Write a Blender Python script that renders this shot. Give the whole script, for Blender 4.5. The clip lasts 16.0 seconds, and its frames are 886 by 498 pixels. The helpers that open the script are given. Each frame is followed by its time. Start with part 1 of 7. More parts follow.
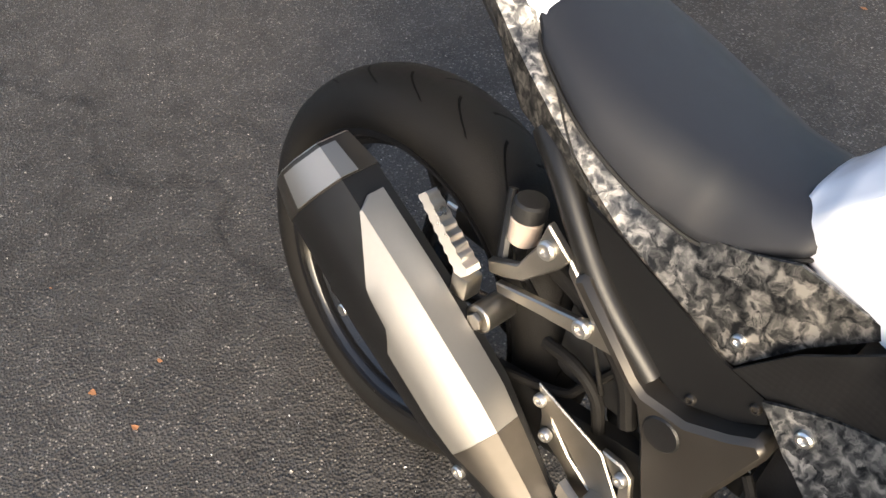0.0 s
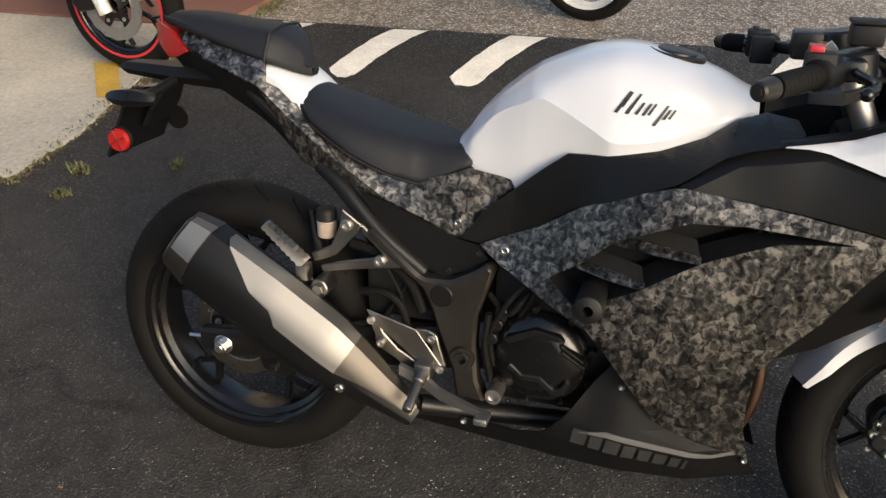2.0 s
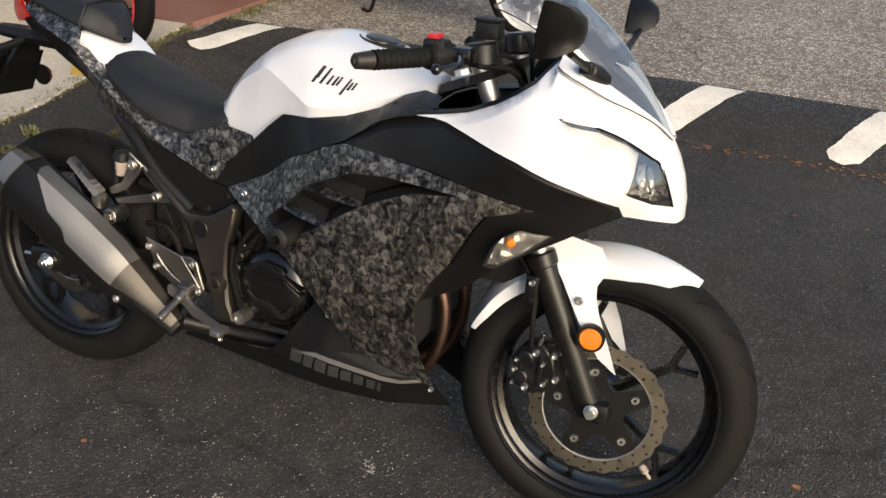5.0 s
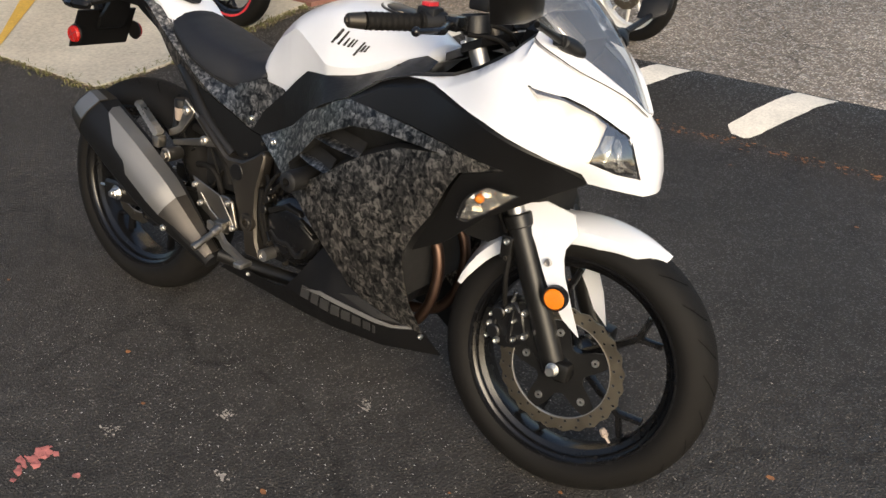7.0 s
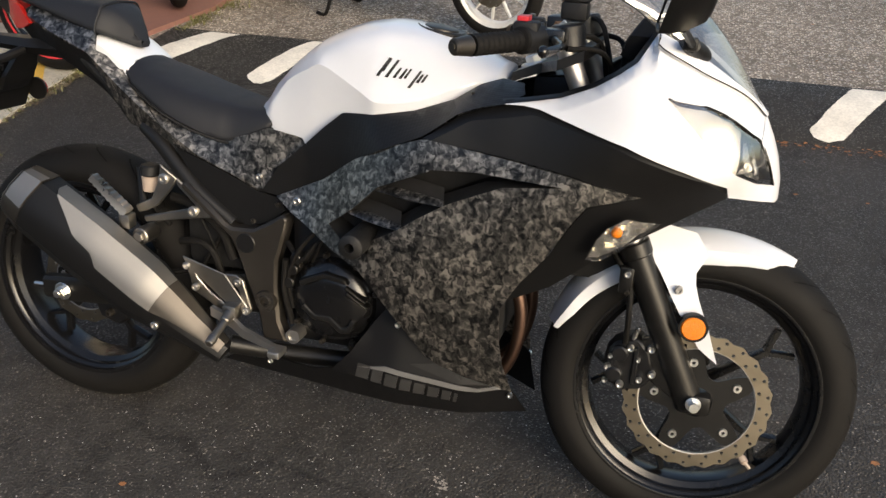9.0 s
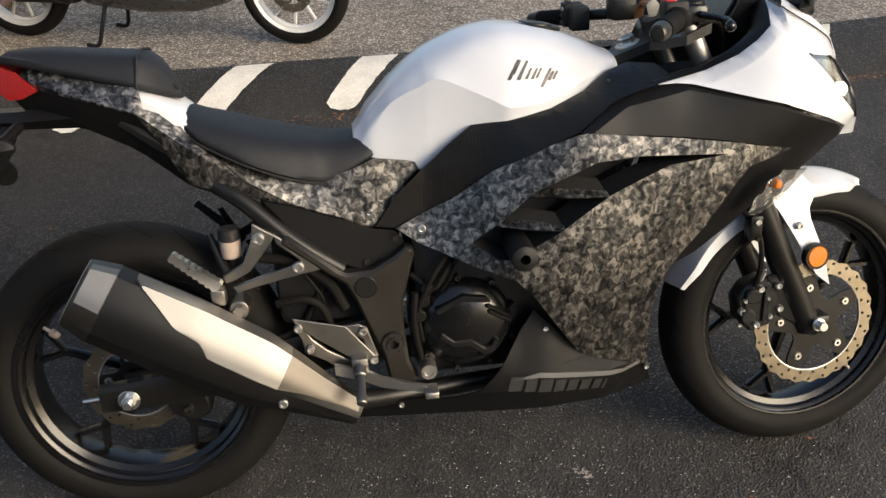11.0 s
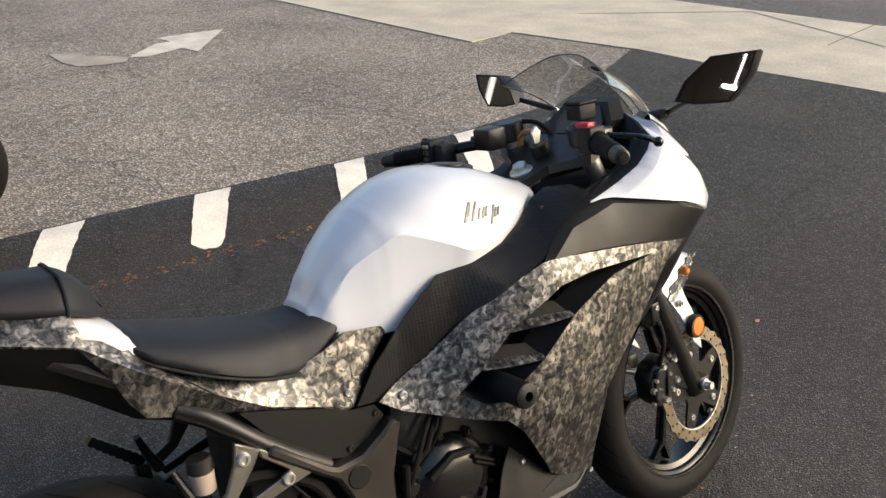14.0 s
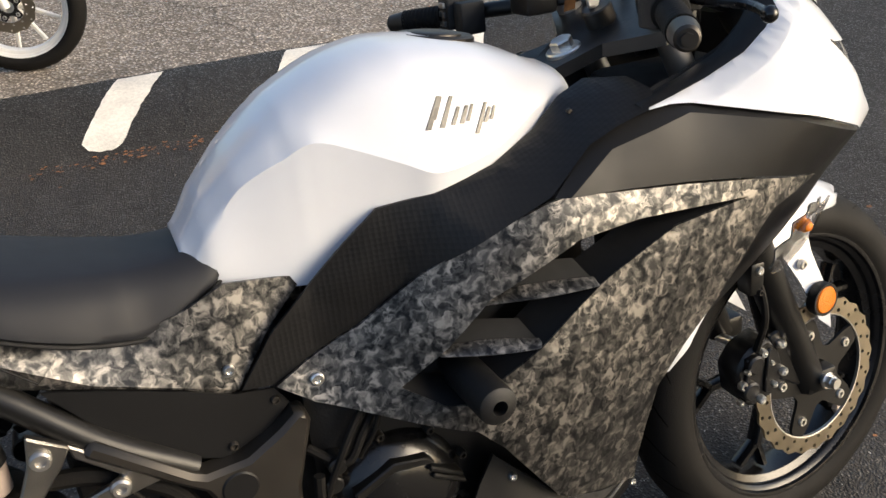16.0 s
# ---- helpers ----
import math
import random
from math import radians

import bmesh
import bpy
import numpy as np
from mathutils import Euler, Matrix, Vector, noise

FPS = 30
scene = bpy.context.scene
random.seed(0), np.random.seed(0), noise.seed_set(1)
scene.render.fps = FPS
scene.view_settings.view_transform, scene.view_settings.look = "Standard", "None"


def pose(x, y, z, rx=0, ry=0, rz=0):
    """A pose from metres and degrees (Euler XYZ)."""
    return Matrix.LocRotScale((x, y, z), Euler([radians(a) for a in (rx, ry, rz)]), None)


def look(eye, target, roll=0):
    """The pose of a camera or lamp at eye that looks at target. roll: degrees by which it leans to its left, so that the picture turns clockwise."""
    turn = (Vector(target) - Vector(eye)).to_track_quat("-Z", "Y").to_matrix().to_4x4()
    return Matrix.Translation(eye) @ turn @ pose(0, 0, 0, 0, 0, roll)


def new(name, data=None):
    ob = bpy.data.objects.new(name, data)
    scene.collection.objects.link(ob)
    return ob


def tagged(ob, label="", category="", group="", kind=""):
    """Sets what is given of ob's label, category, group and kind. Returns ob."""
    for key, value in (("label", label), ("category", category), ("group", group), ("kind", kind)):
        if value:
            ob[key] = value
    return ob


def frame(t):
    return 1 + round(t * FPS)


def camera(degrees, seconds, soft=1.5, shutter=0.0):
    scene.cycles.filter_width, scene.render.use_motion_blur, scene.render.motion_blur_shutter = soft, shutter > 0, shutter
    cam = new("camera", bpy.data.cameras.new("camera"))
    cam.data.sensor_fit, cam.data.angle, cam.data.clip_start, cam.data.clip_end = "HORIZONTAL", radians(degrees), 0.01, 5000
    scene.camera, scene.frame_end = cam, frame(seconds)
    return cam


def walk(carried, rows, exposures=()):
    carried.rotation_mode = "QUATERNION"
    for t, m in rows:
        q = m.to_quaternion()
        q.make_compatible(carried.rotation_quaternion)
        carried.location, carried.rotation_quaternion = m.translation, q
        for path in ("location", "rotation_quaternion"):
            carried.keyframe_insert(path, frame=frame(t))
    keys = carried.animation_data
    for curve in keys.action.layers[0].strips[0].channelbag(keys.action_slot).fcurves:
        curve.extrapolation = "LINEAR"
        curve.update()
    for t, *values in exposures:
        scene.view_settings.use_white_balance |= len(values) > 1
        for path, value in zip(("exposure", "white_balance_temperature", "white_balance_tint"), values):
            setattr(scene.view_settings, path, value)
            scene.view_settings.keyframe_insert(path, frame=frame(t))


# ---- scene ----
cam = camera(54.8, 16.0)
PATH = [
    (0, (0.645, -0.5, 1.296), (-0.332, 0.362, -0.221), -2.6),
    (0.5, (0.663, -0.51, 1.322), (-0.298, 0.45, -0.145), -2.8),
    (1, (0.72, -0.699, 1.409), (0.03, 0.706, 0.164), -3.4),
    (1.5, (0.773, -0.972, 1.447), (0.185, 0.544, 0.283), -3.6),
    (2, (0.89, -1.249, 1.469), (0.352, 0.311, 0.339), -3.1),
    (2.5, (0.986, -1.492, 1.506), (0.407, 0.104, 0.449), -4.1),
    (3, (1.093, -1.675, 1.525), (0.541, -0.079, 0.454), -3.6),
    (3.5, (1.284, -1.704, 1.52), (0.722, -0.08, 0.498), -2.7),
    (4, (1.462, -1.644, 1.508), (0.787, -0.06, 0.49), -3.0),
    (4.5, (1.558, -1.44, 1.461), (0.906, 0.168, 0.467), -0.1),
    (4.7, (1.584, -1.348, 1.484), (0.929, 0.224, 0.434), -0.4),
    (6.8, (2.031, -1.344, 1.504), (1.066, 0.033, 0.42), -0.3),
    (7, (1.989, -1.345, 1.481), (1.026, 0.045, 0.413), -0.4),
    (7.5, (1.802, -1.321, 1.473), (0.855, 0.08, 0.406), -1.4),
    (8, (1.642, -1.326, 1.463), (0.817, 0.143, 0.385), -0.5),
    (8.2, (1.576, -1.349, 1.455), (0.825, 0.16, 0.377), -0.5),
    (10.3, (0.791, -1.392, 1.417), (0.754, 0.307, 0.362), -1.0),
    (10.5, (0.683, -1.39, 1.424), (0.755, 0.297, 0.353), -0.9),
    (11, (0.462, -1.399, 1.441), (0.662, 0.27, 0.357), -1.5),
    (11.5, (0.277, -1.32, 1.401), (0.583, 0.356, 0.353), -2.4),
    (12, (0.089, -1.199, 1.406), (0.533, 0.437, 0.345), -1.8),
    (12.5, (-0.081, -1.097, 1.385), (0.687, 0.414, 0.324), -0.6),
    (13, (-0.18, -1.041, 1.403), (0.84, 0.35, 0.391), -0.2),
    (13.5, (-0.2, -1.038, 1.439), (0.944, 0.335, 0.541), 0.3),
    (14, (-0.122, -1.047, 1.462), (0.994, 0.379, 0.614), 0.4),
    (14.5, (0.029, -1.055, 1.457), (1.034, 0.413, 0.543), 0.0),
    (15, (0.157, -1.02, 1.42), (1.068, 0.432, 0.389), -0.3),
    (15.5, (0.267, -0.897, 1.351), (1.115, 0.544, 0.254), -0.6),
    (16, (0.412, -0.775, 1.29), (1.101, 0.732, 0.169), -1.0),
]
walk(cam, [(t, look(eye, target, roll)) for t, eye, target, roll in PATH],
     [(0, 1.7), (0.5, 1.68), (1.0, 0.88), (1.5, 0.43), (3.0, 0.53), (11, 0.52), (12, 0.58), (13.5, 0.80), (14.5, 0.57), (16, 0.71)])

# ---- world and light ----
SUN_AZ, SUN_EL = radians(-40), radians(25)   # azimuth from +x towards +y, elevation
world = bpy.data.worlds.new("sky")
scene.world = world
world.use_nodes = True
wn = world.node_tree
sky = wn.nodes.new("ShaderNodeTexSky")
sky.sky_type = "NISHITA"
sky.sun_disc = False
sky.sun_elevation = SUN_EL
sky.sun_rotation = radians(90) - SUN_AZ
sky.air_density, sky.dust_density, sky.ozone_density = 1.0, 2.5, 1.0
back = wn.nodes["Background"]
back.inputs["Strength"].default_value = 0.15
wn.links.new(sky.outputs[0], back.inputs["Color"])
sun = new("sun", bpy.data.lights.new("sun", "SUN"))
sun.data.energy, sun.data.angle, sun.data.color = 2.4, radians(36), (1.0, 0.84, 0.62)
toward = Vector((math.cos(SUN_EL) * math.cos(SUN_AZ), math.cos(SUN_EL) * math.sin(SUN_AZ), math.sin(SUN_EL)))
sun.matrix_world = look(toward * 30, (0, 0, 0))

# ---- materials ----
def material(name, color, rough=0.5, metal=0.0, coat=0.0, vary=0.12, scale=40.0, bump=0.0, bump_scale=300.0, rough_vary=0.1, transmission=0.0, emit=None, stain=2.0, spec=0.5):
    """A surface with fine grain and broad stains in colour and gloss, and fine relief."""
    m = bpy.data.materials.new(name)
    m.use_nodes = True
    t = m.node_tree
    n, l = t.nodes, t.links
    p = n["Principled BSDF"]
    p.inputs["Metallic"].default_value = metal
    p.inputs["Coat Weight"].default_value = coat
    p.inputs["Coat Roughness"].default_value = 0.06
    p.inputs["Specular IOR Level"].default_value = spec
    p.inputs["Transmission Weight"].default_value = transmission
    co = n.new("ShaderNodeTexCoord")
    fine, broad = n.new("ShaderNodeTexNoise"), n.new("ShaderNodeTexNoise")
    fine.inputs["Scale"].default_value, fine.inputs["Detail"].default_value = scale, 6
    broad.inputs["Scale"].default_value, broad.inputs["Detail"].default_value = stain, 4
    for q in (fine, broad):
        l.new(co.outputs["Object"], q.inputs["Vector"])
    both = n.new("ShaderNodeMath")
    both.operation = "ADD"
    l.new(fine.outputs["Fac"], both.inputs[0])
    l.new(broad.outputs["Fac"], both.inputs[1])
    mr = n.new("ShaderNodeMapRange")
    mr.inputs["From Min"].default_value, mr.inputs["From Max"].default_value = 0.6, 1.4
    mr.inputs["To Min"].default_value, mr.inputs["To Max"].default_value = 1 - vary, 1 + vary
    l.new(both.outputs[0], mr.inputs["Value"])
    mul = n.new("ShaderNodeVectorMath")
    mul.operation = "SCALE"
    mul.inputs[0].default_value = color
    l.new(mr.outputs[0], mul.inputs["Scale"])
    l.new(mul.outputs[0], p.inputs["Base Color"])
    rr = n.new("ShaderNodeMapRange")
    rr.inputs["From Min"].default_value, rr.inputs["From Max"].default_value = 0.6, 1.4
    rr.inputs["To Min"].default_value, rr.inputs["To Max"].default_value = max(0.02, rough - rough_vary), min(1, rough + rough_vary)
    l.new(both.outputs[0], rr.inputs["Value"])
    l.new(rr.outputs[0], p.inputs["Roughness"])
    if bump:
        bn = n.new("ShaderNodeTexNoise")
        bn.inputs["Scale"].default_value, bn.inputs["Detail"].default_value = bump_scale, 3
        l.new(co.outputs["Object"], bn.inputs["Vector"])
        b = n.new("ShaderNodeBump")
        b.inputs["Strength"].default_value, b.inputs["Distance"].default_value = bump, 0.002
        l.new(bn.outputs["Fac"], b.inputs["Height"])
        l.new(b.outputs[0], p.inputs["Normal"])
    if emit:
        p.inputs["Emission Color"].default_value = (*emit[:3], 1)
        p.inputs["Emission Strength"].default_value = emit[3]
    return m


def asphalt(name, binder, stone, cell, amount, bump, patches, crack=0.0, crack_size=1.0):
    """Rolled stone in a dark binder: cells of aggregate, some of them bare and pale."""
    m = bpy.data.materials.new(name)
    m.use_nodes = True
    t = m.node_tree
    n, l = t.nodes, t.links
    p = n["Principled BSDF"]
    co = n.new("ShaderNodeTexCoord")
    v = n.new("ShaderNodeTexVoronoi")
    v.inputs["Scale"].default_value = 1 / cell
    big, mid = n.new("ShaderNodeTexNoise"), n.new("ShaderNodeTexNoise")
    big.inputs["Scale"].default_value, big.inputs["Detail"].default_value = 0.9, 6
    mid.inputs["Scale"].default_value, mid.inputs["Detail"].default_value = 14, 5
    for q in (v, big, mid):
        l.new(co.outputs["Object"], q.inputs["Vector"])
    sep = n.new("ShaderNodeSeparateColor")
    l.new(v.outputs["Color"], sep.inputs[0])
    pale = n.new("ShaderNodeMapRange")
    pale.inputs["From Min"].default_value, pale.inputs["From Max"].default_value = 1 - amount, 1.0
    l.new(sep.outputs[0], pale.inputs["Value"])
    inside = n.new("ShaderNodeMapRange")
    inside.inputs["From Min"].default_value, inside.inputs["From Max"].default_value = 0.55, 0.3
    l.new(v.outputs["Distance"], inside.inputs["Value"])
    f = n.new("ShaderNodeMath")
    f.operation = "MULTIPLY"
    l.new(pale.outputs[0], f.inputs[0])
    l.new(inside.outputs[0], f.inputs[1])
    mix = n.new("ShaderNodeMix")
    mix.data_type = "RGBA"
    mix.inputs[6].default_value, mix.inputs[7].default_value = (*binder, 1), (*stone, 1)
    l.new(f.outputs[0], mix.inputs[0])
    wear = n.new("ShaderNodeMath")
    wear.operation = "ADD"
    l.new(big.outputs["Fac"], wear.inputs[0])
    l.new(mid.outputs["Fac"], wear.inputs[1])
    mr = n.new("ShaderNodeMapRange")
    mr.inputs["From Min"].default_value, mr.inputs["From Max"].default_value = 0.65, 1.35
    mr.inputs["To Min"].default_value, mr.inputs["To Max"].default_value = 1 - patches, 1 + patches
    l.new(wear.outputs[0], mr.inputs["Value"])
    sc = n.new("ShaderNodeVectorMath")
    sc.operation = "SCALE"
    l.new(mix.outputs[2], sc.inputs[0])
    bent = n.new("ShaderNodeVectorMath")
    bent.operation = "MULTIPLY_ADD"
    bend = n.new("ShaderNodeTexNoise")
    bend.inputs["Scale"].default_value, bend.inputs["Detail"].default_value = 3.0, 6
    l.new(co.outputs["Object"], bend.inputs["Vector"])
    l.new(bend.outputs["Color"], bent.inputs[0])
    bent.inputs[1].default_value = (0.45, 0.45, 0)
    l.new(co.outputs["Object"], bent.inputs[2])
    net = n.new("ShaderNodeTexVoronoi")
    net.feature, net.voronoi_dimensions = "DISTANCE_TO_EDGE", "2D"
    net.inputs["Scale"].default_value = 1 / crack_size
    l.new(bent.outputs[0], net.inputs["Vector"])
    slit = n.new("ShaderNodeMapRange")
    slit.inputs["From Min"].default_value, slit.inputs["From Max"].default_value = 0.002, 0.011
    slit.inputs["To Min"].default_value, slit.inputs["To Max"].default_value = 1 - crack, 1.0
    l.new(net.outputs["Distance"], slit.inputs["Value"])
    blend = n.new("ShaderNodeMath")
    blend.operation = "MULTIPLY"
    l.new(mr.outputs[0], blend.inputs[0])
    l.new(slit.outputs[0], blend.inputs[1])
    l.new(blend.outputs[0], sc.inputs["Scale"])
    l.new(sc.outputs[0], p.inputs["Base Color"])
    shine = n.new("ShaderNodeMapRange")
    shine.inputs["From Min"].default_value, shine.inputs["From Max"].default_value = 0.80, 0.86
    shine.inputs["To Min"].default_value, shine.inputs["To Max"].default_value = 0.85, 0.28
    l.new(sep.outputs[1], shine.inputs["Value"])
    l.new(shine.outputs[0], p.inputs["Roughness"])
    p.inputs["Specular IOR Level"].default_value = 0.3
    b = n.new("ShaderNodeBump")
    b.inputs["Strength"].default_value, b.inputs["Distance"].default_value = bump, 0.004
    l.new(v.outputs["Distance"], b.inputs["Height"])
    b2 = n.new("ShaderNodeBump")
    b2.inputs["Strength"].default_value, b2.inputs["Distance"].default_value = bump * 0.6, 0.01
    l.new(mid.outputs["Fac"], b2.inputs["Height"])
    l.new(b.outputs[0], b2.inputs["Normal"])
    l.new(b2.outputs[0], p.inputs["Normal"])
    return m


def skull_film(name):
    """Printed film: crowded grey skull-like blobs with dark sockets on near black."""
    m = bpy.data.materials.new(name)
    m.use_nodes = True
    t = m.node_tree
    n, l = t.nodes, t.links
    p = n["Principled BSDF"]
    co = n.new("ShaderNodeTexCoord")
    s = n.new("ShaderNodeSeparateXYZ")
    l.new(co.outputs["Object"], s.inputs[0])

    def op(kind, a, b=None, c=None):
        q = n.new("ShaderNodeMath")
        q.operation = kind
        for i, v in enumerate((a, b, c)):
            if v is None:
                continue
            if isinstance(v, (int, float)):
                q.inputs[i].default_value = v
            else:
                l.new(v, q.inputs[i])
        return q.outputs[0]

    def ramp(v, a, b, lo=0.0, hi=1.0):
        q = n.new("ShaderNodeMapRange")
        q.interpolation_type = "SMOOTHSTEP"
        q.inputs["From Min"].default_value, q.inputs["From Max"].default_value = a, b
        q.inputs["To Min"].default_value, q.inputs["To Max"].default_value = lo, hi
        l.new(v, q.inputs["Value"])
        return q.outputs[0]

    flat = n.new("ShaderNodeCombineXYZ")
    l.new(s.outputs["X"], flat.inputs[0])
    l.new(op("MULTIPLY", op("ADD", s.outputs["Z"], op("MULTIPLY", s.outputs["Y"], 0.7)), 0.8), flat.inputs[1])
    warp = n.new("ShaderNodeTexNoise")
    warp.inputs["Scale"].default_value, warp.inputs["Detail"].default_value = 62, 4
    l.new(co.outputs["Object"], warp.inputs["Vector"])
    off = n.new("ShaderNodeVectorMath")
    off.operation = "MULTIPLY_ADD"
    l.new(warp.outputs["Color"], off.inputs[0])
    off.inputs[1].default_value = (0.022, 0.022, 0)
    l.new(flat.outputs[0], off.inputs[2])

    def layer(size, shift):
        mp = n.new("ShaderNodeVectorMath")
        mp.operation = "ADD"
        l.new(off.outputs[0], mp.inputs[0])
        mp.inputs[1].default_value = (shift, shift * 1.7, 0)
        v = n.new("ShaderNodeTexVoronoi")
        v.voronoi_dimensions = "2D"
        v.inputs["Scale"].default_value = 1 / size
        v.inputs["Randomness"].default_value = 0.85
        l.new(mp.outputs[0], v.inputs["Vector"])
        loc = n.new("ShaderNodeVectorMath")
        loc.operation = "SUBTRACT"
        l.new(mp.outputs[0], loc.inputs[0])
        l.new(v.outputs["Position"], loc.inputs[1])
        rot = n.new("ShaderNodeVectorRotate")
        rot.rotation_type = "Z_AXIS"
        l.new(loc.outputs[0], rot.inputs["Vector"])
        col = n.new("ShaderNodeSeparateColor")
        l.new(v.outputs["Color"], col.inputs[0])
        l.new(op("MULTIPLY_ADD", col.outputs[0], 2.4, -1.2), rot.inputs["Angle"])
        q = n.new("ShaderNodeSeparateXYZ")
        l.new(rot.outputs[0], q.inputs[0])
        x = op("ABSOLUTE", op("DIVIDE", q.outputs[0], size))
        y = op("DIVIDE", q.outputs[1], size)

        def spot(cx, cy, sx, sy):
            a = op("POWER", op("DIVIDE", op("SUBTRACT", x, cx), sx), 2.0)
            b = op("POWER", op("DIVIDE", op("SUBTRACT", y, cy), sy), 2.0)
            return op("SQRT", op("ADD", a, b))

        dome = ramp(spot(0, 0.12, 0.44, 0.44), 0.55, 1.2, 1.0, 0.0)
        jaw = ramp(spot(0, -0.25, 0.26, 0.25), 0.8, 1.1, 0.85, 0.0)
        head = op("MAXIMUM", dome, jaw)
        eye = ramp(spot(0.17, 0.0, 0.12, 0.11), 0.45, 1.4, 0.22, 1.0)
        nose = ramp(spot(0.0, -0.15, 0.05, 0.07), 0.7, 1.2, 0.2, 1.0)
        teeth = ramp(op("SINE", op("MULTIPLY", x, 70.0)), -0.6, 0.5, 0.45, 1.0)
        low = ramp(y, -0.22, -0.28, 0.0, 1.0)
        teeth = op("ADD", op("MULTIPLY", teeth, low), op("SUBTRACT", 1.0, low))
        tone = ramp(col.outputs[1], 0.0, 1.0, 0.38, 1.0)
        shade = ramp(y, -0.5, 0.5, 0.55, 1.0)
        v1 = op("MULTIPLY", op("MULTIPLY", head, eye), op("MULTIPLY", nose, teeth))
        return op("MULTIPLY", v1, op("MULTIPLY", tone, shade)), head

    a, ha = layer(0.031, 0.0)
    b, hb = layer(0.021, 0.37)
    value = op("ADD", a, op("MULTIPLY", op("SUBTRACT", 1.0, ha), b))
    cloud = n.new("ShaderNodeTexNoise")
    cloud.inputs["Scale"].default_value, cloud.inputs["Detail"].default_value = 9, 4
    l.new(co.outputs["Object"], cloud.inputs["Vector"])
    value = op("MULTIPLY", value, ramp(cloud.outputs["Fac"], 0.25, 0.7, 0.6, 1.1))
    smoke = n.new("ShaderNodeTexNoise")
    smoke.inputs["Scale"].default_value, smoke.inputs["Detail"].default_value = 110, 5
    l.new(off.outputs[0], smoke.inputs["Vector"])
    value = op("ADD", op("MULTIPLY", value, ramp(smoke.outputs["Fac"], 0.3, 0.65, 0.5, 1.1)), ramp(smoke.outputs["Fac"], 0.40, 0.72, 0.0, 0.40))
    cr = n.new("ShaderNodeValToRGB")
    e = cr.color_ramp.elements
    e[0].position, e[0].color = 0.0, (0.018, 0.0185, 0.020, 1)
    e[1].position, e[1].color = 1.0, (0.43, 0.40, 0.36, 1)
    k = e.new(0.35)
    k.color = (0.118, 0.115, 0.109, 1)
    l.new(value, cr.inputs[0])
    l.new(cr.outputs[0], p.inputs["Base Color"])
    p.inputs["Roughness"].default_value = 0.52
    p.inputs["Metallic"].default_value = 0.97
    p.inputs["Coat Weight"].default_value, p.inputs["Coat Roughness"].default_value = 0.5, 0.25
    return m


LOT = asphalt("lot_asphalt", (0.040, 0.037, 0.034), (0.22, 0.20, 0.175), 0.0050, 0.20, 0.8, 0.42, 0.35, 1.7)
BERM = asphalt("berm_asphalt", (0.027, 0.0262, 0.025), (0.13, 0.118, 0.105), 0.006, 0.3, 0.5, 0.35, 0.55, 0.55)
ROAD = asphalt("old_asphalt", (0.17, 0.145, 0.118), (0.72, 0.63, 0.53), 0.0125, 0.78, 0.8, 0.40, 0.40, 1.3)
CONCRETE = material("concrete", (0.50, 0.455, 0.365), 0.88, vary=0.34, scale=55, bump=0.7, bump_scale=130, stain=2.2)
STREET = asphalt("street_asphalt", (0.10, 0.092, 0.084), (0.3, 0.27, 0.24), 0.008, 0.4, 0.5, 0.25, 0.3, 1.5)
JOINT = material("joint_dirt", (0.20, 0.175, 0.135), 0.9, vary=0.3)
RED_FLOOR = material("red_paint_floor", (0.22, 0.105, 0.082), 0.7, vary=0.2, scale=30, bump=0.3, bump_scale=90)
CREAM = material("cream_stucco", (0.62, 0.55, 0.42), 0.85, vary=0.08, bump=0.4, bump_scale=120)
ROAD_WHITE = material("road_paint_white", (0.72, 0.68, 0.60), 0.75, vary=0.25, scale=90, bump=0.6, bump_scale=150, stain=9)
ROAD_FADED = material("road_paint_faded", (0.60, 0.56, 0.49), 0.8, vary=0.35, scale=70, bump=0.5, bump_scale=120, stain=5)
ROAD_WORN = material("road_paint_worn", (0.36, 0.32, 0.27), 0.8, vary=0.4, scale=45, bump=0.5, bump_scale=120, stain=5)
ROAD_YELLOW = material("road_paint_yellow", (0.58, 0.36, 0.06), 0.75, vary=0.25, scale=70, bump=0.5, bump_scale=150, stain=8)
WHITE = material("pearl_white_paint", (0.68, 0.70, 0.745), 0.34, coat=0.7, vary=0.015, rough_vary=0.03)
MATT = material("matt_black_plastic", (0.0045, 0.0045, 0.0048), 0.48, spec=0.34, vary=0.15, bump=0.12, bump_scale=900, rough_vary=0.06)
GRAIN = material("grained_black_plastic", (0.006, 0.006, 0.0064), 0.55, spec=0.4, vary=0.2, bump=0.3, bump_scale=900)
SATIN = material("satin_black_paint", (0.008, 0.0078, 0.0075), 0.36, spec=0.32, vary=0.1, rough_vary=0.08)
GLOSS = material("gloss_black", (0.005, 0.005, 0.0055), 0.25, vary=0.1, coat=0.1)
VINYL = material("black_seat_vinyl", (0.011, 0.012, 0.0155), 0.60, spec=0.34, vary=0.10, bump=0.12, bump_scale=1400, rough_vary=0.05)
RUBBER = material("tyre_rubber", (0.0066, 0.0061, 0.0056), 0.70, spec=0.16, vary=0.25, scale=25, bump=0.3, bump_scale=500)
STEEL = material("brushed_steel", (0.50, 0.485, 0.46), 0.44, metal=1.0, vary=0.04, scale=160, rough_vary=0.02)
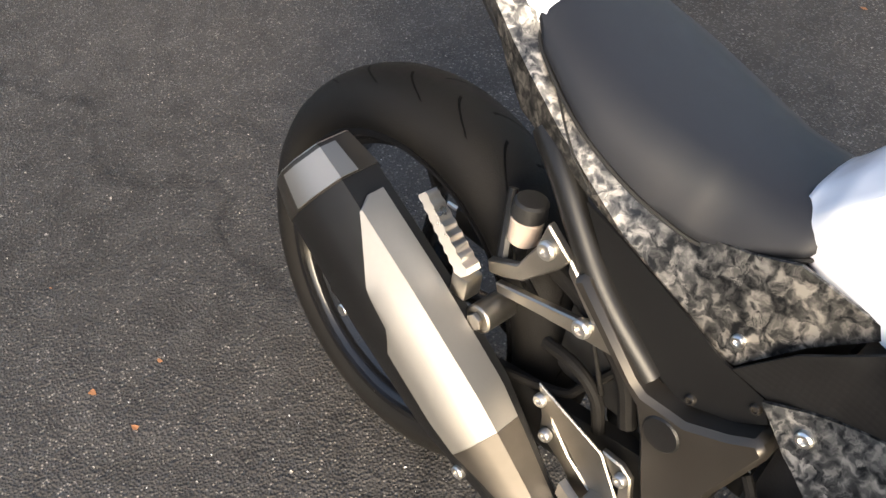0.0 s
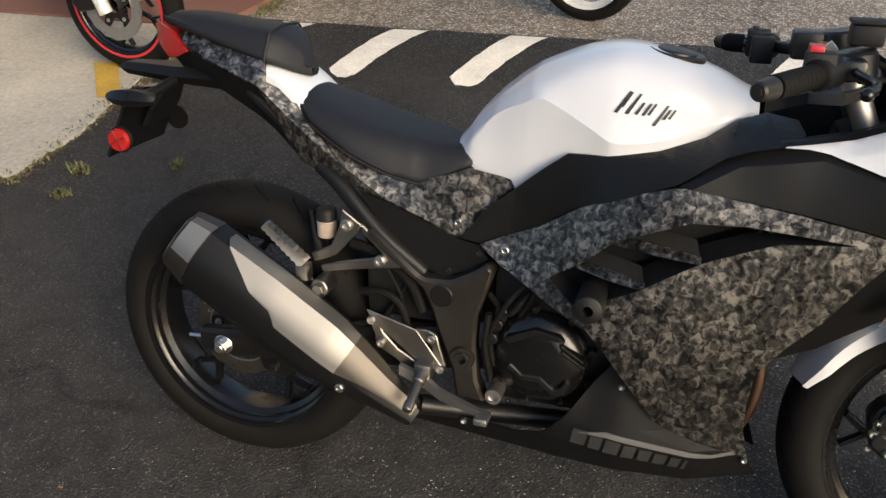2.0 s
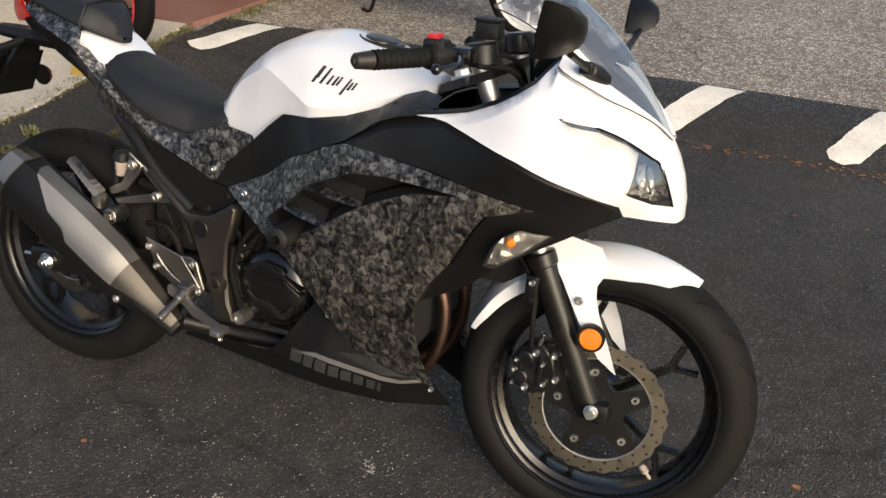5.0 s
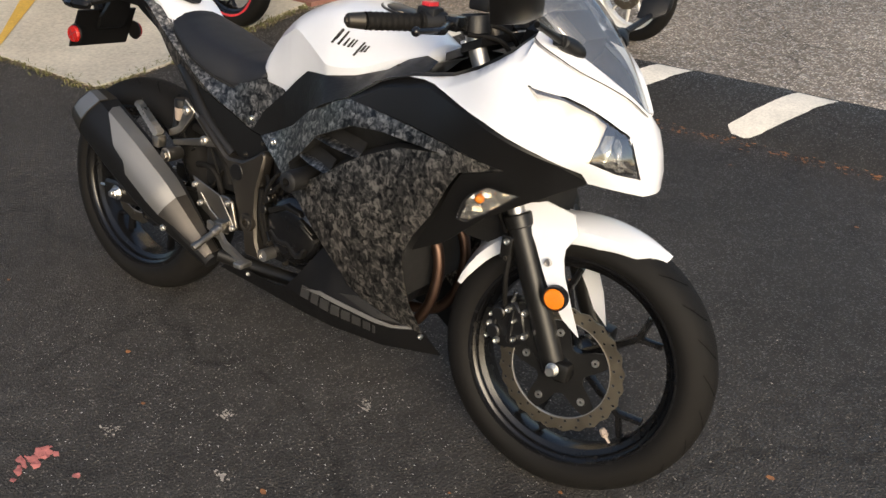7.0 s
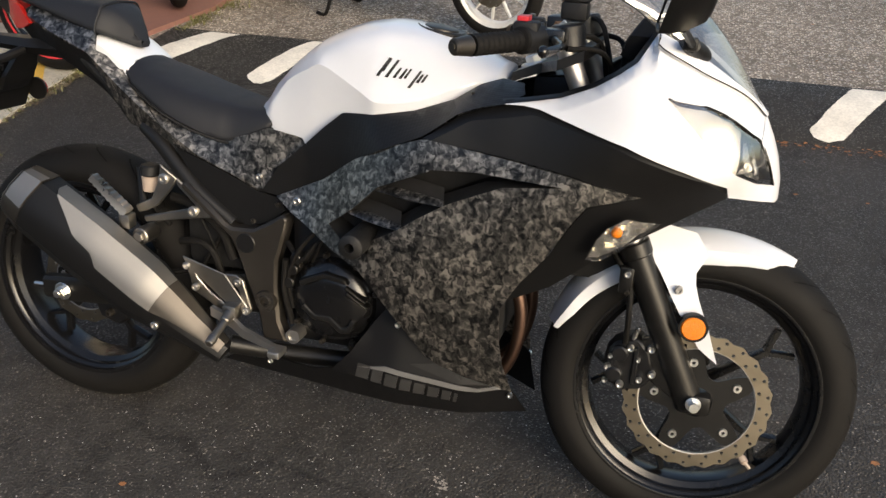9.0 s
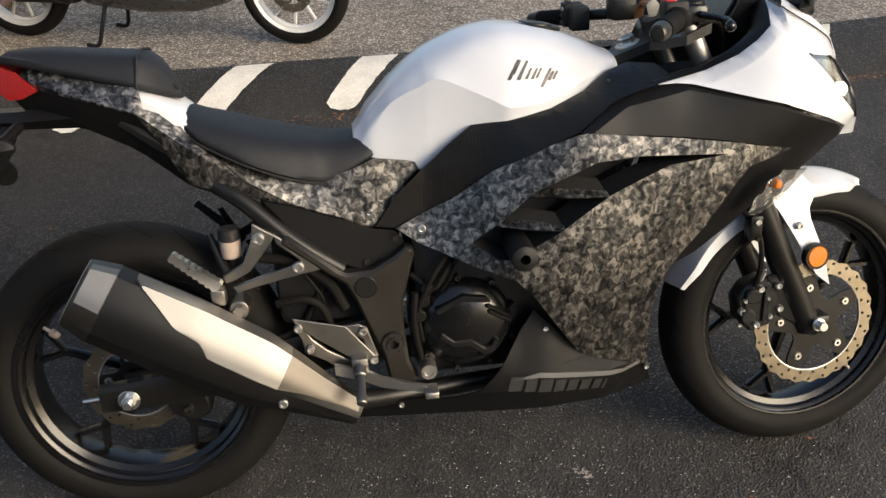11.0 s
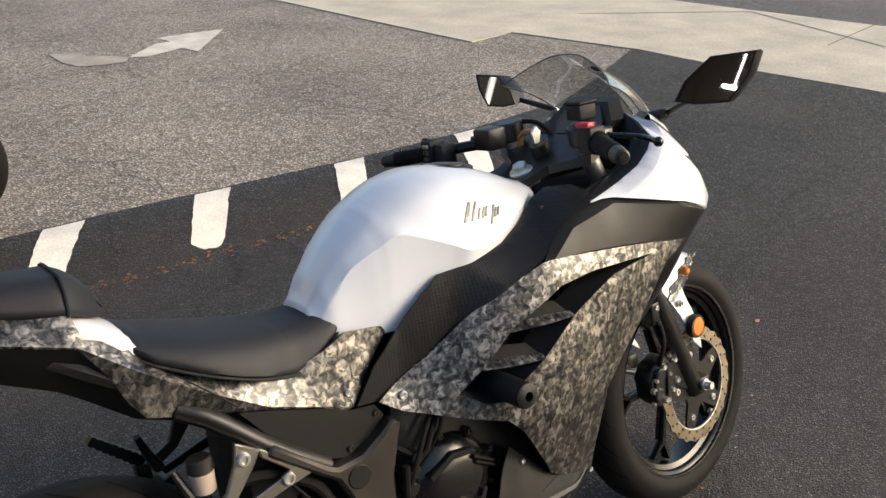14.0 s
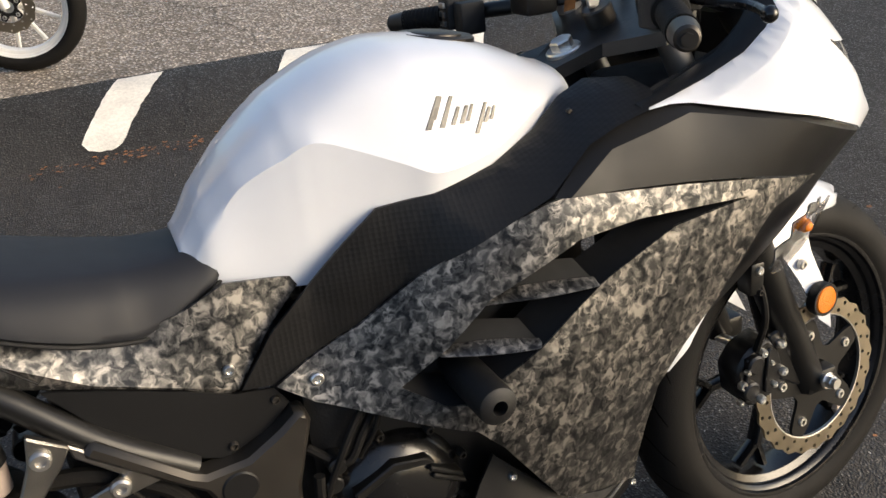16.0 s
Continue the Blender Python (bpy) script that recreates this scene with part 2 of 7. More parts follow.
BRIGHT_STEEL = material("polished_steel", (0.30, 0.288, 0.272), 0.54, metal=1.0, vary=0.04, scale=160, rough_vary=0.03)
CAST = material("cast_aluminium", (0.27, 0.255, 0.232), 0.36, metal=1.0, vary=0.1, scale=60, bump=0.25, bump_scale=600)
GOLDTINT = material("disc_steel", (0.27, 0.232, 0.175), 0.36, metal=1.0, vary=0.12, scale=50)
GUNMETAL = material("gunmetal_paint", (0.055, 0.050, 0.044), 0.42, metal=0.75, vary=0.12)
CHROME = material("bright_zinc", (0.78, 0.77, 0.74), 0.32, metal=1.0, vary=0.06)
COPPER = material("heat_tinted_pipe", (0.095, 0.06, 0.046), 0.45, metal=1.0, vary=0.3, scale=20)
ENGINE = material("engine_black", (0.0055, 0.0055, 0.006), 0.38, vary=0.2, bump=0.2)
RIM_BLACK = material("rim_black", (0.0055, 0.0055, 0.006), 0.23, spec=0.42, vary=0.1)
# matt black with its gloss cut back so the belly pan comes out darker
BELLY_BLACK = material("low_gloss_black_plastic", (0.0045, 0.0045, 0.005), 0.50, spec=0.20, vary=0.2, bump=0.12, bump_scale=700)
DARK = material("deep_black", (0.003, 0.003, 0.0033), 0.8, vary=0.2)
ORANGE = material("orange_lens", (0.75, 0.20, 0.01), 0.2, vary=0.1, scale=200, bump=0.8, bump_scale=500)
RED = material("red_lens", (0.36, 0.012, 0.010), 0.2, vary=0.15, scale=200, bump=0.8, bump_scale=400)
RED_DARK = material("dark_red_lens", (0.14, 0.008, 0.008), 0.3, vary=0.1)
RED_PAINT = material("red_rim_paint", (0.5, 0.03, 0.04), 0.3, vary=0.05)
SILVER = material("silver_wheel_paint", (0.74, 0.73, 0.70), 0.4, metal=0.35, vary=0.08)
RESERVOIR = material("milky_plastic", (0.36, 0.29, 0.24), 0.4, vary=0.1)
LOGO_BLACK = material("logo_black", (0.03, 0.026, 0.02), 0.3, vary=0.1)
LOGO_GREY = material("logo_grey", (0.030, 0.030, 0.030), 0.35, vary=0.1)
HONEYCOMB = material("honeycomb_black_plastic", (0.005, 0.005, 0.0054), 0.5, spec=0.32, vary=0.2)


def honeycomb(m, size):
    """Presses a fine net of small cells into a material's surface."""
    n, l = m.node_tree.nodes, m.node_tree.links
    co, v, b = n.new("ShaderNodeTexCoord"), n.new("ShaderNodeTexVoronoi"), n.new("ShaderNodeBump")
    v.inputs["Scale"].default_value, v.inputs["Randomness"].default_value = 1 / size, 0.12
    b.inputs["Strength"].default_value, b.inputs["Distance"].default_value = 0.22, 0.002
    l.new(co.outputs["Object"], v.inputs["Vector"])
    l.new(v.outputs["Distance"], b.inputs["Height"])
    l.new(b.outputs[0], n["Principled BSDF"].inputs["Normal"])


honeycomb(HONEYCOMB, 0.0065)
# pale tone for the light caught by the belly pan's ledge
STRIPE = material("ledge_highlight", (0.17, 0.17, 0.17), 0.38, metal=0.4, vary=0.05)
LEAF = material("grass_leaf", (0.13, 0.125, 0.045), 0.6, vary=0.4, scale=9)
DRY = material("dry_leaf", (0.30, 0.13, 0.05), 0.7, vary=0.4, scale=30)
PINK = material("pink_scrap", (0.50, 0.17, 0.15), 0.8, vary=0.3, scale=40)
SKULL = skull_film("skull_film")
MIRROR = material("mirror_glass", (0.85, 0.85, 0.86), 0.02, metal=1.0, vary=0.0, rough_vary=0.0)
def thin_clear(name, tint, rough, haze=0.0):
    """A thin clear sheet: see-through, evenly hazed with white, with gloss that grows towards grazing."""
    m = bpy.data.materials.new(name)
    m.use_nodes = True
    n, l = m.node_tree.nodes, m.node_tree.links
    n.remove(n["Principled BSDF"])
    tr, gl, fr, mx = n.new("ShaderNodeBsdfTransparent"), n.new("ShaderNodeBsdfGlossy"), n.new("ShaderNodeLayerWeight"), n.new("ShaderNodeMixShader")
    tr.inputs[0].default_value = (*tint, 1)
    gl.inputs["Roughness"].default_value = rough
    pw, ml = n.new("ShaderNodeMath"), n.new("ShaderNodeMath")
    pw.operation, ml.operation = "POWER", "MULTIPLY_ADD"
    pw.inputs[1].default_value = 2.8
    ml.inputs[1].default_value, ml.inputs[2].default_value = 0.8, 0.19
    l.new(fr.outputs["Facing"], pw.inputs[0])
    l.new(pw.outputs[0], ml.inputs[0])
    l.new(ml.outputs[0], mx.inputs[0])
    df, hz = n.new("ShaderNodeBsdfDiffuse"), n.new("ShaderNodeMixShader")
    df.inputs["Color"].default_value = (0.8, 0.82, 0.84, 1)
    hz.inputs[0].default_value = haze
    l.new(tr.outputs[0], hz.inputs[1])
    l.new(df.outputs[0], hz.inputs[2])
    l.new(hz.outputs[0], mx.inputs[1])
    l.new(gl.outputs[0], mx.inputs[2])
    l.new(mx.outputs[0], n["Material Output"].inputs["Surface"])
    return m


# the screen's white haze lifts it like pale sky reflected in it
SCREEN = thin_clear("clear_screen", (0.80, 0.82, 0.82), 0.04, 0.07)
LENS = thin_clear("clear_lens_sheet", (0.95, 0.94, 0.92), 0.04)
REFLECT = material("lamp_reflector", (0.86, 0.84, 0.78), 0.35, metal=0.55, vary=0.05)
FLUTED = material("fluted_reflector", (0.84, 0.84, 0.82), 0.16, metal=0.85, vary=0.1)
SMOKE = material("smoked_lamp_trim", (0.10, 0.085, 0.075), 0.25, metal=0.6, vary=0.2)
FOB = material("brown_leather", (0.20, 0.095, 0.035), 0.6, vary=0.4, scale=60)
LAMP_INNER = material("dark_lamp_housing", (0.022, 0.016, 0.012), 0.45, vary=0.3, scale=30)
BULB = material("lit_bulb", (1, 0.9, 0.7), 0.3, emit=(1.0, 0.82, 0.55, 30.0))

# ---- mesh helpers ----
def part(name, bm, mat, parent=None, label="", angle=35, tag=None):
    me = bpy.data.meshes.new(name)
    bmesh.ops.recalc_face_normals(bm, faces=bm.faces)
    for f in bm.faces:
        f.smooth = True
    bm.to_mesh(me)
    bm.free()
    me.set_sharp_from_angle(angle=radians(angle))
    me.materials.append(mat)
    ob = new(name, me)
    if parent is not None:
        ob.parent = parent
    if label:
        tagged(ob, label)
    return ob


def cyl(bm, a, b, r, r2=None, seg=18, hollow=0.0, bev=0.0):
    """A cylinder or cone from a to b, with rounded rims where bev is given, bored out where hollow is."""
    a, b = Vector(a), Vector(b)
    r2 = r if r2 is None else r2
    d = b - a
    w = d.normalized()
    u = w.orthogonal().normalized()
    v = w.cross(u)
    if bev:
        prof = [(r - bev, 0), (r, bev), (r2, d.length - bev), (r2 - bev, d.length)]
    else:
        prof = [(r, 0), (r2, d.length)]
    if hollow:
        prof += [(hollow, d.length), (hollow, 0.0)]
    rings = []
    for q, h in prof:
        rings.append([bm.verts.new(a + w * h + (u * math.cos(k) + v * math.sin(k)) * q) for k in (2 * math.pi * i / seg for i in range(seg))])
    pairs = list(zip(rings, rings[1:])) + ([(rings[-1], rings[0])] if hollow else [])
    for s, e in pairs:
        for i in range(seg):
            bm.faces.new((s[i], s[(i + 1) % seg], e[(i + 1) % seg], e[i]))
    if not hollow:
        bm.faces.new(rings[0][::-1])
        bm.faces.new(rings[-1])
    return bm


def smooth_path(pts, n=8):
    p = [Vector(q) for q in pts]
    p = [2 * p[0] - p[1]] + p + [2 * p[-1] - p[-2]]
    out = []
    for i in range(1, len(p) - 2):
        for k in range(n):
            t = k / n
            a, b, c, d = p[i - 1], p[i], p[i + 1], p[i + 2]
            out.append(0.5 * (2 * b + (c - a) * t + (2 * a - 5 * b + 4 * c - d) * t * t + (3 * b - a - 3 * c + d) * t ** 3))
    return out + [p[-2]]


def tube(bm, pts, r, seg=10, n=8, r_end=None):
    """A round hose or rod along a smooth line."""
    line = smooth_path(pts, n) if n else [Vector(q) for q in pts]
    rings, u = [], None
    for i, q in enumerate(line):
        w = (line[min(i + 1, len(line) - 1)] - line[max(i - 1, 0)]).normalized()
        u = w.orthogonal().normalized() if u is None else (u - w * u.dot(w)).normalized()
        v = w.cross(u)
        rad = r if r_end is None else r + (r_end - r) * i / (len(line) - 1)
        rings.append([bm.verts.new(q + (u * math.cos(k) + v * math.sin(k)) * rad) for k in (2 * math.pi * j / seg for j in range(seg))])
    for s, e in zip(rings, rings[1:]):
        for i in range(seg):
            bm.faces.new((s[i], s[(i + 1) % seg], e[(i + 1) % seg], e[i]))
    bm.faces.new(rings[0][::-1])
    bm.faces.new(rings[-1])
    return bm


def spin(bm, prof, c, seg=72, closed=True, axis="y"):
    """Turns a profile of (radius, offset along the axis) round the axis through c."""
    c = Vector(c)
    rings = []
    for q, h in prof:
        ring = []
        for i in range(seg):
            k = 2 * math.pi * i / seg
            d = {"y": Vector((q * math.cos(k), h, q * math.sin(k))), "x": Vector((h, q * math.cos(k), q * math.sin(k))), "z": Vector((q * math.cos(k), q * math.sin(k), h))}[axis]
            ring.append(bm.verts.new(c + d))
        rings.append(ring)
    for s, e in list(zip(rings, rings[1:])) + ([(rings[-1], rings[0])] if closed else []):
        for i in range(seg):
            bm.faces.new((s[i], s[(i + 1) % seg], e[(i + 1) % seg], e[i]))
    return bm


def box(bm, lo, hi, bev=0.0, m=None):
    r = bmesh.ops.create_cube(bm, size=1.0)
    lo, hi = Vector(lo), Vector(hi)
    mid, size = (lo + hi) / 2, hi - lo
    for v in r["verts"]:
        v.co = Vector((v.co.x * size.x, v.co.y * size.y, v.co.z * size.z)) + mid
    if bev:
        es = {e for v in r["verts"] for e in v.link_edges}
        out = bmesh.ops.bevel(bm, geom=list(es), offset=bev, segments=2, affect="EDGES", profile=0.5)
        vs = {v for f in out["faces"] for v in f.verts} | {v for v in r["verts"] if v.is_valid}
    else:
        vs = set(r["verts"])
    if m is not None:
        vs = set()
        todo = [v for v in bm.verts if v.index == -1]
        bmesh.ops.transform(bm, matrix=m, verts=todo or list(bm.verts))
    return bm


def plate(bm, poly, y0, y1, bev=0.002, holes=()):
    """A plate cut to an outline in the side view, from y0 to y1."""
    def loop(pts):
        vs = [bm.verts.new((x, y0, z)) for x, z in pts]
        return [bm.edges.new((vs[i], vs[(i + 1) % len(vs)])) for i in range(len(vs))]
    es = loop(poly)
    for h in holes:
        es += loop(h)
    fill = bmesh.ops.triangle_fill(bm, edges=es, use_beauty=True)
    faces = [g for g in fill["geom"] if isinstance(g, bmesh.types.BMFace)]
    ex = bmesh.ops.extrude_face_region(bm, geom=faces)
    vs = [g for g in ex["geom"] if isinstance(g, bmesh.types.BMVert)]
    bmesh.ops.translate(bm, vec=(0, y1 - y0, 0), verts=vs)
    if bev:
        bmesh.ops.recalc_face_normals(bm, faces=bm.faces)
        sharp = [e for e in bm.edges if len(e.link_faces) == 2 and e.calc_face_angle(0) > 0.6 and all(v.is_valid for v in e.verts)]
        bmesh.ops.bevel(bm, geom=sharp, offset=bev, segments=1, affect="EDGES")
    return bm


def panel(bm, poly, width, thick=0.004, step=0.025, side=-1, holes=(), folds=()):
    """A moulded panel: an outline in the side view, bent to the half width given by width(x, z)."""
    def loop(pts):
        vs = [bm.verts.new((x, 0, z)) for x, z in pts]
        return [bm.edges.new((vs[i], vs[(i + 1) % len(vs)])) for i in range(len(vs))]
    es = loop(poly)
    for h in holes:
        es += loop(h)
    bmesh.ops.triangle_fill(bm, edges=es, use_beauty=True, normal=(0, -1, 0))
    xs, zs = [v.co.x for v in bm.verts], [v.co.z for v in bm.verts]
    for lo, hi, axis in ((min(xs), max(xs), 0), (min(zs), max(zs), 2)):
        k = math.ceil(lo / step) * step
        while k < hi:
            co, no = [0, 0, 0], [0, 0, 0]
            co[axis], no[axis] = k, 1
            bmesh.ops.bisect_plane(bm, geom=bm.verts[:] + bm.edges[:] + bm.faces[:], plane_co=co, plane_no=no, dist=1e-5)
            k += step
    for (x0, z0), (x1, z1) in folds:
        bmesh.ops.bisect_plane(bm, geom=bm.verts[:] + bm.edges[:] + bm.faces[:], plane_co=(x0, 0, z0), plane_no=(z1 - z0, 0, x0 - x1), dist=1e-5)
    bmesh.ops.dissolve_degenerate(bm, edges=bm.edges[:], dist=1e-5)
    for v in bm.verts:
        v.co.y = side * float(width(v.co.x, v.co.z))
    bmesh.ops.recalc_face_normals(bm, faces=bm.faces)
    if bm.faces and sum(f.normal.y for f in bm.faces) * side < 0:
        bmesh.ops.reverse_faces(bm, faces=bm.faces)
    # inner skin and edge walls
    rim = [e for e in bm.edges if len(e.link_faces) == 1]
    outer = list(bm.verts)
    inner = {v: bm.verts.new((v.co.x, v.co.y - side * thick, v.co.z)) for v in outer}
    for f in list(bm.faces):
        bm.faces.new([inner[v] for v in reversed(f.verts)])
    for e in rim:
        a, b = e.verts
        bm.faces.new((a, b, inner[b], inner[a]))
    return bm


def loft(bm, rings, closed=True, caps=True):
    vs = [[bm.verts.new(p) for p in r] for r in rings]
    n = len(vs[0])
    for s, e in zip(vs, vs[1:]):
        for i in range(n if closed else n - 1):
            try:
                bm.faces.new((s[i], s[(i + 1) % n], e[(i + 1) % n], e[i]))
            except ValueError:
                pass
    if caps and closed:
        for r in (vs[0][::-1], vs[-1]):
            bm.faces.new(r)
    return bm


def both_sides(half):
    """A half section of (y, z), from the lower right edge to the top, mirrored to the other side."""
    return [(-y, z) for y, z in half] + [(y, z) for y, z in reversed(half[:-1])]


def sweep_x(bm, stations, under=0.02, n=3):
    """A body lofted along x from half sections; each station is (x, half section)."""
    rings = []
    xs = [s[0] for s in stations]
    m = len(stations[0][1])
    fine = []
    for i in range(len(xs) - 1):
        fine += [i + k / n for k in range(n)]
    fine.append(len(xs) - 1)
    for t in fine:
        i = min(int(t), len(xs) - 2)
        k = t - i
        def ease(get):
            a, b, c, d = (get(max(i - 1, 0)), get(i), get(i + 1), get(min(i + 2, len(xs) - 1)))
            return 0.5 * (2 * b + (c - a) * k + (2 * a - 5 * b + 4 * c - d) * k * k + (3 * b - a - 3 * c + d) * k ** 3)
        x = xs[i] + (xs[i + 1] - xs[i]) * k
        half = [(max(0.0, ease(lambda j: stations[j][1][q][0])), ease(lambda j: stations[j][1][q][1])) for q in range(m)]
        half[-1] = (0.0, half[-1][1])
        rings.append([(x, y, z) for y, z in both_sides(half)])
    return loft(bm, rings)


def bolt(parent, p, r=0.007, mat=None, depth=0.004, side=-1, name="bolt"):
    """A socket-head screw set into a panel."""
    bm = bmesh.new()
    x, y, z = p
    spin(bm, [(0.0001, side * depth * 0.4), (r * 0.45, side * depth * 0.4), (r * 0.5, side * depth), (r * 0.8, side * depth), (r, side * depth * 0.5), (r, -side * 0.004), (0.0001, -side * 0.004)], (x, y, z), seg=14, closed=False)
    return part(name, bm, mat or CHROME, parent)


def thin_plate_spline(rows):
    c = np.array(rows)
    p, n = c[:, :2], len(rows)
    def kernel(r):
        return r * r * np.log(r + 1e-9)
    k = kernel(np.linalg.norm(p[:, None] - p[None], axis=-1)) + 1e-4 * np.eye(n)
    q = np.c_[np.ones(n), p]
    s = np.linalg.solve(np.block([[k, q], [q.T, np.zeros((3, 3))]]), np.r_[c[:, 2], 0, 0, 0])
    return lambda x, z: float(kernel(np.hypot(x - p[:, 0], z - p[:, 1])) @ s[:n] + s[n] + s[n + 1] * x + s[n + 2] * z)

# ---- ground ----
def sheet(name, poly, z, mat, label, category="", kind="structure", thick=0.0):
    bm = bmesh.new()
    vs = [bm.verts.new((x, y, z)) for x, y in poly]
    f = bm.faces.new(vs)
    if thick:
        ex = bmesh.ops.extrude_face_region(bm, geom=[f])
        bmesh.ops.translate(bm, vec=(0, 0, -thick), verts=[g for g in ex["geom"] if isinstance(g, bmesh.types.BMVert)])
    ob = part(name, bm, mat)
    return tagged(ob, label, category, kind=kind)


FOOT_Y = 2.11


def fall(x, y):
    """Height of the lot: level round the motorcycle, falling to a shallow gutter at the foot of the berm."""
    def ease(t):
        t = min(1.0, max(0.0, t))
        return t * t * (3 - 2 * t)
    along = ease((x + 1.5) / 0.6) * ease((4.6 - x) / 1.4)
    across = ease((y - 0.5) / (FOOT_Y - 0.5)) if y < FOOT_Y else 1 - ease((y - FOOT_Y) / 0.55)
    return -0.085 * along * across


def steps(lo, hi, by):
    return [lo + by * i for i in range(int(round((hi - lo) / by)) + 1)]


GX = [-400, -60, -12, -4] + steps(-2.0, 5.0, 0.14) + [8, 16, 60, 400]
GY = [-400, -60, -12, -3] + steps(0.3, 2.9, 0.1) + [5, 12, 60, 400]
bm = bmesh.new()
grid = [[bm.verts.new((x, y, fall(x, y) - 0.006)) for y in GY] for x in GX]
for i in range(len(GX) - 1):
    for j in range(len(GY) - 1):
        bm.faces.new((grid[i][j], grid[i + 1][j], grid[i + 1][j + 1], grid[i][j + 1]))
tagged(part("ground", bm, ROAD, angle=80), "worn brown-grey asphalt road reaching far off", "road", kind="structure")
LOT_EDGE = [(-9, 0.85), (-1.45, 0.85), (-1.48, 2.3), (-1.2, 2.42), (3.2, 2.46), (4.2, 2.9), (5.45, 3.55), (5.65, 1.9), (5.9, -9), (-9, -9)]
bm = bmesh.new()
bm.faces.new([bm.verts.new((x, y, 0)) for x, y in LOT_EDGE])
for axis, lines in ((0, steps(-1.44, 5.0, 0.14)), (1, steps(0.5, 2.9, 0.1))):
    for k in lines:
        co, no = [0, 0, 0], [0, 0, 0]
        co[axis], no[axis] = k, 1
        bmesh.ops.bisect_plane(bm, geom=bm.verts[:] + bm.edges[:] + bm.faces[:], plane_co=co, plane_no=no, dist=1e-5)
for v in bm.verts:
    v.co.z = fall(v.co.x, v.co.y)
tagged(part("pavement", bm, LOT, angle=80), "dark sealed asphalt of the parking lot", "asphalt", kind="structure")
sheet("concrete_apron", [(4.2, 7.4), (4.42, 5.18), (4.5, 4.48), (5.05, 4.61), (5.40, 3.46), (5.44, 2.88), (5.68, 1.55), (5.9, -9), (10.3, -9), (8.03, 2.75), (7.62, 4.96), (6.9, 9)], 0.004, CONCRETE, "pale concrete apron beside the lot", "concrete", thick=0.008)
sheet("street", [(6.9, 9), (7.62, 4.96), (8.03, 2.75), (10.3, -9), (70, -9), (70, 60), (6.0, 60)], 0.001, STREET, "grey asphalt street beyond the apron", "road")
for x0, y0, x1, y1 in ((7.69, 3.96, 7.11, 2.29), (6.78, 2.62, 8.02, 2.86), (6.2, 4.9, 7.69, 3.96)):
    px, py = (y1 - y0) * .006, (x0 - x1) * .006
    sheet("joint", [(x0 - px, y0 - py), (x1 - px, y1 - py), (x1 + px, y1 + py), (x0 + px, y0 + py)], 0.0075, JOINT, "dark joint between concrete slabs", "joint")
sheet("sidewalk", [(-9, 0.83), (-1.47, 0.83), (-1.44, 1.2), (-1.50, 1.6), (-1.56, 2.36), (-9, 2.38)], 0.012, CONCRETE, "pale worn concrete walk with a weedy edge", "sidewalk", thick=0.03)
sheet("red_floor", [(-9, 2.39), (-1.52, 2.37), (-1.40, 2.9), (-1.42, 4.6), (-9, 4.6)], 0.02, RED_FLOOR, "faded red painted concrete floor", "floor", thick=0.03)

# asphalt berm with painted bars
BX0, BX1 = -1.45, 3.6


def berm_y(x):
    return FOOT_Y - 0.01 + 0.015 * math.sin(x * 1.7) + (0.05 * (x - 2.0) ** 2 if x > 2.0 else 0.0)


def berm_point(x, v):
    """A point on the berm, v from 0 at the foot to 1 at the road's edge: steep at first, then nearly level."""
    fade = min(1.0, max(0.0, (BX1 - x) / 0.5)) * min(1.0, max(0.0, (x - BX0) / 0.15))
    y = berm_y(x) + 0.48 * v
    low = fall(x, berm_y(x))
    rise = math.sin(math.pi / 2 * min(1.0, v)) ** 0.85 * (0.012 * fade - low) - 0.012 * fade * max(0.0, (v - 0.7) / 0.3) ** 2
    return Vector((x, y, low + rise + 0.003 * noise.noise((x * 4, v * 3, 0)) - 0.001))


bm = bmesh.new()
nx, nv = 110, 14
grid = [[bm.verts.new(berm_point(BX0 + (BX1 - BX0) * i / nx, j / nv)) for j in range(nv + 1)] for i in range(nx + 1)]
for i in range(nx):
    for j in range(nv):
        bm.faces.new((grid[i][j], grid[i + 1][j], grid[i + 1][j + 1], grid[i][j + 1]))
berm = tagged(part("asphalt_berm", bm, BERM, angle=80), "low black asphalt berm with painted white bars", "kerb", kind="structure")


def bar_on_berm(x0, lean, width=0.165):
    """A worn painted bar over the berm, rounded and ragged at its foot."""
    bm = bmesh.new()
    rnd = random.Random(int(x0 * 100))
    rows = []
    for k in range(21):
        t = k / 20
        row = []
        wide = width * (0.93 + 0.14 * t)
        wobble = [0.004 * noise.noise((x0 * 9, t * 7, 3 * q)) + rnd.uniform(-0.003, 0.003) for q in (0, 1)]
        for q in range(9):
            u = q / 8
            edge = wobble[0] * (q == 0) + wobble[1] * (q == 8)
            start = 0.04 + 0.10 * abs(2 * u - 1) ** 3 + rnd.uniform(-0.012, 0.012) * (k == 0)
            p = berm_point(x0 + lean * t + wide * u + edge, start + (0.93 - start) * t)
            p.z += 0.0035
            row.append(bm.verts.new(p))
        rows.append(row)
    for a, b in zip(rows, rows[1:]):
        for q in range(8):
            bm.faces.new((a[q], a[q + 1], b[q + 1], b[q]))
    return part("painted_bar", bm, ROAD_WHITE, berm, angle=80)


for x0 in (-1.39, -0.79, -0.21, 0.385, 1.055, 1.79, 2.58):
    bar_on_berm(x0, 0.19)


